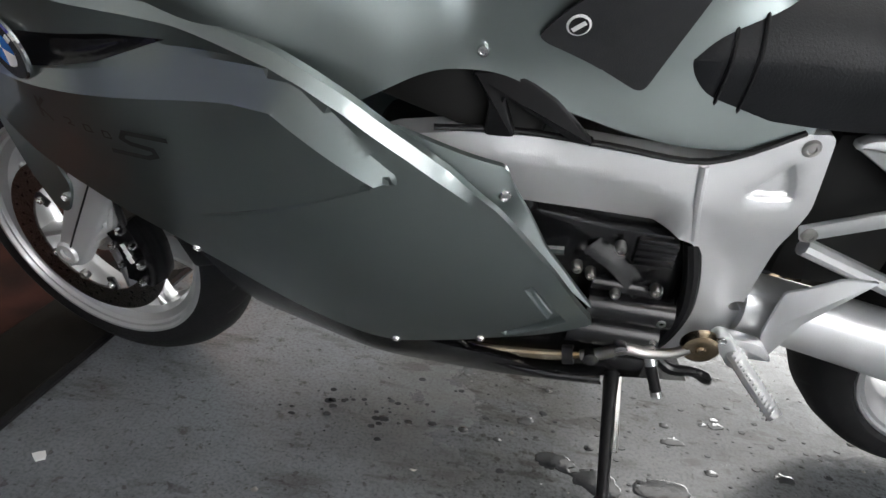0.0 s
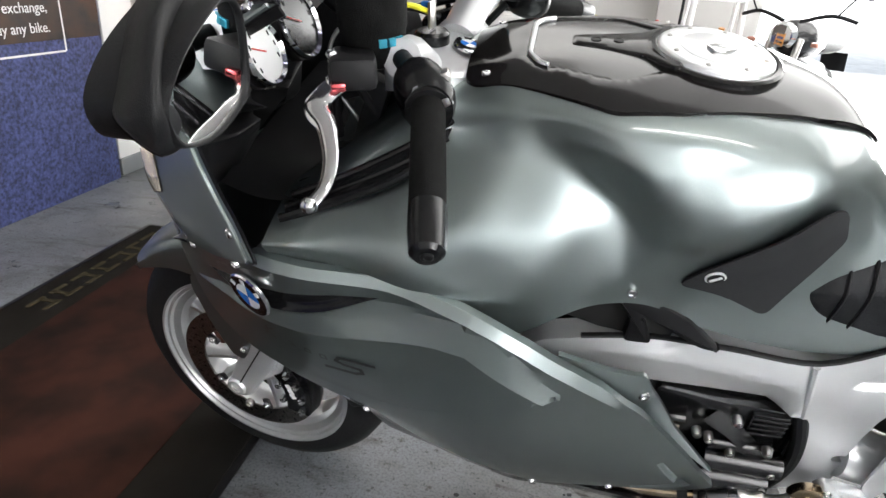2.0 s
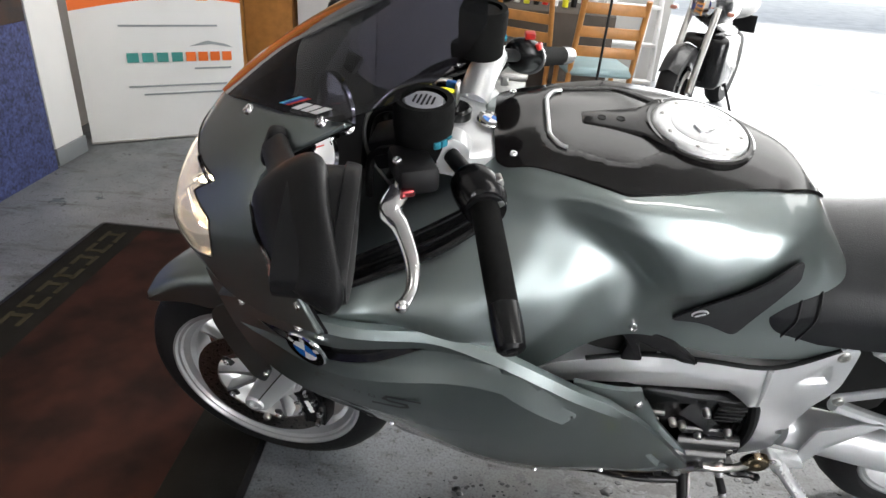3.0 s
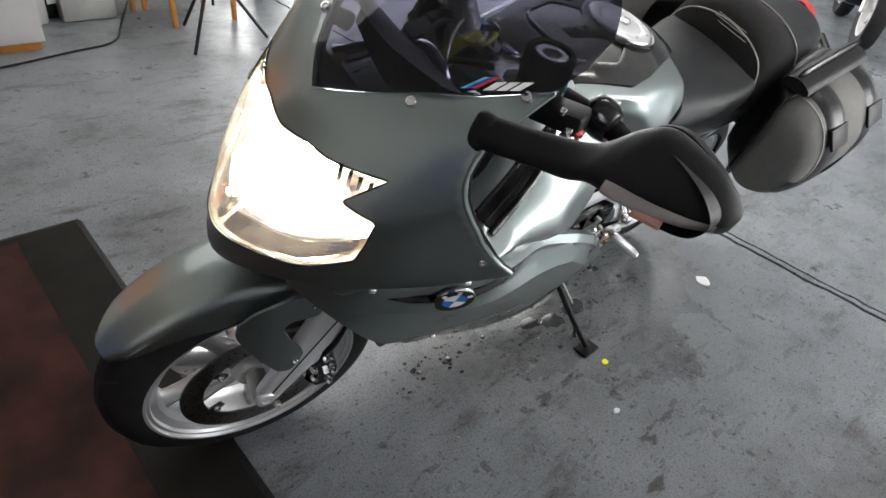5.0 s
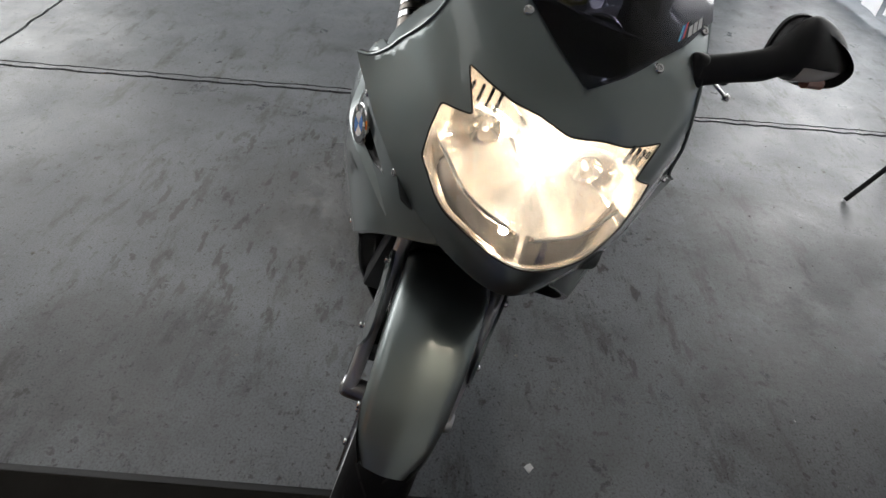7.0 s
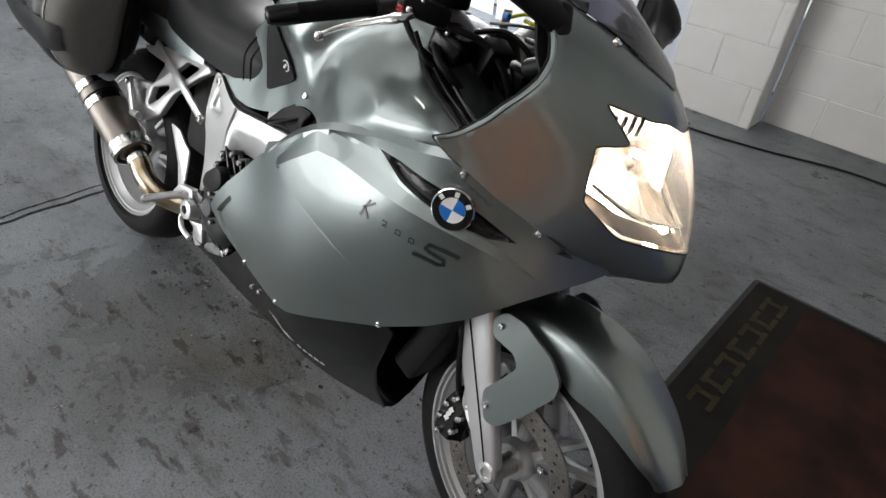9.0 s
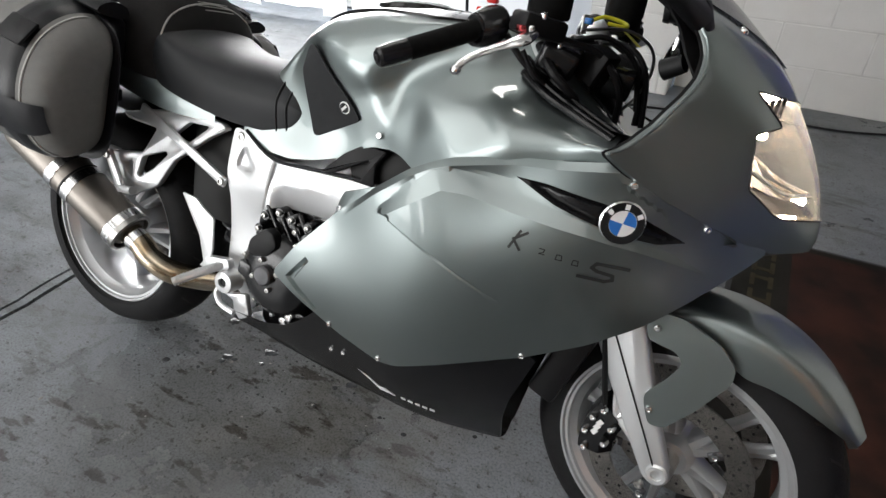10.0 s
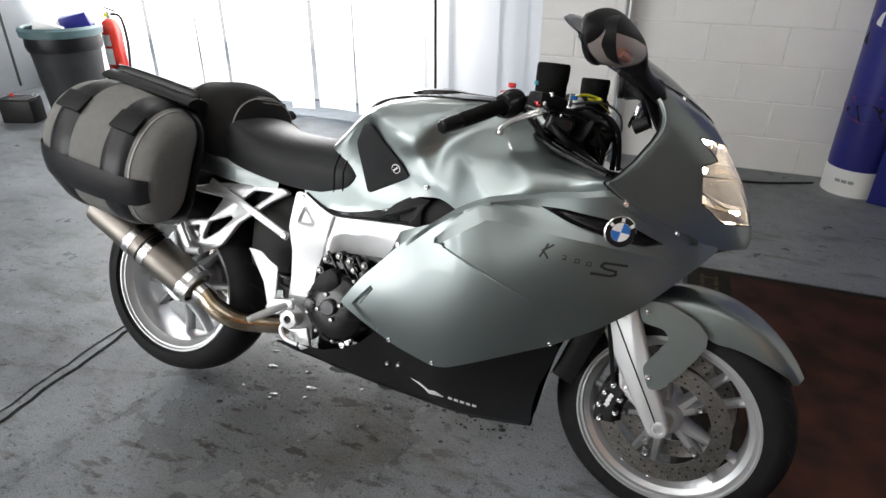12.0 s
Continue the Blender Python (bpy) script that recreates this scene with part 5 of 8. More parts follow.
        part("lower_bezel", sheet(bez, lambda u, v: nose_x(u, v) - .010 - .9 * np.clip(v - .8195, 0, 1), "x", .003, .008), BRONZE, h, "dark chromed lower lamp bezel")
        part("lower_trim", tube([(1.630, .012 * sg, .850), (1.585, .09 * sg, .854), (1.525, .15 * sg, .884)], .004, 8), CHROME, h)
    bm = bmesh.new()
    V = []
    for s, back in ((1.03, 0.022), (1.0, 0.045), (0.92, 0.075), (0.70, 0.105), (0.3, 0.125)):
        V.append([bm.verts.new((float(nose_x(a * .99, .905 + (b - .905) * .99)[0]) * s ** .3 + 1.50 * (1 - s ** .3) - back * (0.6 + 0.4 * s), a * s, .905 + (b - .905) * s)) for a, b in ring0])
    for a, b in zip(V, V[1:]):
        for i in range(n):
            bm.faces.new((a[i], a[(i + 1) % n], b[(i + 1) % n], b[i]))
    bm.faces.new(V[-1])
    part("lamp_housing", bm, BLACK, h, "black back of the lamp housing", 30)
    glow = bpy.data.lights.new("headlamp_light", "POINT")
    glow.energy, glow.shadow_soft_size, glow.color = 5.8, 0.016, (1.0, 0.90, 0.77)
    g = new("headlamp_light", glow)
    g.parent = bike
    g.location = (1.532, 0.0, .945)
    beam = bpy.data.lights.new("headlamp_beam", "SPOT")
    beam.energy, beam.shadow_soft_size, beam.color, beam.spot_size, beam.spot_blend = 9, 0.07, (1.0, 0.86, 0.68), radians(150), 0.6
    g = new("headlamp_beam", beam)
    g.parent = bike
    g.matrix_basis = look((1.69, 0, .875), (2.6, 0, .55))
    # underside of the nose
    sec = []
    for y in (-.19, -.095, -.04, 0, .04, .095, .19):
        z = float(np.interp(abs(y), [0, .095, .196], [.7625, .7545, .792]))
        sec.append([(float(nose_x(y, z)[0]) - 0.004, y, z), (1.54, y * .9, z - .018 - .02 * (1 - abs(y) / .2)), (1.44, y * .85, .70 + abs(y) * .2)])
    # underside in a darker grey than the nose panel
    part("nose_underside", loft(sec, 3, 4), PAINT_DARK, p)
    return p


def windscreen():
    half_pts = [(.105, 1.0945, 1.437), (.203, 1.140, 1.305), (.149, 1.2235, 1.157), (.10, 1.16, 1.335), (.19, 1.185, 1.215), (.08, 1.245, 1.165)]
    pts = [(0, 1.042, 1.529), (0, 1.14, 1.405), (0, 1.20, 1.30), (0, 1.268, 1.165)] + half_pts + [(-a, b, q) for a, b, q in half_pts]
    sx = thin_plate(pts)
    half = [(.05, 1.068), (.105, 1.0965), (.150, 1.114), (.203, 1.142), (.203, 1.168), (.190, 1.195), (.165, 1.215), (.13, 1.237), (.07, 1.258)]
    bm = sheet(both(half, (0, 1.045), (0, 1.265)), sx, "x", -0.004, 0.016)
    p = part("windscreen", bm, SCREEN, bike, "dark smoked acrylic windscreen", 60)
    for k, mt in enumerate((plain("decal_cyan", (0.1, 0.5, 0.8), .4), plain("decal_navy", (0.03, 0.05, 0.35), .4), RED)):
        def place(u, v):
            return (float(sx(u, v)[0]) + 0.0045, u, v)
        z0 = 1.108 - 0.004
        y0 = .131 + k * .0042
        v = [(y0, z0 + (y0 - .105) * .42), (y0 + .004, z0 + (y0 - .101) * .42), (y0 + .0105, z0 + .0145 + (y0 - .0985) * .42), (y0 + .0065, z0 + .0145 + (y0 - .102) * .42)]
        part("sticker_stripe", mesh_bm([place(*q) for q in v], [(0, 1, 2, 3)]), mt, p)
    for k in range(3):
        y0 = .150 + k * .0100
        zb = 1.121 + k * .0043
        v = [(y0, zb), (y0 + .008, zb + .0034), (y0 + .0096, zb + .0135), (y0 + .0016, zb + .0101)]
        part("sticker_bar", mesh_bm([(float(sx(a, b)[0]) + 0.0045, a, b) for a, b in v], [(0, 1, 2, 3)]), WHITEINK, p)
    # far corner sticker
    v = [(-.193, 1.178), (-.150, 1.176), (-.130, 1.225), (-.160, 1.212), (-.183, 1.196)]
    part("corner_sticker", mesh_bm([(float(sx(a, b)[0]) + 0.0045, a, b) for a, b in v], [tuple(range(5))]), BLACK_GLOSS, p, "black sticker with white marks")
    for k in range(4):
        a, b = -.184 + k * .0095, 1.182 + k * .0035
        part("sticker_bar", mesh_bm([(float(sx(q, r)[0]) + 0.0052, q, r) for q, r in ((a, b), (a + .0075, b + .002), (a + .0085, b + .012), (a + .001, b + .010))], [(0, 1, 2, 3)]), WHITEINK, p)
    return p


def tank():
    S = {
        .490: [(0, .80), (.05, .798), (.085, .79), (.10, .78), (.11, .765), (.118, .75), (.124, .735), (.128, .72), (.130, .700)],
        .530: [(0, .85), (.05, .845), (.085, .832), (.102, .815), (.112, .79), (.120, .765), (.127, .742), (.132, .715), (.136, .682)],
        .575: [(0, .905), (.05, .90), (.085, .885), (.105, .86), (.115, .83), (.122, .80), (.127, .765), (.132, .725), (.139, .674)],
        .63: [(0, .972), (.05, .966), (.09, .95), (.118, .922), (.125, .88), (.127, .83), (.129, .78), (.134, .73), (.144, .674)],
        .70: [(0, 1.005), (.07, .998), (.125, .982), (.165, .955), (.172, .915), (.158, .865), (.146, .81), (.142, .75), (.150, .688)],
        .78: [(0, 1.022), (.075, 1.017), (.138, 1.0), (.18, .965), (.198, .92), (.186, .875), (.165, .82), (.150, .765), (.140, .715)],
        .832: [(0, 1.030), (.08, 1.025), (.146, 1.008), (.180, .975), (.198, .930), (.203, .893), (.186, .845), (.172, .80), (.165, .748)],
        .850: [(0, 1.0315), (.08, 1.026), (.146, 1.010), (.182, .977), (.201, .930), (.197, .895), (.181, .860), (.176, .81), (.17, .756)],
        .870: [(0, 1.0335), (.08, 1.028), (.146, 1.012), (.182, .981), (.196, .942), (.176, .902), (.174, .865), (.178, .815), (.171, .76)],
        .900: [(0, 1.036), (.082, 1.031), (.145, 1.015), (.179, .991), (.190, .966), (.167, .925), (.170, .880), (.180, .83), (.176, .765)],
        .935: [(0, 1.038), (.084, 1.033), (.143, 1.017), (.169, 1.002), (.176, .982), (.158, .948), (.170, .905), (.190, .842), (.188, .764)],
        .965: [(0, 1.0385), (.085, 1.033), (.141, 1.017), (.159, 1.004), (.160, .985), (.156, .955), (.179, .912), (.204, .845), (.204, .752)],
        1.0: [(0, 1.038), (.085, 1.033), (.138, 1.015), (.149, 1.0), (.152, .972), (.170, .945), (.197, .902), (.222, .838), (.224, .738)],
        1.04: [(0, 1.035), (.083, 1.03), (.134, 1.011), (.146, .985), (.162, .957), (.189, .930), (.218, .894), (.241, .838), (.241, .728)],
        1.08: [(0, 1.03), (.08, 1.025), (.128, 1.004), (.158, .958), (.190, .926), (.229, .896), (.250, .866), (.256, .828), (.250, .738)],
        1.16: [(0, 1.00), (.07, .998), (.118, .985), (.160, .948), (.200, .918), (.237, .893), (.261, .868), (.270, .842), (.258, .805)],
        1.25: [(0, .93), (.07, .93), (.115, .935), (.165, .925), (.208, .907), (.244, .89), (.262, .875), (.264, .86), (.252, .828)],
        1.33: [(0, .86), (.07, .87), (.13, .885), (.18, .893), (.22, .89), (.255, .884), (.272, .879), (.274, .872), (.264, .852)],
    }
    secs = []
    for x, pr in S.items():
        secs.append([(x, -y, z) for y, z in reversed(pr)] + [(x, y, z) for y, z in pr[1:]])
    knots, rows = np.array(list(S)), np.array(secs)
    xs = np.linspace(knots[0], knots[-1], 24)
    even = np.stack([np.stack([np.interp(xs, knots, rows[:, j, k]) for k in range(3)], 1) for j in range(rows.shape[1])], 1)
    skin = fair_grid(even, 8, 7)
    # pressed facets of the flank: crease lines and places as (x, z, half width)
    lines = [[(1.044, .999, .142), (.982, .996, .158), (.905, .976, .190), (.866, .928, .199), (.837, .884, .203)],
             [(.837, .884, .203), (.79, .914, .202), (.709, .951, .174), (.655, .948, .128)],
             [(.984, .957, .152), (.903, .897, .160), (.850, .866, .186)],
             [(1.23, .885, .250), (1.107, .892, .238), (1.012, .886, .216), (.949, .895, .190)],
             [(.949, .895, .190), (1.009, .843, .232), (1.077, .796, .258)],
             [(.850, .866, .186), (.895, .809, .188), (.962, .780, .210)]]
    spots = [(.70, .865, .156), (.705, .81, .146), (.70, .75, .143), (.70, .688, .150), (.78, .866, .180), (.78, .82, .165), (.78, .765, .153), (.78, .70, .158), (.832, .80, .172), (.832, .748, .166), (.881, .77, .176),
             (.965, .752, .206), (1.0, .738, .224), (1.04, .728, .241), (1.08, .738, .250), (.85, 1.010, .146), (.935, 1.017, .143), (1.0, 1.015, .138), (1.08, 1.004, .128), (1.048, .950, .166), (1.08, .965, .150), (1.10, .93, .186), (.78, 1.0, .138), (.70, .982, .125), (.74, .966, .168), (.78, .967, .180), (.832, .977, .178), (.85, .94, .199), (.87, .985, .180), (.80, .935, .199), (.93, 1.0, .170)]
    spots += [(x, z, y) for x, pr in S.items() if x < .66 or x > 1.1 for y, z in pr[2:]]
    pts, edges = [Vector(q[:2]) for q in spots], []
    high = [q[2] for q in spots]
    for line in lines:
        k = len(pts)
        pts += [Vector(q[:2]) for q in line]
        high += [q[2] for q in line]
        edges += [(k + a, k + a + 1) for a in range(len(line) - 1)]
    vs, _, tris, src, *_ = delaunay_2d_cdt(pts, edges, [], 0, 1e-5)
    vy = [np.mean([high[a] for a in q]) if q else None for q in src]
    st = .004
    gx, gz = np.arange(.46, 1.36, st), np.arange(.64, 1.06, st)
    GX, GZ = np.meshgrid(gx, gz, indexing="ij")
    F, W = np.zeros_like(GX), np.zeros_like(GX)
    for a, b, c in tris:
        if None in (vy[a], vy[b], vy[c]):
            continue
        (x0, z0), (x1, z1), (x2, z2) = vs[a], vs[b], vs[c]
        det = (z1 - z2) * (x0 - x2) + (x2 - x1) * (z0 - z2)
        if abs(det) < 1e-9:
            continue
        l0 = ((z1 - z2) * (GX - x2) + (x2 - x1) * (GZ - z2)) / det
        l1 = ((z2 - z0) * (GX - x2) + (x0 - x2) * (GZ - z2)) / det
        ok = (l0 > -1e-6) & (l1 > -1e-6) & (l0 + l1 < 1 + 1e-6)
        F[ok], W[ok] = (l0 * vy[a] + l1 * vy[b] + (1 - l0 - l1) * vy[c])[ok], 1
    # spread beyond the rim, then round the creases off
    def blur(A, r):
        k = np.exp(-.5 * (np.arange(-3 * r, 3 * r + 1) / r) ** 2)
        for ax in (0, 1):
            A = np.apply_along_axis(lambda q: np.convolve(q, k, "same"), ax, A)
        return A
    wide = blur(F * W, 6) / (blur(W, 6) + 1e-9)
    F = np.where(W > 0, F, wide)
    one = np.ones_like(F)
    F = blur(F, 3) / blur(one, 3)
    X, Z = skin[..., 0], skin[..., 2]
    a, b = np.clip((X - gx[0]) / st, 0, len(gx) - 1.01), np.clip((Z - gz[0]) / st, 0, len(gz) - 1.01)
    ia, ib = a.astype(int), b.astype(int)
    a, b = a - ia, b - ib
    flank = F[ia, ib] * (1 - a) * (1 - b) + F[ia + 1, ib] * a * (1 - b) + F[ia, ib + 1] * (1 - a) * b + F[ia + 1, ib + 1] * a * b
    rim = np.interp(X, [.49, .575, .63, .70, .78, .85, .935, 1.0, 1.08, 1.16, 1.25, 1.33], [.76, .872, .938, .982, 1.0, 1.010, 1.017, 1.015, 1.004, .975, .925, .885])
    w = np.clip((rim - Z) / .03, 0, 1) * np.clip((1.30 - X) / .06, 0, 1) * np.clip((np.abs(skin[..., 1]) - .08) / .04, 0, 1) * np.clip((X - .56) / .05, 0, 1)
    w = w * w * (3 - 2 * w)
    skin[..., 1] = skin[..., 1] * (1 - w) + np.sign(skin[..., 1]) * flank * w
    p = part("tank_cover", grid_bm(skin), PAINT, bike, "metallic grey-green fuel tank cover", 60)
    # black centre panel on top
    top = [(.6, .0), (.605, .03), (.64, .055), (.70, .085), (.78, .11), (.86, .135), (.935, .147), (1.0, .125), (1.06, .105), (1.10, .10), (1.115, .085), (1.12, 0)]
    out = top + [(x, -y) for x, y in reversed(top[1:-1])]
    tz = thin_plate([(x, s * y, z) for x, pr in S.items() if x < 1.2 for y, z in pr[:3] for s in (1, -1)])
    tray = rounded([(.875, -.062), (.93, -.098), (1.03, -.075), (1.045, -.05), (1.045, .05), (1.03, .075), (.93, .098), (.875, .062)], 0.01)
    c = part("tank_centre_panel", sheet(rounded(out, .01), lambda u, v: tz(u, v) + 0.005, "z", 0.006, 0.0065, (), [(tray, 0.013, 0.010)]), PANEL, bike, "black centre panel with a shallow tray", 50)
    part("tray_floor", sheet([(.955 + (x - .955) * .985, y * .985) for x, y in tray], lambda u, v: tz(u, v) + .0018, "z", .001, .012), TRAY, c, "", 50)
    front = sorted((q for q in tray if q[0] > .995), key=lambda q: q[1])
    part("tray_edge", tube([(x - .004, y * .98, float(tz(x, y)[0]) + .0055) for x, y in front], .0034, 8, 2), ALLOY, c, "bright front edge of the tray")
    m = Matrix.Translation((.817, 0, 1.0325)) @ Matrix.Rotation(radians(-6), 4, "Y") @ pose(0, 0, 0, 90, 0, 0)
    cap = part("fuel_cap", revolve([(0, .009), (.044, .009), (.046, .0078), (.049, .009), (.066, .008), (.071, .0045), (.073, 0), (.073, -.01)], 56, m), ALLOY, c, "bright alloy fuel filler cap")
    part("cap_ring", revolve([(.074, .003), (.079, .0035), (.083, .001), (.084, -.008), (.074, -.008)], 56, m, True), PANEL, cap)
    part("lock_cover", plate(rounded([(-.018, -.006), (.004, -.012), (.018, -.008), (.018, .008), (.004, .012), (-.018, .006)], .003), "z", .0085, .0125, bevel=.001), POLISHED, cap, matrix=Matrix.Translation((.812, .006, 1.0325)) @ pose(0, 0, 0, 0, -6, 25))
    for k in range(8):
        a = k * .7854 + .3
        q = m @ Vector((.0585 * math.cos(a), .0084, .0585 * math.sin(a)))
        part("cap_screw", bolt(q, m.to_3x3() @ Vector((0, 1, 0)), .0032, .0014), STEEL, cap)
    hump = part("tray_hump", plate(rounded([(.992, -.016), (.992, .016), (.945, .026), (.905, .036), (.872, .066), (.860, .066), (.860, -.066), (.872, -.066), (.905, -.036), (.945, -.026)], .006), "z", 1.020, 1.0425, bevel=.005), PANEL, c, "raised black block in front of the filler", 40)
    for x in (.934, .962):
        part("recessed_screw", revolve([(0, .0005), (.0045, .0005), (.0055, .0012), (.0065, .0008), (.0065, -.002), (0, -.002)], 14, Matrix.Translation((x, 0, 1.0425)) @ pose(0, 0, 0, 90, 0, 0)), BLACK, hump)
    for y in (.082, -.082):
        part("screw", bolt((1.09, y, float(tz(1.09, y)[0]) + .004), (0, 0, 1), .006, .003), POLISHED, c)
    # knee pads and badges
    for sg in (1, -1):
        ring = [(.655, .912), (.672, .925), (.70, .922), (.735, .89), (.80, .832), (.822, .806), (.815, .798), (.705, .742), (.695, .744), (.64, .87)]
        cps = [(x, z, y) for x, pr in S.items() if .55 < x < .86 for y, z in pr[3:]]
        fy = thin_plate(cps, 3e-4)
        bm = sheet(rounded(ring, .008), lambda u, v: fy(u, v) + .0045, "y", .004, .013)
        if sg < 0:
            bm.transform(Matrix.Diagonal((1, -1, 1, 1)))
        k = part("knee_pad", bm, PAD, p, "black textured knee pad", 60)
        y = float(fy(.783, .820)[0]) + .006
        q = Matrix.Translation((.783, y * sg, .820)) @ Vector((-.1, sg, -.3)).to_track_quat("Y", "Z").to_matrix().to_4x4()
        b = part("pad_badge", revolve([(0, 0), (.012, 0), (.013, .002), (.0115, .003), (0, .003)], 24, q), WHITE, k)
        part("badge_face", revolve([(0, .0032), (.0105, .0032), (.0105, .0038), (0, .0038)], 24, q), BLACK, b)
        part("badge_bar", box((0, .0042, 0), (.016, .0008, .005)), WHITE, b, matrix=q @ pose(0, 0, 0, 0, 40, 0))
        part("screw", bolt((.878, .184 * sg, .787), (0, sg, .1), .007, .004), POLISHED, p)
    # cockpit side panels in black between tank and nose
    for sg in (1, -1):
        sec = [[(1.115, .08, .985), (1.12, .13, .975), (1.13, .162, .950)], [(1.18, .105, .945), (1.18, .150, .944), (1.185, .190, .923)], [(1.245, .125, .915), (1.245, .172, .915), (1.25, .214, .902)], [(1.32, .14, .882), (1.32, .195, .888), (1.32, .236, .880)]]
        sec = [[(a, b * sg, c + .008) for a, b, c in s] for s in sec]
        c = part("cockpit_side_panel", loft(sec, 5, 4), BLACK_GLOSS, bike, "glossy black ribbed cockpit panel")
        part("panel_rim", tube([s[2] for s in sec], .007, 10, 5), BLACK_GLOSS, c)
        for k in (.22, .5, .76):
            part("rib", tube([Vector(s[0]).lerp(Vector(s[1]), k * 2) if k < .5 else Vector(s[1]).lerp(Vector(s[2]), k * 2 - 1) for s in sec], .0045, 8, 5), BLACK_GLOSS, c)
    part("cockpit_tub", loft([[(1.14, -.15, .955), (1.14, 0, .90), (1.14, .15, .955)], [(1.24, -.2, .91), (1.24, 0, .84), (1.24, .2, .91)], [(1.34, -.215, .90), (1.36, 0, .84), (1.34, .215, .90)], [(1.42, -.19, .90), (1.46, 0, .86), (1.42, .19, .90)]], 5, 5), BLACK, bike, "black inner cockpit lining")
    return p


def seat():
    # (x, half width, top z, shoulder drop, bottom z)
    def section(x, w, zt, zb, crown=.012, k=.62):
        r = [(0, zt), (w * .45, zt - crown * .4), (w * .8, zt - crown * 1.6), (w * .97, zt - crown * 3.4), (w, zt - (zt - zb) * k), (w * .93, zb)]
        return [(x, -b, c) for b, c in reversed(r)] + [(x, b, c) for b, c in r[1:]]
    rider = [section(.667, .080, .800, .760), section(.658, .124, .824, .744, .014), section(.632, .138, .845, .729, .016), section(.57, .141, .862, .717, .018), section(.47, .147, .864, .714, .018), section(.38, .155, .866, .724, .016), section(.30, .162, .880, .740), section(.25, .164, .900, .755), section(.20, .150, .918, .770)]
    p = part("rider_seat", loft(rider, 6, 5, cap=True), LEATHER, bike, "black vinyl rider seat with stitched front pleats", 60)
    for x, zt, zb in ((.612, .8515, .7245), (.584, .8592, .7195)):
        s = section(x, .1395, zt, zb, .017)
        part("pleat", tube([(a, b * 1.006, c + .0005) for a, b, c in s], .0026, 6, 5), BLACK, p)
    hump = [section(.268, .105, .872, .80), section(.257, .142, .922, .775, .02), section(.226, .160, .970, .762, .024), section(.16, .171, .990, .760, .026), section(.075, .170, .978, .765, .024)]
    h = part("pillion_bolster", loft(hump, 5, 5, cap=True), SUEDE, bike, "raised ribbed step between the seats", 60)
    rear = [section(.08, .165, .974, .765, .024), section(.01, .160, .964, .78, .02), section(-.07, .155, .958, .795, .02), section(-.15, .143, .954, .815, .02), section(-.22, .122, .946, .835, .02), section(-.245, .09, .92, .855, .02)]
    r = part("pillion_seat", loft(rear, 5, 5, cap=True), LEATHER, bike, "black vinyl pillion seat", 60)
    for x, w, zt, zb, cr in ((.078, .171, .980, .764, .024), (.242, .153, .950, .768, .022)):
        part("piping", tube(section(x, w * 1.005, zt + .001, zb, cr), .0024, 6, 5), PIPING, h, "pale piping")
    # embroidered mark, plain strokes
    for y0, y1, z in ((-.05, .06, .945), (-.045, .05, .953), (-.03, .065, .937)):
        x = .259 - (z - .925) * .66
        part("stitched_line", tube([(x - .002, y0, z), (x + .001, (y0 + y1) / 2, z + .001), (x - .002, y1, z)], .0012, 5, 3), PIPING, h)
    return p


def tail():
    sec = [[(.40, -.13, .70), (.40, -.125, .735), (.40, -.09, .76)], [(.25, -.15, .70), (.25, -.155, .75), (.25, -.12, .775)], [(.05, -.16, .745), (.05, -.165, .79), (.05, -.12, .815)], [(-.15, -.13, .80), (-.15, -.135, .83), (-.15, -.10, .85)], [(-.30, -.06, .86), (-.30, -.065, .875), (-.30, -.05, .885)]]
    for sg in (1, -1):
        p = part("tail_panel", loft([[(a, b * -sg, c) for a, b, c in s] for s in sec], 5, 5), PAINT, bike, "metallic grey-green tail side panel", 60)
    part("tail_core", box((.03, 0, .775), (.62, .22, .10), .03, (0, 8, 0)), BLACK, bike)
    l = part("tail_lamp", loft([[(-.215, -.09, .895), (-.21, 0, .955), (-.215, .09, .895)], [(-.28, -.08, .89), (-.29, 0, .94), (-.28, .08, .89)], [(-.315, -.055, .865), (-.325, 0, .885), (-.315, .055, .865)]], 4, 5), RED, bike, "red rear lamp lens")
    for sg in (1, -1):
        part("grab_rail", tube([(.06, .16 * sg, .80), (-.08, .172 * sg, .845), (-.22, .15 * sg, .875), (-.30, .09 * sg, .882)], .012, 10), BLACK, bike, "black grab rail")
    part("rear_mudguard", loft([[(.27, -.10, .50), (.27, 0, .53), (.27, .10, .50)], [(.15, -.105, .63), (.15, 0, .66), (.15, .105, .63)], [(0, -.105, .66), (0, 0, .69), (0, .105, .66)], [(-.15, -.10, .645), (-.15, 0, .675), (-.15, .10, .645)], [(-.3, -.08, .66), (-.3, 0, .70), (-.3, .08, .66)]], 5, 5), BLACK, bike, "black plastic rear inner mudguard", 60)


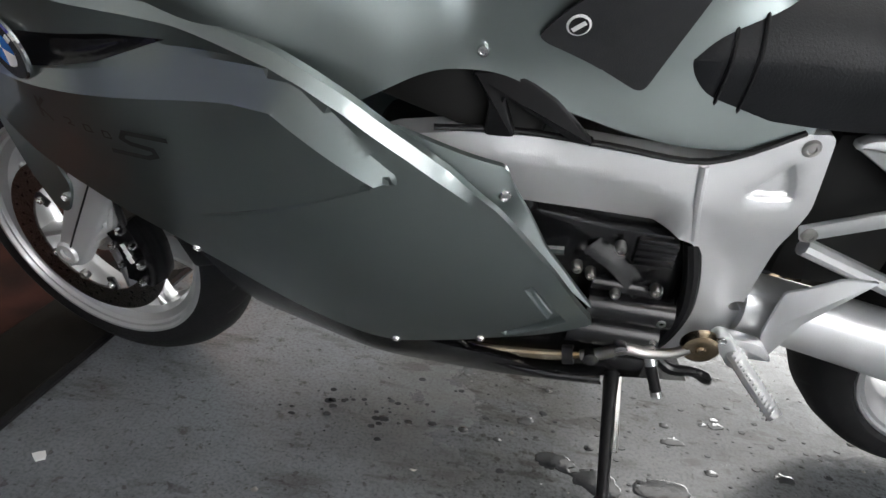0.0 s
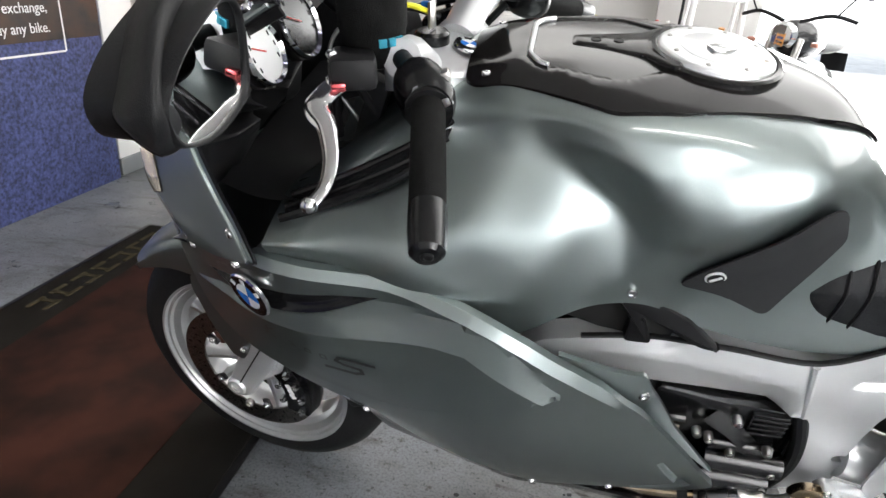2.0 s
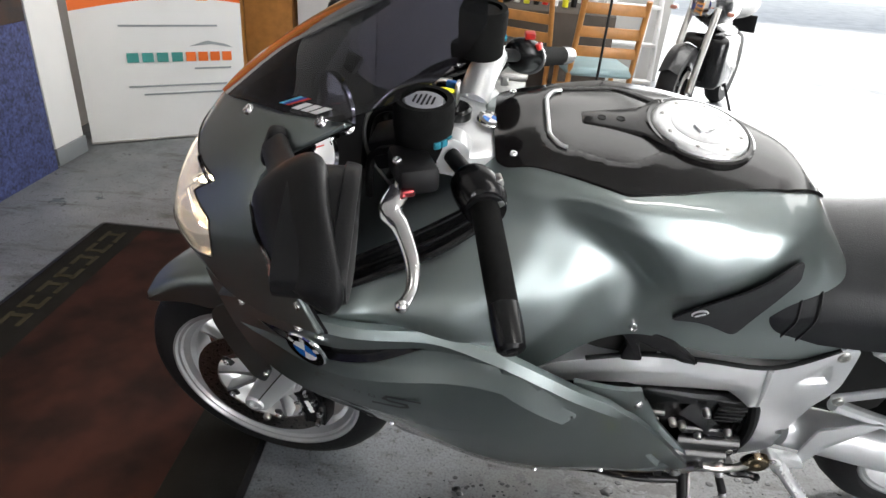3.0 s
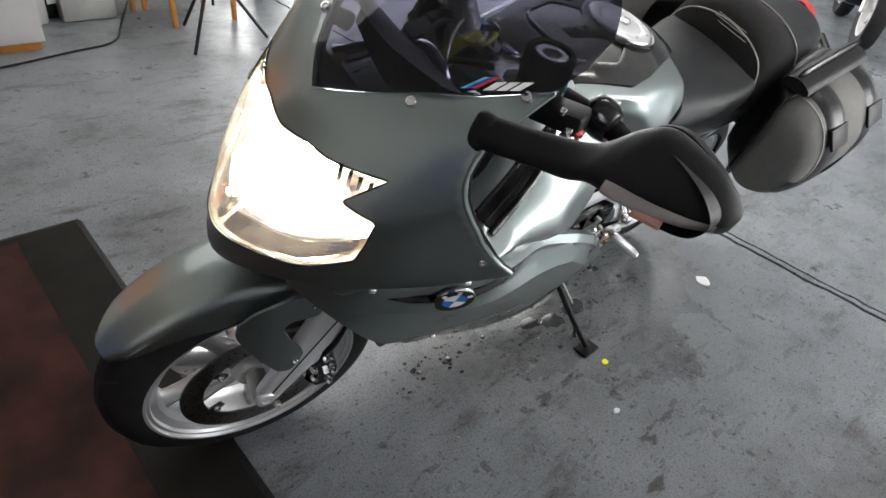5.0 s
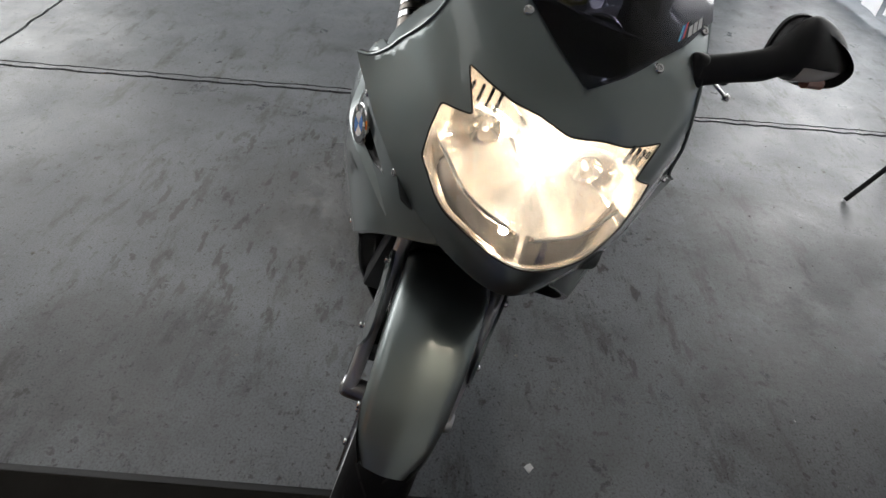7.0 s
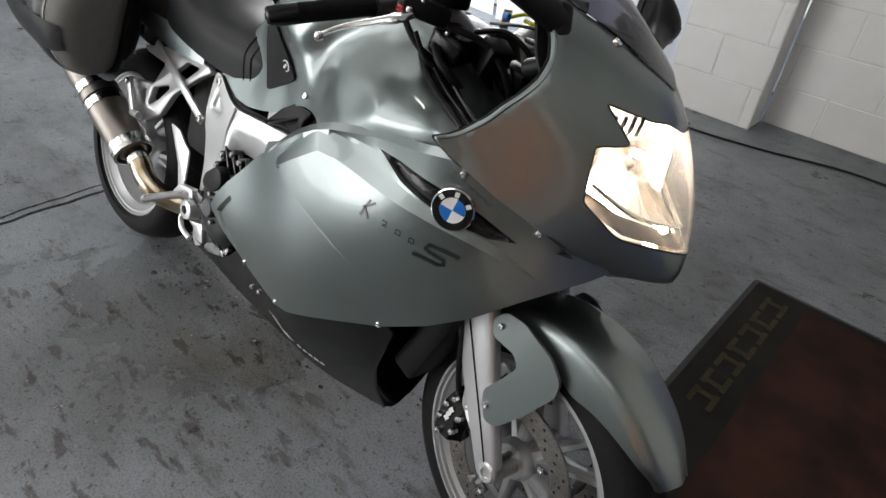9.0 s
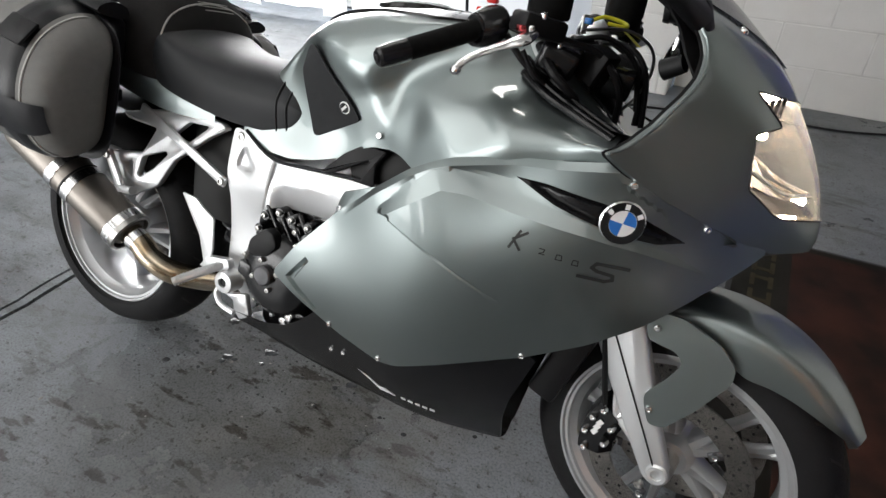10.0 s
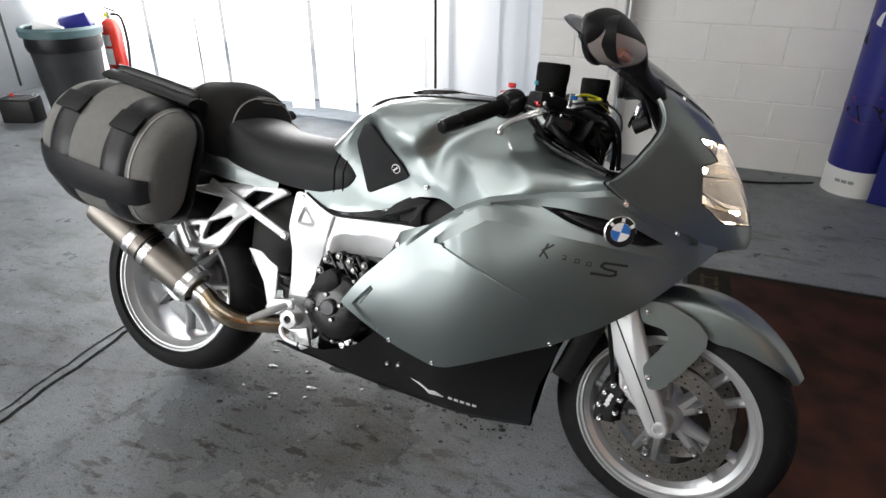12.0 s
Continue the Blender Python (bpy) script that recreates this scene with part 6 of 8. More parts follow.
def wheel(name, R, W, rim_r, y_half, m, front):
    w = part(name, revolve([(rim_r - .003, -W / 2 * .60), (rim_r - .002, -y_half), (rim_r + .014, -W / 2 * .95), (R - .075, -W / 2), (R - .045, -W / 2 * .985), (R - .022, -W / 2 * .80), (R - .006, -W / 2 * .42), (R, 0),
                           (R - .006, W / 2 * .42), (R - .022, W / 2 * .80), (R - .045, W / 2 * .985), (R - .075, W / 2), (rim_r + .014, W / 2 * .95), (rim_r - .002, y_half), (rim_r - .003, W / 2 * .60)], 96, m, True), RUBBER, bike, "black tyre with shallow tread grooves", 70)
    # tread grooves, their shade drawn as flat near-black strips
    bm = bmesh.new()
    for k in range(26):
        for sg in (1, -1):
            a = k * 2 * math.pi / 26 + (0.12 if sg > 0 else 0)
            pts = []
            for t in range(6):
                h = sg * W / 2 * (.12 + .7 * t / 5)
                rr = float(np.interp(abs(h) / (W / 2), [0, .42, .80, .985], [R, R - .006, R - .022, R - .045])) + .0004
                b = a + t * .035
                pts.append(((rr * math.cos(b), h, rr * math.sin(b)), b))
            for (p0, b0), (p1, b1) in zip(pts, pts[1:]):
                d = .0035
                o0, o1 = Vector((-math.sin(b0), 0, math.cos(b0))) * d, Vector((-math.sin(b1), 0, math.cos(b1))) * d
                mesh_bm([Vector(p0) - o0, Vector(p0) + o0, Vector(p1) + o1, Vector(p1) - o1], [(0, 1, 2, 3)], bm)
    bm.transform(m)
    part("tread_groove_shade", bm, SHADOWGAP, w, kind="stuff")
    rim = part("rim", revolve([(rim_r, -y_half), (rim_r + .002, -y_half - .003), (rim_r - .001, -y_half - .006), (rim_r - .006, -y_half - .006), (rim_r - .0085, -y_half + .001), (rim_r - .015, -y_half + .001), (rim_r - .018, -y_half + .008), (rim_r - .031, -y_half * .70), (rim_r - .036, -y_half * .4), (rim_r - .038, y_half * .4), (rim_r - .031, y_half * .70), (rim_r - .018, y_half - .008), (rim_r - .015, y_half - .001), (rim_r - .0085, y_half - .001), (rim_r - .006, y_half + .006), (rim_r - .001, y_half + .006), (rim_r + .002, y_half + .003), (rim_r, y_half),
                              (rim_r - .012, y_half * .6), (rim_r - .026, 0), (rim_r - .012, -y_half * .6)], 96, m, True), WHEEL, w, "silver cast alloy rim", 25)
    hub_r, hub_y = (.045, .05) if front else (.075, .06)
    part("hub", revolve([(0.012, -hub_y), (hub_r * .8, -hub_y), (hub_r, -hub_y * .7), (hub_r, hub_y * .7), (hub_r * .8, hub_y), (.012, hub_y)], 40, m, True), WHEEL, w, "", 40)
    for k in range(5):
        for d in (-1, 1):
            a0, a1 = k * 2 * math.pi / 5 + d * .10, k * 2 * math.pi / 5 + d * .235
            if front:
                a0, a1 = k * 2 * math.pi / 5 + d * .14, k * 2 * math.pi / 5 + d * .20
            p0, p1 = Vector((hub_r * .9 * math.cos(a0), 0, hub_r * .9 * math.sin(a0))), Vector(((rim_r - .02) * math.cos(a1), 0, (rim_r - .02) * math.sin(a1)))
            s = (p1 - p0).normalized().cross(Vector((0, 1, 0)))
            off = 0 if front else .035
            sec = []
            for t, hw, hy in ((0, .015, hub_y * .62), (.4, .0098, .022), (.8, .0082, .020), (1, .014, .026)):
                c = p0.lerp(p1, t) + Vector((0, off * t, 0))
                sec.append([c + s * hw + Vector((0, hy * .7, 0)), c + s * hw * .5 + Vector((0, hy, 0)), c - s * hw * .5 + Vector((0, hy, 0)), c - s * hw + Vector((0, hy * .7, 0)), c - s * hw - Vector((0, hy * .7, 0)), c - s * hw * .5 - Vector((0, hy, 0)), c + s * hw * .5 - Vector((0, hy, 0)), c + s * hw - Vector((0, hy * .7, 0))])
            bm = loft(sec, 3, 1, True)
            bm.transform(m)
            part("spoke", bm, WHEEL, w, "", 50)
    return w


def brake_disc(w, m, y, r, inner, sg):
    d = part("brake_disc", revolve([(inner, y - .0025), (r, y - .0025), (r, y + .0025), (inner, y + .0025)], 72, m, True), DISC, w, "drilled steel brake disc", 30)
    # flat dark hexagons paint the shade inside the drillings
    bm = bmesh.new()
    for k in range(60):
        a = k * 2 * math.pi / 60
        rr = inner + (r - inner) * (.25, .5, .75)[k % 3]
        for yy in (y - .0028, y + .0028):
            mesh_bm([((rr * math.cos(a) + .0034 * math.cos(q)), yy, rr * math.sin(a) + .0034 * math.sin(q)) for q in (i * math.pi / 3 for i in range(6))], [tuple(range(6))], bm)
    bm.transform(m)
    part("drilled_hole_shade", bm, SHADOWGAP, d, kind="stuff")
    for k in range(5):
        a = k * 2 * math.pi / 5
        q = Vector(((inner - .012) * math.cos(a), y, (inner - .012) * math.sin(a)))
        bm = box((0, 0, 0), (.030, .007, .018), .003)
        bm.transform(m @ Matrix.Translation(q) @ pose(0, 0, 0, 0, -math.degrees(a), 0))
        part("disc_carrier", bm, ENGINE_GREY, d)
        part("disc_bolt", bolt(m @ (q + Vector((0, .004 * sg, 0))), m.to_3x3() @ Vector((0, sg, 0)), .008, .005), POLISHED, d)
    return d


def front_end():
    m = STEER @ Matrix.Translation((1.571, 0, .300)) @ Matrix.Rotation(radians(32), 4, "Y")
    w = wheel("front_wheel", .300, .120, .228, .054, m, True)
    for sg in (1, -1):
        brake_disc(w, m, .066 * sg, .160, .114, sg)
    part("axle", revolve([(.010, -.112), (.021, -.112), (.023, -.105), (.023, .105), (.021, .112), (.010, .112)], 24, m, True), STEEL, w)
    # fork legs
    fk = empty("front_fork")
    fk.parent = bike
    fk.matrix_basis = STEER
    for sg in (1, -1):
        leg = rounded([(1.345, .68), (1.352, .60), (1.389, .517), (1.454, .412), (1.507, .332), (1.545, .276), (1.575, .268), (1.596, .296), (1.578, .335), (1.542, .41), (1.506, .49), (1.479, .559), (1.455, .61), (1.432, .68)], .014)
        lo, hi = sorted((.088 * sg, .116 * sg))
        lg = part("fork_leg", plate(leg, "y", lo, hi, (), .009), ALLOY, fk, "satin silver cast fork leg", 50)
        # thin black tube stands for the shade along the leg's crease
        part("leg_groove_shade", tube([(1.405, .117 * sg, .575), (1.47, .117 * sg, .465), (1.53, .117 * sg, .365), (1.562, .117 * sg, .31)], .0016, 6, 3), BLACK, lg)
        part("axle_clamp", revolve([(.011, -.014), (.018, -.014), (.022, -.010), (.0225, .010), (.019, .015), (.011, .015)], 28, Matrix.Translation((1.570, .106 * sg, .301)), True), ALLOY, fk, "", 40)
        part("pinch_bolt", bolt((1.545, .118 * sg, .262), (0, sg, 0), .009, .006), STEEL, fk)
        # brake caliper behind the leg
        cal = part("brake_caliper", loft([[Vector((1.571, 0, .3)) + Vector((math.cos(a) * r, y * sg, math.sin(a) * r)) for r, y in ((.105, .050), (.165, .048), (.172, .075), (.165, .108), (.12, .112), (.10, .09))] for a in (2.55, 2.70, 2.95, 3.2, 3.35)], 3, 1, True, True), BLACK_GLOSS, fk, "black four-piston brake caliper", 40)
        for a, r in ((2.6, .15), (2.8, .155), (3.05, .155), (3.3, .15), (2.75, .115), (3.1, .112)):
            part("caliper_bolt", bolt((1.571 + r * math.cos(a), .111 * sg, .3 + r * math.sin(a)), (0, sg, 0), .0075, .008), POLISHED, cal)
        for k in range(3):
            a = 2.8 + k * .09
            part("mark_bar", box((1.571 + .138 * math.cos(a), .1135 * sg, .3 + .138 * math.sin(a)), (.010, .001, .014), 0, (0, 30, 0)), WHITE, cal)
        part("caliper_arm", tube([(1.465, .10 * sg, .375), (1.50, .104 * sg, .35), (1.545, .10 * sg, .315)], .009, 8), ALLOY, fk)
        part("caliper_arm", tube([(1.452, .10 * sg, .43), (1.468, .104 * sg, .375), (1.50, .10 * sg, .43)], .008, 8), ALLOY, fk)
        part("brake_hose", tube([(1.44, .10 * sg, .37), (1.425, .115 * sg, .45), (1.40, .11 * sg, .55), (1.38, .09 * sg, .66)], .006, 8), BLACK, fk)
    # mudguard
    C = Vector((1.571, 0, .30))
    sec = []
    for k in range(12):
        a = radians(35.5 + k * 7.4)
        r = .332 + .010 * math.sin(k / 11 * math.pi)
        t = k / 11
        w2 = float(np.interp(t, [0, .06, .2, .5, .8, 1], [.040, .057, .068, .078, .084, .086]))
        skirt = float(np.interp(t, [0, .06, .2, .45, .75, 1], [.010, .022, .048, .085, .07, .045]))
        ring = []
        for u, dr in ((-1, -skirt), (-1, -skirt * .55), (-.97, -.02), (-.82, -.006), (-.45, .0), (0, .004), (.45, .0), (.82, -.006), (.97, -.02), (1, -skirt * .55), (1, -skirt)):
            rr = r + dr
            ring.append(C + Vector((math.cos(a) * rr, u * w2, math.sin(a) * rr)))
        sec.append(ring)
    bm = loft(sec, 4, 3)
    bmesh.ops.solidify(bm, geom=bm.faces, thickness=.004)
    mg = part("front_mudguard", bm, PAINT, bike, "metallic grey-green front mudguard", 60, STEER)
    for sg in (1, -1):
        ring = [(1.468, .595), (1.490, .622), (1.53, .622), (1.597, .595), (1.628, .566), (1.631, .536), (1.594, .465), (1.553, .405), (1.526, .401), (1.508, .437), (1.503, .458), (1.531, .505), (1.548, .540), (1.531, .559), (1.498, .562), (1.480, .565)]
        f = thin_plate([(1.46, .60, .119), (1.51, .42, .123), (1.635, .55, .098), (1.6, .6, .100), (1.56, .45, .116), (1.5, .5, .121)])
        bm = sheet(rounded(ring, .010), f, "y", .006, .012)
        if sg < 0:
            bm.transform(Matrix.Diagonal((1, -1, 1, 1)))
        b = part("mudguard_bracket", bm, PAINT, bike, "painted mudguard side bracket bolted to the fork", 50, STEER)
        for x, z in ((1.490, .592), (1.520, .432)):
            part("screw", bolt((x, (float(f(x, z)[0]) + .002) * sg, z), (0, sg, 0), .0068, .004), POLISHED, b)
    # dark steering space behind the wheel
    part("radiator", box((1.35, 0, .52), (.06, .28, .34), .01, (0, 18, 0)), BLACK, bike, "dark radiator behind the front wheel")


def belly():
    for sg in (1, -1):
        if sg < 0:
            ring = [(.45, .250), (.52, .262), (.62, .270), (.70, .300), (.745, .33), (.80, .385), (.865, .366), (.972, .338), (1.012, .345), (1.14, .41), (1.262, .468), (1.285, .455), (1.268, .40), (1.245, .33), (1.232, .26), (1.225, .165), (1.10, .165), (.95, .178), (.80, .195), (.65, .212), (.52, .232)]
            f = thin_plate([(.45, .25, .150), (.62, .265, .165), (.8, .38, .205), (.97, .335, .203), (1.26, .465, .195), (1.225, .165, .045), (1.1, .168, .085), (.95, .18, .11), (.8, .197, .125), (.6, .22, .13), (1.25, .33, .15), (1.0, .26, .175)])
        else:
            ring = [(.64, .246), (.70, .262), (.80, .300), (.885, .320), (.973, .340), (1.11, .375), (1.262, .466), (1.285, .455), (1.268, .40), (1.245, .33), (1.232, .26), (1.225, .165), (1.10, .165), (.95, .185), (.80, .212), (.70, .232)]
            f = thin_plate([(.64, .245, .172), (.885, .318, .198), (.97, .335, .203), (1.26, .465, .195), (1.225, .165, .045), (1.1, .168, .085), (.95, .18, .12), (.8, .21, .15), (1.25, .33, .15), (1.0, .26, .175)])
        bm = sheet(rounded(ring, .008), f, "y", .006, .016)
        if sg < 0:
            bm.transform(Matrix.Diagonal((1, -1, 1, 1)))
        p = part("belly_pan", bm, BLACK_GLOSS, bike, "gloss black belly pan", 60)
        if sg < 0:
            def put(x, z):
                return (x, -(float(f(x, z)[0]) + .0015), z)
            q = [(.90, .262), (.93, .256), (.955, .238), (.975, .243), (.99, .235), (1.0, .228), (.975, .226), (.955, .222), (.935, .243)]
            part("white_flash", mesh_bm([put(*a) for a in q], [tuple(range(len(q)))]), WHITEINK, p, "white flash marking")
            for k in range(5):
                x = 1.012 + k * .016
                part("marking_bar", mesh_bm([put(x, .226 - k * .003), put(x + .011, .224 - k * .003), put(x + .012, .234 - k * .003), put(x + .001, .236 - k * .003)], [(0, 1, 2, 3)]), WHITEINK, p)
            for x in (.83, .865):
                part("screw", bolt(put(x, .287 + (x - .83) * .2), (0, -1, -.2), .006, .004), POLISHED, p)
    part("belly_floor", loft([[(.5, -.13, .235), (.5, 0, .20), (.5, .13, .235)], [(.8, -.12, .20), (.8, 0, .165), (.8, .14, .215)], [(1.05, -.09, .17), (1.05, 0, .145), (1.05, .09, .17)], [(1.222, -.045, .166), (1.225, 0, .15), (1.222, .045, .166)]], 4, 4), BLACK_GLOSS, bike)


side_fairing(1); side_fairing(-1); nose(); windscreen(); tank(); seat(); tail(); front_end(); belly()
rw = wheel("rear_wheel", .311, .190, .228, .080, Matrix.Translation((0, 0, .311)) @ Matrix.Rotation(radians(10), 4, "Y"), False)


def main_frame():
    fy = thin_plate([(.47, .69, .128), (.486, .60, .136), (.60, .61, .156), (.60, .65, .148), (.8, .62, .168), (.8, .66, .150), (.95, .63, .180), (.5, .45, .140), (.51, .34, .150), (.54, .26, .140), (.56, .5, .146)])
    for sg in (1, -1):
        out = [(.463, .705), (.507, .702), (.548, .680), (.598, .657), (.70, .664), (.80, .671), (.90, .676), (.985, .668), (1.03, .64), (1.0, .60), (.90, .585), (.804, .572), (.70, .563), (.615, .556), (.578, .535), (.556, .48), (.546, .40), (.553, .31), (.548, .262), (.530, .250), (.505, .28), (.472, .31), (.462, .34), (.470, .45), (.469, .536), (.452, .60)]
        holes = []
        if sg > 0:
            holes = [[(.477 + .013 * math.cos(a), .413 + .010 * math.sin(a)) for a in (k * math.pi / 6 for k in range(12))]]
        tri = [(.478, .612), (.484, .64), (.497, .668), (.512, .655), (.548, .618), (.515, .611)]
        beam = [(.62, .60), (.80, .612), (.95, .615), (.95, .56), (.80, .555), (.62, .545)]
        rib = [(.612, .612), (.66, .622), (.72, .632), (.80, .642), (.90, .648), (1.02, .640)]
        fold = [(.45, .562), (.50, .566), (.56, .585), (.606, .60)]
        def side(u, v):
            drop = np.clip(np.interp(u, [q[0] for q in rib], [q[1] for q in rib]) - v, 0, .08)
            lean = np.clip(np.interp(u, [q[0] for q in fold], [q[1] for q in fold]) - v, 0, .32) * np.clip((.605 - u) / .03, 0, 1)
            return fy(u, v) + .003 - .55 * drop * np.clip((u - .605) / .03, 0, 1) - .13 * lean
        bm = flip(sheet(rounded(out, .012), side, "y", .040, .010, holes, [(tri, .009, .010)], lines=(rib, fold)), sg)
        p = part("main_frame", bm, ALLOY, bike, "satin silver cast alloy frame side", 45)
        part("frame_bolt", bolt((.487, .131 * sg, .686), (0, sg, 0), .012, .006), STEEL, p)
        part("weld_rib", flip(tube([(.603, .152, .657), (.598, .160, .61), (.583, .150, .545)], .005, 8, 4), sg), ALLOY, p)
        part("black_gasket", flip(tube([(.50, .132, .705), (.60, .150, .664), (.72, .152, .672), (.83, .155, .680), (.93, .175, .684)], .005, 8, 5, flat=.7), sg), BLACK, p, "black rubber strip along the frame")
        # air box struts under the tank
        k = part("intake_bracket", flip(plate(rounded([(.892, .755), (.868, .72), (.872, .675), (.832, .676), (.852, .728), (.768, .680), (.738, .676), (.79, .728), (.835, .757)], .008), "y", .150, .168, bevel=.004), sg), BLACK, bike, "black plastic intake bracket")
        part("intake_duct", flip(box((.90, .11, .715), (.22, .08, .09), .02, (0, -18, 0)), sg), SHADOWGAP, k)
    b = part("pivot_boss", revolve([(.012, -.182), (.026, -.180), (.029, -.172), (.029, -.14), (.012, -.14)], 28, Matrix.Translation((.5055, 0, .337)), True), ALLOY, bike)
    part("pivot_cap", revolve([(0, -.176), (.012, -.176), (.018, -.1785), (.018, -.17), (0, -.17)], 20, Matrix.Translation((.5055, 0, .337))), BLACK, b)


def engine():
    e = part("engine", box((.76, 0, .44), (.42, .25, .30), .03), ENGINE, bike, "black engine block with bolted covers")
    part("sump", box((.76, 0, .27), (.40, .22, .10), .03), ENGINE, e)
    part("cylinder_head", box((.90, 0, .50), (.26, .30, .24), .03, (0, 30, 0)), ENGINE, e)
    # right side: clutch cover
    m = Matrix.Translation((.655, 0, .405))
    part("clutch_cover", revolve([(0, -.196), (.045, -.196), (.075, -.190), (.098, -.172), (.105, -.14), (.105, -.10)], 40, m), ENGINE, e, "domed black clutch cover", 45)
    part("clutch_lid", plate(rounded([(.585, .455), (.592, .485), (.632, .520), (.655, .515), (.668, .485), (.645, .455), (.61, .445)], .01), "y", -.198, -.17, bevel=.005), BLACK, e)
    part("oil_cap", revolve([(0, -.212), (.020, -.212), (.024, -.208), (.024, -.19), (0, -.19)], 24, Matrix.Translation((.645, 0, .412))), ENGINE_GREY, e)
    for k in range(9):
        a = .5 + k * .60
        part("cover_bolt", bolt((.655 + .099 * math.cos(a), -.170, .405 + .099 * math.sin(a)), (0, -1, 0), .0055, .006), STEEL, e)
    for k in range(7):
        a = 2.2 + k * .42
        part("cover_rib", flatbar((.655 + .062 * math.cos(a), -.186, .405 + .062 * math.sin(a)), (.655 + .094 * math.cos(a), -.172, .405 + .094 * math.sin(a)), .006, .010), ENGINE, e)
    part("cover_badge_plate", plate(rounded([(.560, .392), (.566, .425), (.600, .418), (.604, .392), (.585, .380)], .006), "y", -.196, -.165, bevel=.004), ENGINE, e)
    for a in range(4):
        part("cover_bolt", bolt((.645 + .036 * math.cos(a * 1.57 + .35), -.200, .412 + .036 * math.sin(a * 1.57 + .35)), (0, -1, 0), .0062, .005), STEEL, e)
    for x, z in ((.60, .535), (.64, .552), (.675, .545), (.69, .522), (.585, .50), (.72, .54), (.70, .33), (.615, .325)):
        part("cover_bolt", bolt((x, -.165, z), (0, -1, 0), .0062, .005), STEEL, e)
        part("bolt_boss", revolve([(0, -.163), (.011, -.163), (.013, -.13), (0, -.13)], 14, Matrix.Translation((x, 0, z))), ENGINE, e)
    for k in range(4):
        part("casting_rib", flatbar((.60 + k * .03, -.155, .56), (.66 + k * .03, -.165, .49), .008, .012), ENGINE, e)
    part("water_pipe", tube([(.72, -.16, .52), (.75, -.17, .49), (.79, -.165, .47)], .016, 12), ENGINE_GREY, e)
    part("sump_plug", revolve([(0, -.176), (.018, -.174), (.022, -.16), (.022, -.14), (0, -.14)], 20, Matrix.Translation((.770, 0, .330))), POLISHED, e)
    for x, z in ((.685, .30), (.70, .312)):
        part("hose_clip", bolt((x, -.165, z), (0, -1, 0), .010, .008), POLISHED, e)
    part("coolant_hose", tube([(.60, -.12, .30), (.64, -.15, .31), (.67, -.15, .35)], .014, 12), BLACK, e)
    # left side: starter, covers and pipes
    for z, x0, x1, r in ((.402, .575, .70, .024), (.352, .585, .72, .027), (.445, .60, .70, .013)):
        part("starter_housing", tube([(x0, .15, z), (x1, .155, z + .01)], r, 18, 1), ENGINE, e, "", 40)
    part("left_cover", plate(rounded([(.60, .545), (.70, .548), (.80, .565), (.80, .50), (.75, .455), (.66, .455), (.60, .485)], .012), "y", .10, .150, bevel=.008), ENGINE, e)
    part("ribbed_box", box((.625, .148, .515), (.055, .02, .05), .004), ENGINE, e)
    for k in range(4):
        part("box_rib", box((.625, .160, .498 + k * .012), (.052, .004, .004), .001), ENGINE, e)
    part("left_casting", loft([[(.70, .15, .53), (.72, .162, .51), (.70, .15, .49)], [(.66, .15, .50), (.675, .165, .48), (.65, .15, .455)], [(.62, .15, .455), (.64, .165, .44), (.62, .15, .42)]], 4, 4), ENGINE, e)
    for x, z in ((.675, .530), (.705, .478), (.612, .462), (.665, .448), (.725, .487), (.59, .404), (.592, .36)):
        part("cover_bolt", bolt((x, .168, z), (0, 1, 0), .0075, .008), STEEL, e)
    part("alloy_rod", tube([(.80, .15, .495), (.745, .16, .508)], .008, 10, 1), POLISHED, e)
    part("alloy_rod", tube([(.81, .15, .475), (.75, .16, .485)], .005, 10, 1), POLISHED, e)
    part("window_seal", tube([(.578, .135, .53), (.562, .14, .47), (.555, .14, .40), (.575, .14, .33), (.62, .145, .305)], .012, 10, 6), BLACK, e)
    # left inner fairing fin
    f = thin_plate([(.96, .71, .250), (.894, .684, .240), (.833, .663, .218), (.814, .62, .206), (.784, .56, .205), (.884, .615, .240), (.84, .626, .228), (.72, .47, .222)])
    for sg in (1, -1):
        b = part("fairing_fin", flip(sheet(rounded([(.965, .722), (.894, .692), (.838, .668), (.818, .62), (.775, .545), (.70, .46), (.80, .54), (.885, .63), (.95, .70)], .008), f, "y", .008, .01), sg), PAINT, bike, "painted inner edge of the side fairing", 50)
        part("screw", bolt((.836, float(f(.836, .632)[0]) * sg + .001 * sg, .632), (-.3, sg, 0), .008, .004), POLISHED, b)


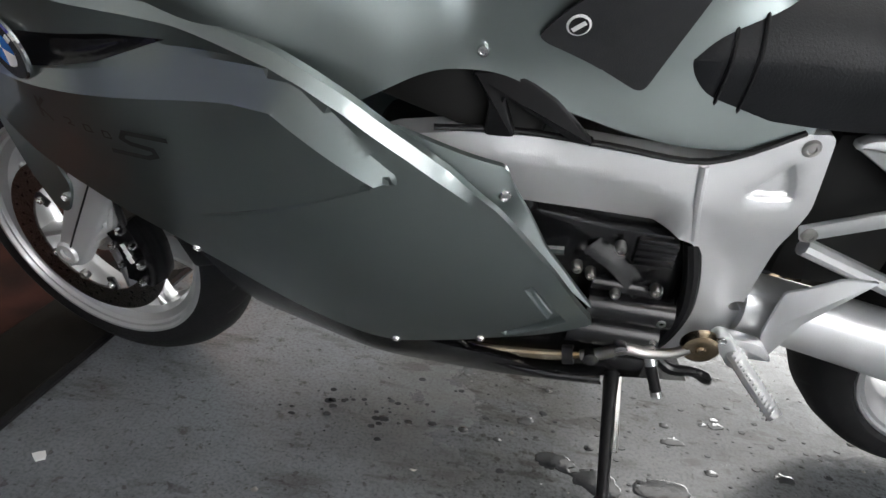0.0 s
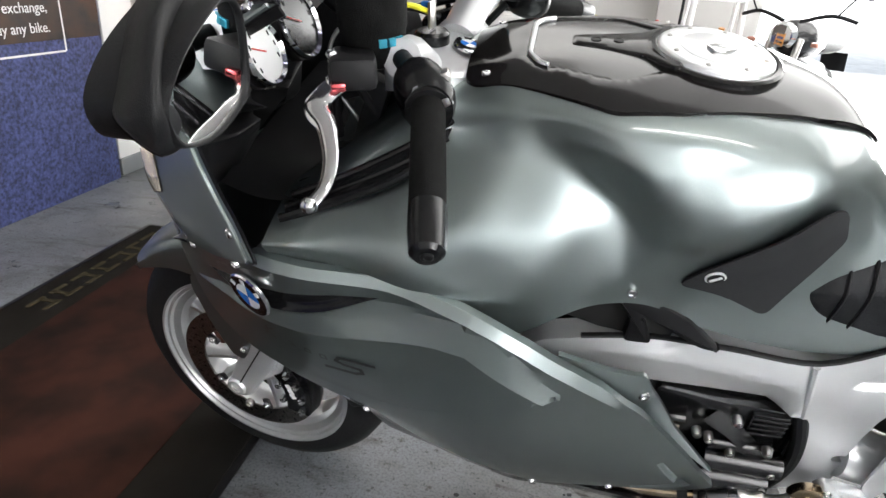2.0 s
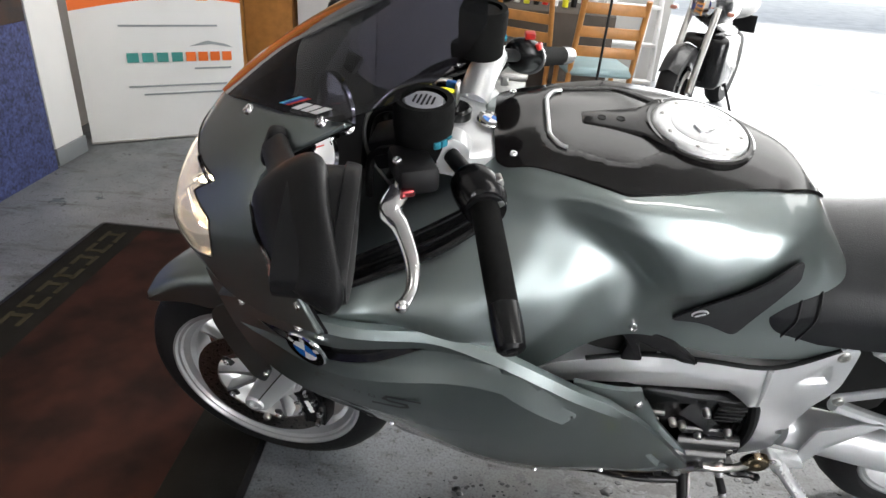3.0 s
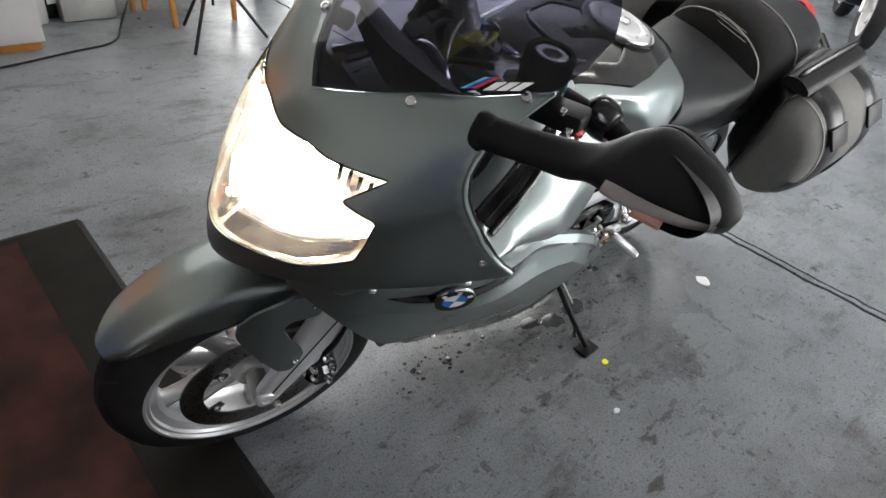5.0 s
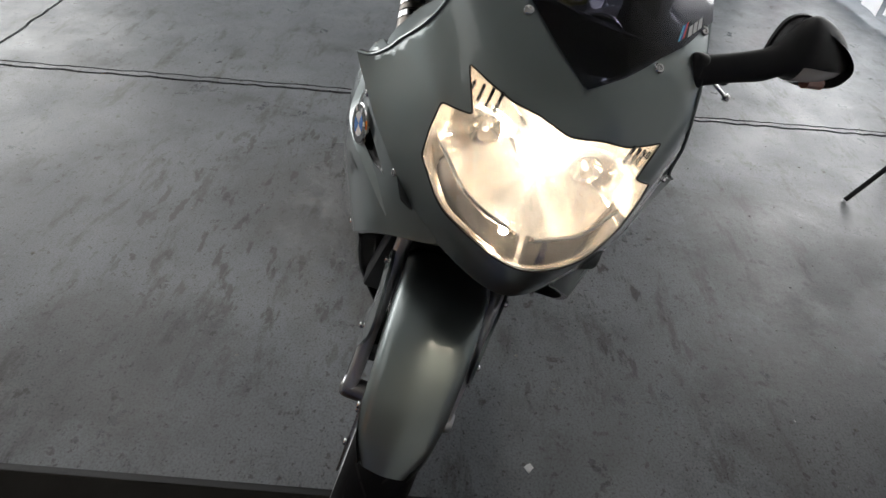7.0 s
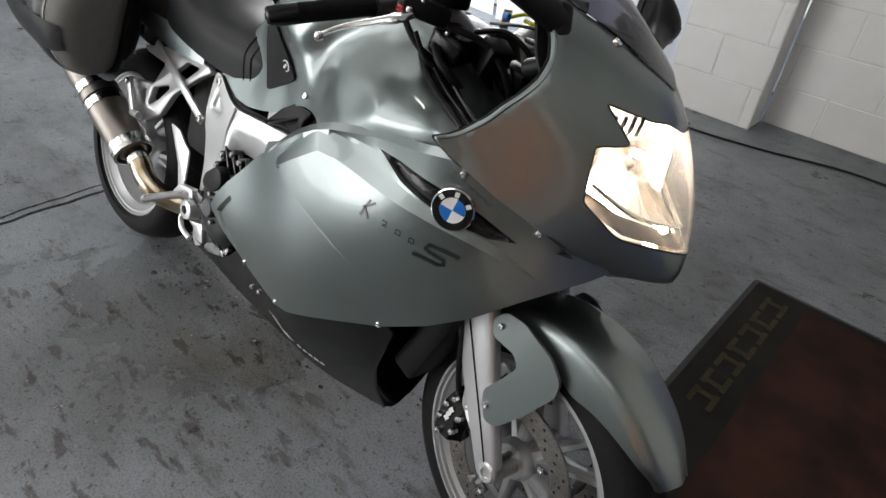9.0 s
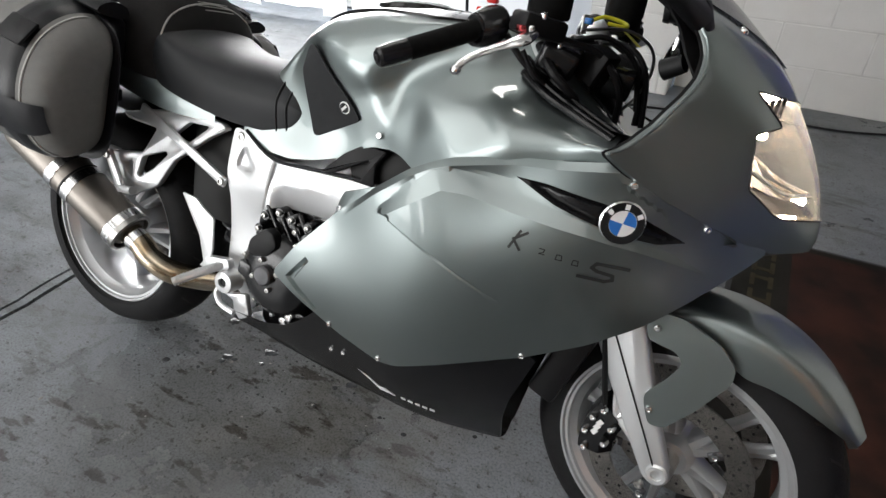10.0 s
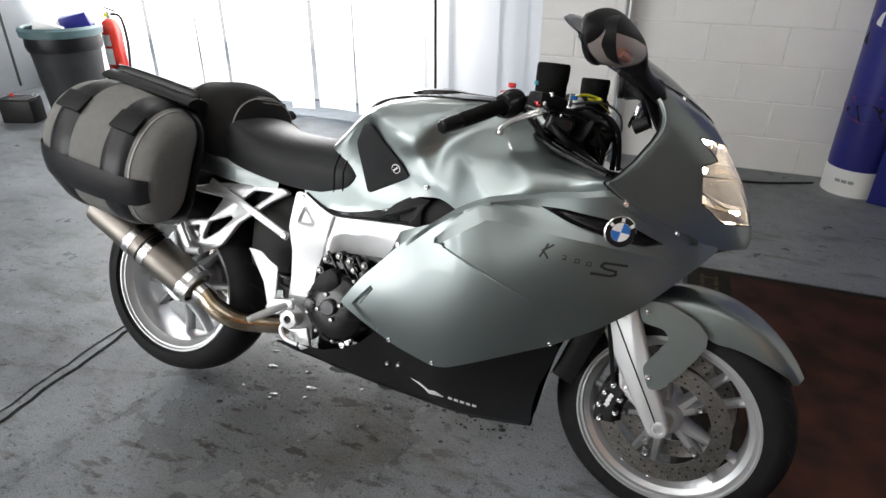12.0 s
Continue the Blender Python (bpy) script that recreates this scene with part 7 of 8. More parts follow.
def rear_end():
    for sg in (1, -1):
        s = empty("rear_subframe")
        s.parent = bike
        s["label"] = "satin silver cast rear subframe and strut"
        y = .112 * sg
        part("strut", flatbar((.165, y * 1.2, .686), (.455, y * 1.24, .566), .024, .010, (0, 1, 0)), ALLOY, s)
        part("strut_bolt", bolt((.445, y * 1.24 + .006 * sg, .570), (0, sg, 0), .010, .005), STEEL, s)
        out = rounded([(.088, .656), (.191, .684), (.332, .705), (.42, .702), (.437, .690), (.379, .655), (.27, .571), (.215, .492), (.121, .441), (.078, .438), (.060, .47), (.022, .520), (.034, .540), (.070, .548), (.160, .568), (.208, .640), (.104, .643)], .008)
        win = [rounded([(.262, .633), (.318, .680), (.382, .684), (.312, .627)], .008), rounded([(.140, .503), (.160, .556), (.240, .590), (.248, .584), (.200, .536), (.150, .500)], .006), rounded([(.086, .526), (.124, .540), (.122, .490), (.102, .502)], .005)]
        lo, hi = sorted((y * .95, y * 1.14))
        part("subframe_casting", plate(out, "y", lo, hi, win, .005), ALLOY, s, "", 40)
        k = part("pillion_bracket", flatbar((.060, y * 1.32, .550), (.118, y * 1.36, .455), .024, .014), ALLOY, s)
        part("bracket_bolt", bolt((.066, y * 1.40, .541), (0, sg, 0), .010, .006), STEEL, s)
        part("pillion_peg", tube([(.112, y * 1.36, .462), (.165, y * 1.42, .470)], .011, 10, 1), ALLOY, s)
        part("heel_guard", flip(plate(rounded([(.334, .515), (.380, .512), (.412, .490), (.441, .476), (.443, .396), (.432, .345), (.418, .345), (.397, .421)], .006), "y", .150, .156, bevel=.002), sg), ALLOY, bike, "white alloy heel guard")
        # rider foot rest
        p = part("foot_rest", flip(tube([(.485, .165, .373), (.459, .21, .357), (.425, .257, .335)], [.012, .013, .011], 10, 4, flat=.8), sg), ALLOY, bike, "ribbed alloy foot rest")
        part("peg_bracket", flip(plate(rounded([(.415, .350), (.44, .382), (.505, .395), (.515, .372), (.47, .350)], .008), "y", .150, .170, bevel=.003), sg), ALLOY, p)
        for k in range(14):
            q = Vector((.478, .178, .369)).lerp(Vector((.430, .250, .338)), k / 13)
            part("peg_rib", flip(box(tuple(q), (.0225, .0028, .021), .0008, (0, 0, 56)), sg), ALLOY, p)
    # right brake pedal and lower bracket
    part("foot_plate", plate(rounded([(.466, .345), (.50, .30), (.558, .317), (.574, .262), (.545, .245), (.525, .262), (.52, .29), (.48, .30)], .006), "y", -.158, -.142, bevel=.003), ALLOY, bike, "silver foot control bracket")
    part("brake_pedal", tube([(.505, -.165, .335), (.482, -.172, .305), (.500, -.176, .278), (.545, -.178, .270)], .007, 10), ALLOY, bike, "bright brake pedal")
    # left gear linkage
    g = part("gear_lever", tube([(.690, .178, .318), (.660, .180, .330), (.632, .182, .350), (.597, .182, .347), (.562, .180, .352), (.540, .176, .364)], [.008, .010, .009, .009, .008, .008], 12, 5), STEEL, bike, "steel gear lever with black rubber peg")
    part("toe_bracket", plate(rounded([(.606, .356), (.588, .360), (.578, .330), (.562, .286), (.572, .280), (.590, .318)], .005), "y", .174, .182, bevel=.002), STEEL, g)
    part("toe_rubber", tube([(.589, .184, .330), (.572, .205, .292)], .0085, 14, 1), RUBBER, g)
    for q, r in (((.589, .184, .334), .0105), ((.571, .206, .288), .009)):
        part("toe_cap", tube([Vector(q) + Vector((.002, -.003, .005)), Vector(q) - Vector((.002, -.003, .005))], r, 14, 1), POLISHED, g)
    part("link_joint", tube([(.676, .176, .323), (.676, .190, .323)], .012, 18, 1), POLISHED, g)
    part("link_joint", tube([(.636, .176, .352), (.636, .190, .352)], .010, 18, 1), POLISHED, g)
    part("link_rod", tube([(.690, .176, .318), (.74, .172, .305), (.82, .166, .292), (.865, .160, .290)], [.007, .012, .012, .006], 14, 3), PIPE, g, "stained steel linkage rod")
    part("rod_boot", tube([(.700, .176, .314), (.716, .175, .310)], .015, 16, 1), RUBBER, g)
    part("pivot_disc", revolve([(0, .186), (.006, .186), (.008, .182), (.020, .183), (.0265, .180), (.028, .174), (.028, .166), (0, .166)], 32, Matrix.Translation((.524, 0, .368))), PIPE, g, "worn brass-coloured pivot disc")
    part("lower_hanger", tube([(.575, .160, .318), (.548, .165, .300), (.515, .168, .304), (.494, .166, .292), (.482, .160, .276)], [.008, .009, .008, .010, .006], 10, 5), BLACK_GLOSS, g, "black bracket below the lever")
    part("clevis", plate(rounded([(.512, .404), (.494, .404), (.468, .368), (.448, .352), (.452, .334), (.478, .340), (.502, .372)], .006), "y", .166, .182, bevel=.003), ALLOY, g, "cast alloy foot rest clevis")
    for x, z in ((.503, .395), (.466, .350)):
        part("clevis_pin", bolt((x, .182, z), (0, 1, 0), .007, .004), POLISHED, g)
    part("belly_bar", tube([(.905, .150, .300), (.84, .166, .276), (.74, .172, .262), (.650, .168, .260)], [.008, .012, .013, .012], 14, 4, flat=.7), BLACK_GLOSS, g, "curved black bar under the belly")
    # swing arm and shaft drive on the left, wheel carrier
    sec = []
    for x, z, h, w, y in ((.47, .40, .050, .045, .095), (.36, .385, .055, .045, .105), (.22, .36, .060, .045, .115), (.08, .33, .075, .05, .110), (-.01, .311, .085, .05, .095), (-.09, .311, .06, .04, .09)):
        sec.append([Vector((x, y + w * math.sin(q), z + h * math.cos(q))) for q in (k * math.pi / 5 for k in range(10))])
    sw = part("swing_arm", loft(sec, 4, 2, True, True), ALLOY, bike, "silver single-sided swing arm with shaft drive", 50)
    part("torque_strut", tube([(.44, .135, .545), (.25, .14, .475), (.05, .13, .40)], .013, 10, 4), ALLOY, sw)
    part("drive_cover", revolve([(0, .150), (.06, .148), (.082, .135), (.085, .10), (.085, .06)], 32, Matrix.Translation((0, 0, .311))), ALLOY, sw, "", 40)
    part("shock", tube([(.42, -.02, .35), (.36, -.02, .60)], .032, 16, 1), BLACK, bike, "black rear shock absorber")
    part("shock_spring", tube([(.42 - .06 * t / 60 + .042 * math.sin(t * .63), -.02 + .042 * math.cos(t * .63), .37 + .21 * t / 60) for t in range(61)], .006, 6, 1), ENGINE_GREY, bike)
    # black block added for the shade between the rear frame sides
    part("rear_inner_shade", box((.36, 0, .56), (.16, .17, .26), .03), SHADOWGAP, bike)
    d = part("rear_brake_disc", revolve([(.085, .052), (.128, .052), (.128, .057), (.085, .057)], 60, Matrix.Translation((0, 0, .311)), True), DISC, bike, "rear brake disc", 30)
    # exhaust on the right
    a, b = Vector((.155, -.155, .350)), Vector((-.185, -.208, .553))
    dr = (b - a).normalized()
    q = dr.to_track_quat("Y", "Z").to_matrix().to_4x4()
    m = Matrix.Translation(a) @ q
    L = (b - a).length
    ex = part("silencer", revolve([(.022, 0), (.040, 0), (.055, .018), (.0575, .03), (.0575, L - .02), (.054, L), (.03, L), (.026, L - .02), (.02, L - .05), (0, L - .05)], 40, m), TITAN, bike, "long titanium silencer with polished bands", 40)
    for h in (.012, .165, .225):
        part("band", revolve([(.0585, h), (.0600, h), (.0600, h + .024), (.0585, h + .024)], 40, m, True), POLISHED, ex)
    for h in (.192,):
        part("band_rubber", revolve([(.0585, h), (.0598, h), (.0598, h + .005), (.0585, h + .005)], 40, m, True), BLACK, ex)
    part("front_clamp", revolve([(.052, -.004), (.0605, -.002), (.0605, .012), (.052, .014)], 40, m, True), STEEL, ex)
    part("exhaust_pipe", tube([a + dr * .02, a - dr * .04, (.222, -.148, .303), (.275, -.132, .275), (.33, -.09, .262), (.42, -.03, .262)], [.032, .031, .031, .031, .031, .031], 20, 7), PIPE, bike, "heat-stained steel exhaust pipe", 60)
    part("pipe_collar", tube([a - dr * .012, a - dr * .034], .032, 24, 1), POLISHED, bike)
    # side stand
    st = part("side_stand", tube([(.618, .10, .235), (.620, .17, .198), (.624, .28, .146), (.627, .368, .112)], [.016, .012, .0098, .0090], 12, 5), BLACK, bike, "black side stand with a coil spring")
    part("stand_foot", flip(box((.625, .372, .104), (.07, .05, .008), .003, (17.8, 0, 0)), 1), BLACK, st)
    part("stand_spring", tube([(.607 + .004 * t / 240 + .0052 * math.sin(t * 1.05), .115 + .13 * t / 240, .225 - .052 * t / 240 + .0052 * math.cos(t * 1.05)) for t in range(241)], .0013, 5, 1), STEEL, st, "thin steel return spring")
    part("stand_peg", tube([(.624, .30, .135), (.646, .32, .130)], .006, 8, 1), BLACK, st)
    part("lower_bracket", box((.65, .09, .245), (.16, .08, .05), .012), ENGINE, bike)


def pannier(sg):
    p = empty("pannier_bag")
    p.parent = bike
    p["label"] = "grey fabric pannier bag with black straps"
    tilt = Matrix.Translation((-.062, 0, .747)) @ Matrix.Rotation(radians(9), 4, "Y") @ Matrix.Translation((.075, 0, -.745))

    def section(x, s, grow=0.0):
        cy, cz = .305, .748
        base = [(.205, .915), (.205, .80), (.205, .66), (.215, .600), (.250, .568), (.30, .562), (.355, .592), (.395, .650), (.415, .72), (.412, .79), (.385, .860), (.335, .910), (.27, .932)]
        out = []
        for y, z in base:
            d = Vector((y - cy, z - cz))
            d = d * s + d.normalized() * grow
            out.append((x, sg * max(cy + d.x, .205 - grow * .3 + (1 - s) * .02), cz + d.y))
        return out
    xs = [(-.240, .40), (-.233, .62), (-.215, .80), (-.186, .91), (-.135, .975), (-.060, 1.0), (.01, .985), (.085, .93), (.137, .83), (.166, .66), (.178, .42)]
    fx, fs_ = [a for a, _ in xs], [b for _, b in xs]

    def sec_at(x, grow=0.0):
        return section(x, float(np.interp(x, fx, fs_)), grow)
    bm = loft([section(x, s) for x, s in xs], 4, 4, True, True)
    part("bag", bm, BAGGREY, p, "grey fabric shell", 60, tilt)
    for x0, w in ((-.165, .078), (.025, .078)):
        part("strap", loft([sec_at(x0 + w * k / 4, .006 if 0 < k < 4 else .001) for k in range(5)], 2, 4, True), BAGBLACK, p, "wide black strap", 60, tilt)
        c = sec_at(x0 + w / 2, .008)
        part("buckle", box((x0 + w / 2, c[10][1], c[10][2]), (w * 1.06, .060, .008), .003, (-50 * sg, 0, 0)), BLACK, p, "", 35, tilt)
    # belt along the outer side and piping round the front end
    rows = []
    for x in np.linspace(-.236, .165, 22):
        c = sec_at(float(x), .007)
        fine = curve_points(c, 4, True)
        i0 = 4 * 6 + 3
        rows.append([fine[i0 + k] for k in range(6)])
    part("belt", loft(rows, 1, 1), BAGBLACK, p, "wide black outer belt", 60, tilt)
    part("piping", tube(sec_at(.115, .002) + sec_at(.115, .002)[:1], .0030, 6, 4), PIPING, p, "pale grey piping", 60, tilt)
    gus = [[(x2, sg * (min(abs(y), .236) - (.05 if abs(y) < .21 else 0)), z) for x2, y, z in section(x * 1.05 + .008, s, .005)] for x, s in xs]
    part("gusset", loft(gus, 4, 3, True, True), BAGBLACK, p, "black stiff inner side of the bag", 50, tilt)
    part("lid_rail", loft([[(x, sg * y, z) for y, z in ((.190, .922), (.194, .948), (.230, .957), (.262, .944), (.258, .928))] for x in (-.18, -.16, -.03, .12, .14)], 3, 2, True, True), BLACK, p, "black lid rail with handle", 40, tilt)
    part("handle", tube([(-.175, .215 * sg, .952), (-.15, .217 * sg, .963), (.09, .217 * sg, .963), (.115, .215 * sg, .952)], .014, 10, 3, flat=.45), BLACK_GLOSS, p, "", 60, tilt)
    part("mount_arm", flatbar((-.12, .14 * sg, .70), (.10, .16 * sg, .70), .03, .04), BLACK, p)


def handlebars():
    h = empty("handlebar")
    h.parent = bike
    h.matrix_basis = STEER
    h["label"] = "silver clip-on handlebar yoke with foam grips"
    half = [(1.082, .020), (1.085, .046), (1.098, .066), (1.115, .088), (1.132, .110), (1.148, .122), (1.170, .130), (1.192, .124), (1.202, .100), (1.200, .060), (1.205, .030)]
    out = rounded(half + [(x, -y) for x, y in reversed(half)], .012)
    yz = thin_plate([(1.095, 0, 1.008), (1.13, 0, 1.019), (1.2, 0, 1.026), (1.14, .06, 1.014), (1.14, -.06, 1.014), (1.17, .13, 1.038), (1.17, -.13, 1.038), (1.2, .1, 1.026), (1.2, -.1, 1.026)])
    part("yoke", sheet(out, lambda u, v: yz(u, v) - .006 * np.exp(-edge_dist(out, u, v) / .006), "z", .032, .007), ALLOY, h, "satin silver top yoke", 50)
    part("lower_yoke", revolve([(.028, .0), (.044, .0), (.049, -.006), (.050, -.03), (.044, -.04), (.028, -.04)], 36, Matrix.Translation((1.150, 0, .985)) @ pose(0, 0, 0, 90, 0, 0), True), ALLOY, h, "silver steering head ring", 40)
    roundel(h, Matrix.Translation((1.126, 0, 1.0205)) @ Matrix.Rotation(radians(-14), 4, "Y") @ pose(0, 0, 0, 90, 0, 0), .021, "yoke_badge")
    part("ignition_switch", revolve([(0, .004), (.020, .004), (.024, 0), (.024, -.03), (0, -.03)], 24, Matrix.Translation((1.178, 0, 1.034)) @ pose(0, 0, 0, 90, 0, 0)), BLACK_GLOSS, h)
    part("key", box((1.178, 0, 1.058), (.004, .022, .035), .001), STEEL, h)
    part("key_tag", loft([[(1.215, .008, 1.070), (1.215, .018, 1.069)], [(1.228, .003, 1.068), (1.228, .026, 1.066)], [(1.255, .003, 1.056), (1.255, .028, 1.054)], [(1.284, .006, 1.036), (1.284, .030, 1.034)]], 4, 2), YELLOW, h, "yellow plastic key tag")
    part("key_loop", tube([(1.18, .0, 1.06), (1.20, .03, 1.075), (1.235, .045, 1.07), (1.25, .02, 1.064), (1.22, .005, 1.066)], .0035, 8), YELLOW, h)
    part("blue_tie", box((1.19, -.012, 1.065), (.016, .01, .012), .003), BLUE, h)
    for sg in (1, -1):
        part("riser", flip(tube([(1.165, .07, 1.010), (1.160, .12, 1.040), (1.148, .168, 1.055)], [.027, .026, .022], 16, 5), sg), ALLOY, h, "silver bar clamp")
        part("bar", flip(tube([(1.15, .165, 1.055), (1.09, .235, 1.033), (1.04, .37, .985)], .011, 12, 4), sg), BLACK, h)
        a, b = Vector((1.092, .232, 1.032)), Vector((1.046, .352, .992))
        d = (b - a).normalized()
        part("grip", flip(tube([a, a.lerp(b, .05), a.lerp(b, .5), b], [.0195, .0175, .0175, .0172], 20, 4), sg), FOAM, h, "black foam grip")
        part("grip_collar", flip(tube([a - d * .012, a + d * .002], .024, 20, 1), sg), BLACK, h)
        part("bar_end", flip(tube([b, b + d * .028, b + d * .05, b + d * .054], [.0178, .0178, .0160, .012], 20, 1), sg), BLACK_GLOSS, h, "gloss black bar end weight")
        part("end_screw", flip(bolt(b + d * .054, d, .006, .002), sg), BLACK, h)
        sw = loft([[Vector(c) + Vector((r * math.cos(q) * .9, r * .25 * math.cos(q), r * math.sin(q))) for q in (k * math.pi / 5 for k in range(10))] for c, r in (((1.118, .196, 1.045), .020), ((1.112, .205, 1.043), .031), ((1.098, .222, 1.036), .033), ((1.090, .236, 1.031), .027))], 3, 2, True, True)
        part("switch_block", flip(sw, sg), BLACK_GLOSS, h, "black switch cluster", 50)
        part("switch_button", flip(box((1.082, .212, 1.060), (.012, .016, .012), .003, (0, 20, 20)), sg), STEEL if sg > 0 else RED, h)
        part("switch_button", flip(box((1.075, .224, 1.040), (.012, .016, .012), .003, (0, 30, 20)), sg), STEEL, h)
        if sg < 0:
            part("kill_switch", box((1.098, -.206, 1.080), (.018, .016, .012), .003, (0, 0, 15)), RED, h, "red kill switch")
        else:
            part("horn_button", box((1.078, .236, 1.012), (.010, .012, .010), .003), RED, h)
        # master cylinder and lever
        part("master_cylinder", flip(box((1.190, .205, 1.052), (.05, .085, .034), .008, (8, 0, 28)), sg), BLACK, h)
        part("cylinder_bolt", flip(bolt((1.205, .222, 1.070), (.2, .2, 1), .006, .004), sg), POLISHED, h)
        piv = Vector((1.196, .240, 1.042))
        tip = Vector((1.1556, .372, .982))
        lev = [piv, piv + Vector((.004, .030, -.010)), Vector((1.180, .288, 1.021)), Vector((1.158, .322, 1.005)), Vector((1.150, .352, .991)), tip]
        part("lever", flip(tube(lev, [.015, .0145, .0105, .0085, .0072, .0066], 12, 5, flat=.5), sg), POLISHED, h, "bright short alloy lever", 50)
        part("lever_ball", flip(revolve([(0, .008), (.006, .006), (.0085, 0), (.006, -.006), (0, -.008)], 14, Matrix.Translation(tip)), sg), POLISHED, h, "", 60)
        part("lever_adjuster", flip(box(tuple(piv + Vector((-.010, .006, .006))), (.016, .022, .010), .003, (0, 0, 30)), sg), PINK, h, "red anodised lever adjuster")
        part("lever_pivot", flip(bolt(piv + Vector((0, 0, .008)), (0, 0, 1), .007, .004), sg), POLISHED, h)
        # fluid reservoir in a black sleeve
        c = Vector((1.192, .148, 1.098)) if sg > 0 else Vector((1.170, .140, 1.118))
        up = pose(0, 0, 0, 90, 0, 0)
        m = Matrix.Translation((c.x, c.y * sg, c.z)) @ up
        part("reservoir_sleeve", revolve([(0, -.055), (.034, -.055), (.037, -.051), (.0375, -.02), (.039, -.016), (.0395, .016), (.037, .022), (.029, .022)], 30, m), FOAM, h, "black stretch reservoir sleeve", 50)
        part("reservoir_cap", revolve([(0, .019), (.024, .019), (.0275, .016), (.0275, .008), (0, .008)], 30, m), ALLOY if sg > 0 else FOAM, h, "ribbed reservoir cap")
        for k in range(5):
            if sg > 0:
                part("cap_slot", box((c.x - .012 + k * .006, c.y, c.z + .0195), (.0024, .028 - abs(k - 2) * .005, .0014)), BLACK, h)
        for k in range(3):
            a = 2.3 + k * .28
            part("sleeve_mark", box((c.x + .0385 * math.cos(a), (c.y + .0385 * math.sin(a)) * sg, c.z - .026), (.004, .009, .009), .0005, (0, 0, math.degrees(a) * sg)), plain("sleeve_blue", (.02, .25, .35), .6), h)
        part("reservoir_hose", flip(tube([(c.x, c.y, c.z - .05), (c.x + .012, c.y + .02, c.z - .066), (1.19, .19, 1.06)], .006, 8), sg), BLACK, h)
    part("brake_line", tube([(1.20, -.06, 1.05), (1.26, .0, 1.06), (1.30, .05, 1.03), (1.30, .06, .97), (1.26, .05, .90)], .003, 8), STEEL, h, "braided brake line")
    part("clutch_line", tube([(1.20, .19, 1.04), (1.235, .13, 1.02), (1.24, .08, .96), (1.20, .05, .88)], .006, 8), BLACK, h)
    part("cable_bundle", tube([(1.13, -.20, 1.03), (1.17, -.18, .985), (1.20, -.10, .95), (1.18, -.04, .90)], .006, 8), BLACK, h)
    part("throttle_cover", box((1.205, -.135, 1.005), (.07, .07, .05), .012, (10, 18, 20), seg=3), BLACK_GLOSS, h, "black plastic cover beside the yoke")
    part("cover_screw", bolt((1.215, -.165, 1.026), (.2, -.4, 1), .005, .003), POLISHED, h)
    part("switch_connector", box((1.255, -.085, 1.000), (.045, .05, .06), .006, (0, 25, -10)), BLACK, h)
    part("switch_connector", box((1.285, -.045, .975), (.05, .04, .05), .006, (12, 10, 15)), BLACK_GLOSS, h)
    part("fuse_box", box((1.262, .045, .985), (.06, .07, .05), .008, (0, 20, 5)), BLACK, h)
    for pts, r in (([(1.18, -.17, 1.04), (1.22, -.16, 1.035), (1.265, -.11, 1.02), (1.30, -.07, .96), (1.29, -.04, .88)], .0065),
                   ([(1.17, -.15, 1.02), (1.215, -.175, .985), (1.25, -.15, .95), (1.26, -.08, .90)], .008),
                   ([(1.20, -.09, 1.03), (1.25, -.06, 1.045), (1.30, -.03, 1.01), (1.32, -.02, .93)], .005),
                   ([(1.16, -.19, 1.01), (1.19, -.17, .965), (1.235, -.13, .945), (1.28, -.10, .90)], .005),
                   ([(1.19, .12, 1.03), (1.24, .10, 1.01), (1.29, .07, .97), (1.30, .06, .89)], .007),
                   ([(1.20, .05, 1.03), (1.27, .02, 1.03), (1.315, .0, .99), (1.33, .0, .90)], .0055)):
        part("loom_hose", tube(pts, r, 8, 6), BLACK, h)
    part("steering_stem", tube([(1.17, 0, 1.01), (1.22, 0, .93), (1.27, 0, .84)], .045, 18, 1), BLACK, h)
    part("steering_link", flatbar((1.22, -.07, .99), (1.27, -.06, .86), .03, .02), BLACK, h)
    part("steering_link", flatbar((1.22, .07, .99), (1.27, .06, .86), .03, .02), BLACK, h)


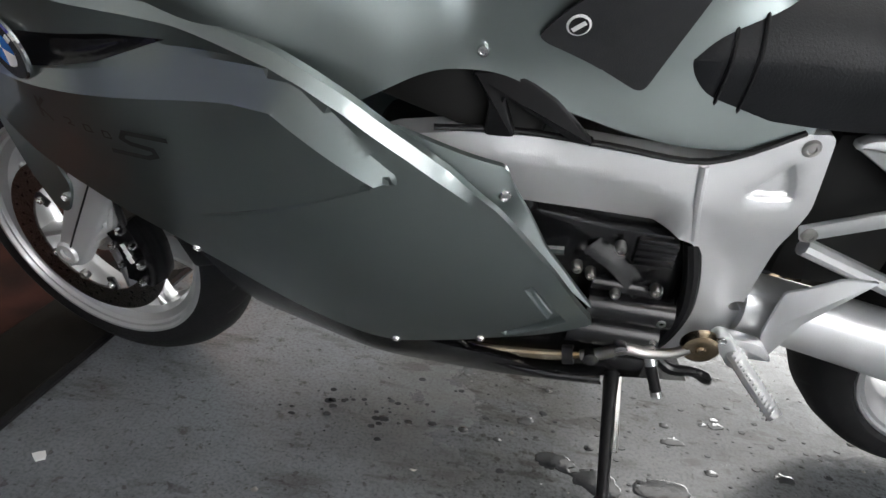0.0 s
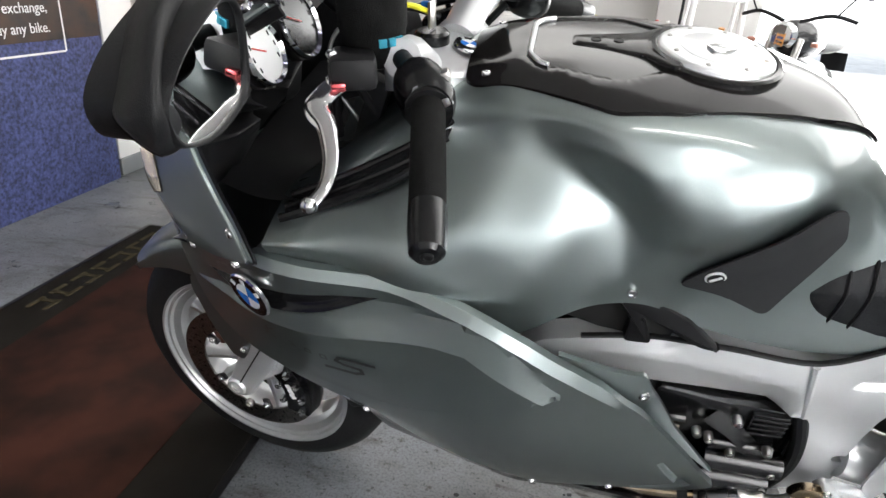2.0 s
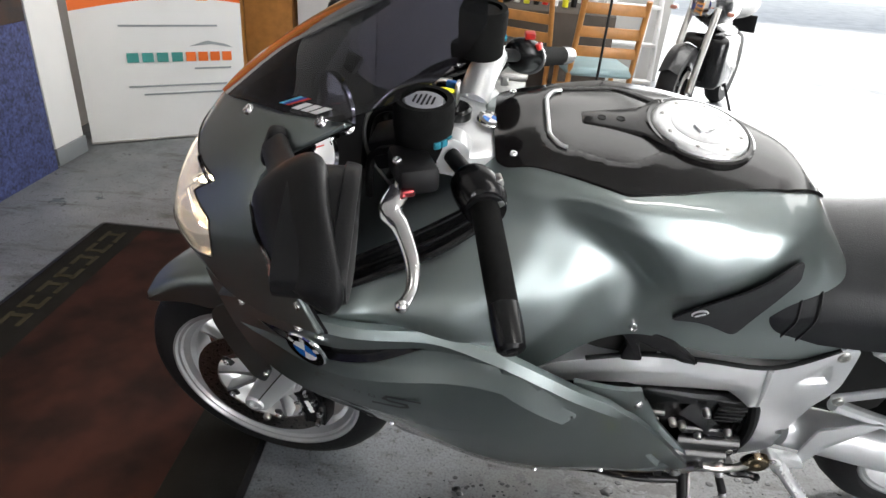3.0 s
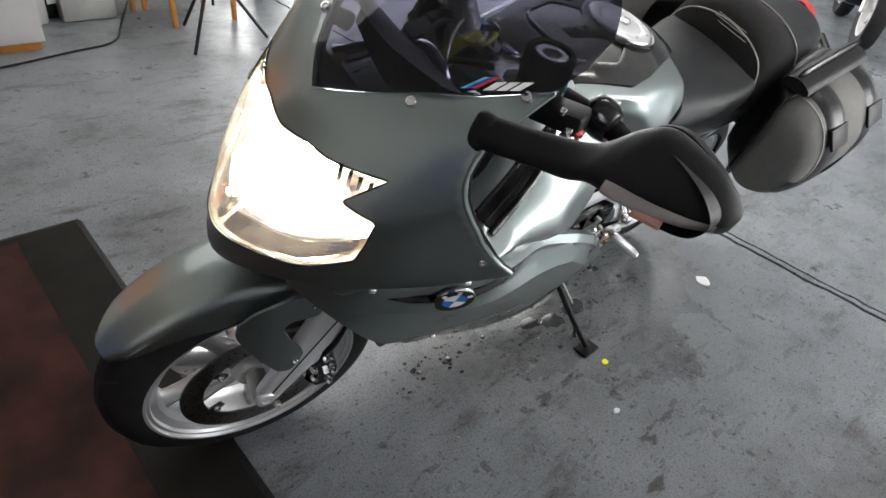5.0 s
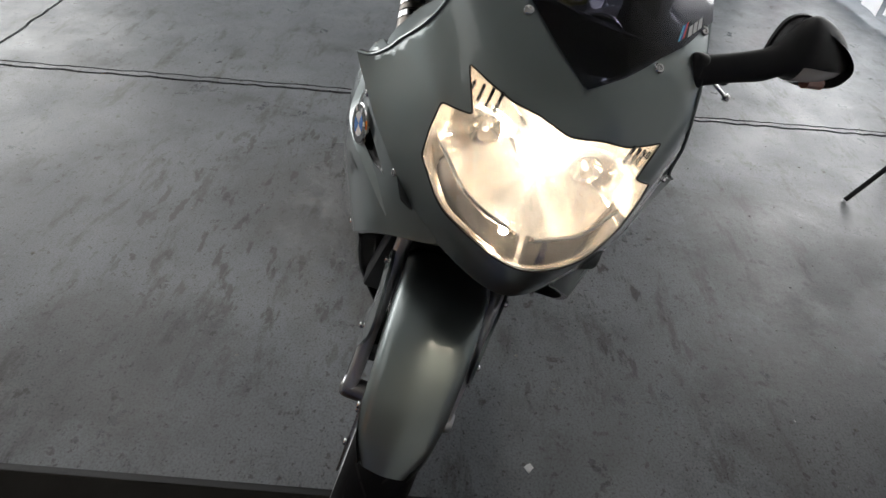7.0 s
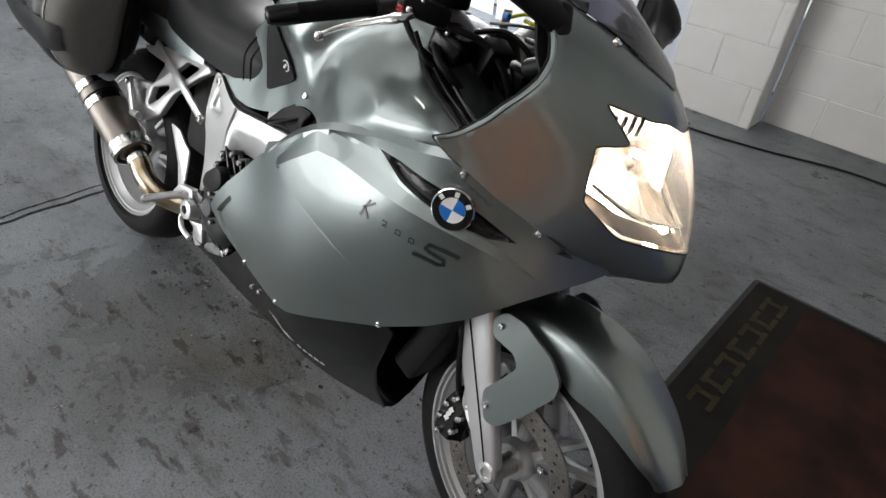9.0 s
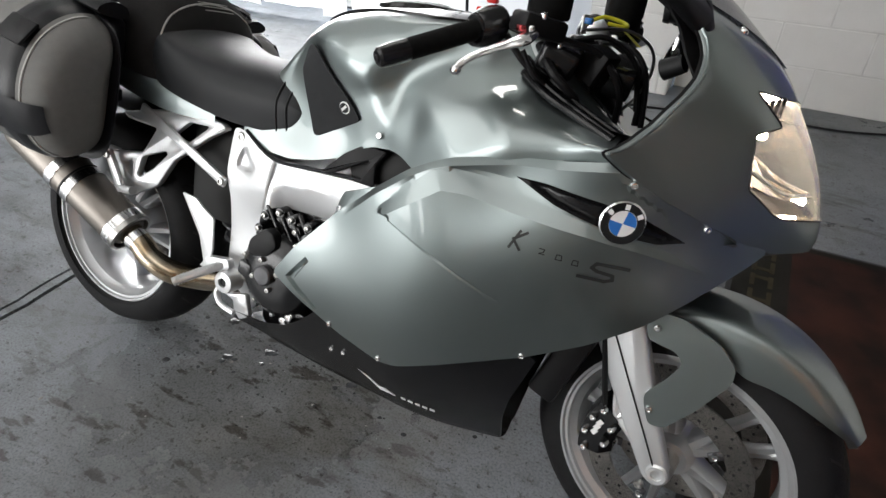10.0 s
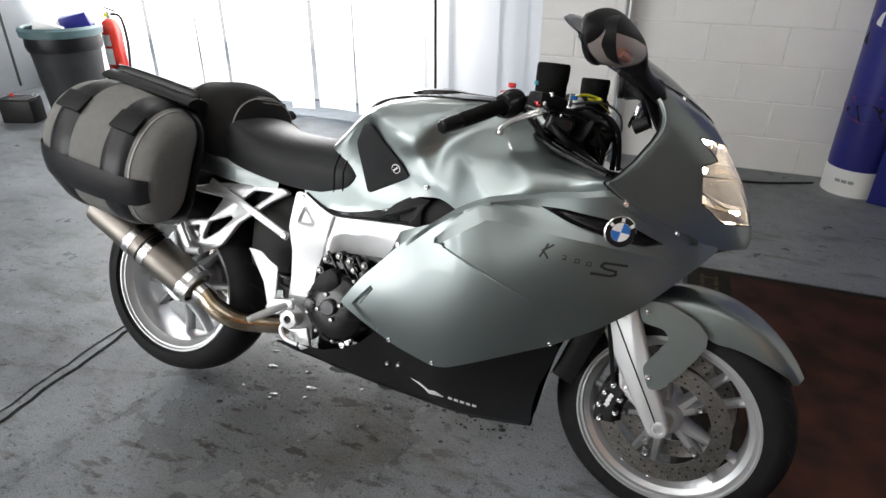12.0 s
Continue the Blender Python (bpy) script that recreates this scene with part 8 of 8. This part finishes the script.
def dash_and_mirrors():
    d = empty("instrument_panel")
    d.parent = bike
    d["label"] = "black instrument panel with pale round dials"
    part("binnacle", loft([[(1.37, -.13, 1.03), (1.39, 0, 1.01), (1.37, .13, 1.03)], [(1.36, -.135, 1.08), (1.37, 0, 1.085), (1.36, .135, 1.08)], [(1.41, -.11, 1.105), (1.425, 0, 1.10), (1.41, .11, 1.105)]], 4, 5), BLACK, d)
    face = Vector((-1, 0, .35)).normalized().to_track_quat("Y", "Z").to_matrix().to_4x4()
    for y, z, r in ((.140, 1.060, .034), (.03, 1.055, .042)):
        m = Matrix.Translation((1.345, y, z)) @ face
        part("dial_ring", revolve([(r, 0), (r + .004, .004), (r + .006, 0), (r + .006, -.005), (r, -.005)], 32, m, True), CHROME, d)
        part("dial_back", revolve([(0, -.022), (r + .006, -.022), (r + .006, -.016), (0, -.016)], 32, m), BLACK, d)
        part("dial_face", revolve([(0, -.001), (r, -.001), (r, -.004), (0, -.004)], 32, m), PAPER if y > .1 else BLACK_GLOSS, d)
        bm = box((0, .001, r * .35), (.0016, .001, r * .8))
        bm.transform(m @ pose(0, 0, 0, 0, 60, 0))
        part("needle", bm, RED, d)
        for k in range(9):
            a = -2.1 + k * .52
            bm = box((r * .82 * math.sin(a), 0, r * .82 * math.cos(a)), (.002, .0008, .006))
            bm.transform(m)
            part("dial_mark", bm, BLACK, d)
    part("power_socket", tube([(1.385, -.175, 1.020), (1.355, -.165, 1.005)], [.014, .017], 16, 1), BLACK, d)
    for sg in (1, -1):
        q = part("screen_bracket", flip(flatbar((1.36, .15, 1.09), (1.30, .172, 1.125), .02, .004), sg), BLACK, d)
        part("inner_panel", flip(sheet(rounded([(.205, .99), (.212, 1.035), (.196, 1.10), (.15, 1.09), (.13, 1.03), (.16, .98)], .01), lambda u, v: nose_x(u, v) - .035, "x", .004, .02), sg), BLACK, d)
        # mirror
        m = empty("mirror")
        m.parent = bike
        m["label"] = "black wing mirror with clear indicator lens"
        part("mirror_foot", flip(box((1.392, .186, 1.087), (.026, .030, .054), .010, (0, -24, 20), seg=3), sg), BLACK, m, "", 45)
        S = {
            .188: [(1.405, 1.064), (1.408, 1.086), (1.392, 1.108), (1.376, 1.108), (1.372, 1.086), (1.385, 1.064)],
            .25: [(1.378, 1.085), (1.380, 1.105), (1.362, 1.126), (1.347, 1.126), (1.344, 1.105), (1.357, 1.085)],
            .305: [(1.361, 1.103), (1.364, 1.127), (1.339, 1.148), (1.320, 1.150), (1.316, 1.125), (1.330, 1.101)],
            .332: [(1.354, 1.120), (1.360, 1.146), (1.324, 1.182), (1.296, 1.188), (1.292, 1.140), (1.304, 1.111)],
            .36: [(1.346, 1.123), (1.354, 1.158), (1.313, 1.202), (1.281, 1.208), (1.277, 1.145), (1.290, 1.110)],
            .41: [(1.320, 1.129), (1.332, 1.161), (1.296, 1.197), (1.268, 1.203), (1.262, 1.145), (1.274, 1.114)],
            .45: [(1.294, 1.136), (1.304, 1.160), (1.278, 1.185), (1.255, 1.189), (1.250, 1.148), (1.262, 1.122)],
            .472: [(1.275, 1.144), (1.282, 1.159), (1.267, 1.172), (1.249, 1.174), (1.246, 1.153), (1.258, 1.132)],
            .479: [(1.262, 1.150), (1.266, 1.157), (1.262, 1.163), (1.252, 1.163), (1.251, 1.154), (1.256, 1.143)]}
        sec = []
        for y, q in S.items():
            ring = [(a, y, b) for a, b in q]
            sec.append(ring)
        part("mirror_shell", flip(loft(sec, 5, 6, True, True), sg), BLACK, m, "matt black mirror shell", 45)
        loop = [(1.272, .330, 1.178), (1.266, .36, 1.203), (1.263, .41, 1.198), (1.262, .45, 1.184), (1.263, .472, 1.163), (1.266, .462, 1.132), (1.270, .42, 1.113), (1.275, .37, 1.108), (1.278, .335, 1.116)]

        def ring_at(back, s):
            return curve_points([(x - back, .40 + (y - .40) * s, 1.147 + (z - 1.147) * s) for x, y, z in loop], 4, True)
        part("mirror_rim", flip(loft([ring_at(-.045, .93), ring_at(-.006, .95), ring_at(.003, .95), ring_at(.005, 1.0), ring_at(.014, .99), ring_at(.019, .96), ring_at(.018, .92), ring_at(.014, .90)], 2, 1, True), sg), BLACK, m, "black mirror housing rim", 45)
        fine = ring_at(.0155, .91)
        part("mirror_glass", flip(mesh_bm(fine, [tuple(range(len(fine)))]), sg), MIRROR, m, "silvered mirror glass")
        rows = []
        for y in (.352, .365, .385, .405, .425, .445, .460, .470):
            ring = curve_points([(*(float(np.interp(y, list(S), [q[k][i] for q in S.values()])) for i in (0, 1)), 0) for k in range(6)], 6, True)
            mid = sum(ring, Vector()) / len(ring)
            e = .0022 + .0030 * math.sin(math.pi * (y - .350) / .122)
            rows.append([(r.x + (r - mid).normalized().x * e, y, r.y + (r - mid).normalized().y * e) for r in (ring[k % 36] for k in range(-5, 6))])
        L = part("indicator_lens", flip(loft(rows, 3, 2), sg), CLEARPL, m, "clear indicator lens with an amber bulb", 60)
        part("amber_bulb", flip(tube([(1.330, .390, 1.1235), (1.316, .425, 1.1275)], .0105, 10, 1), sg), AMBER, L)


main_frame()
engine()
rear_end()
pannier(1)
pannier(-1)
handlebars()
dash_and_mirrors()
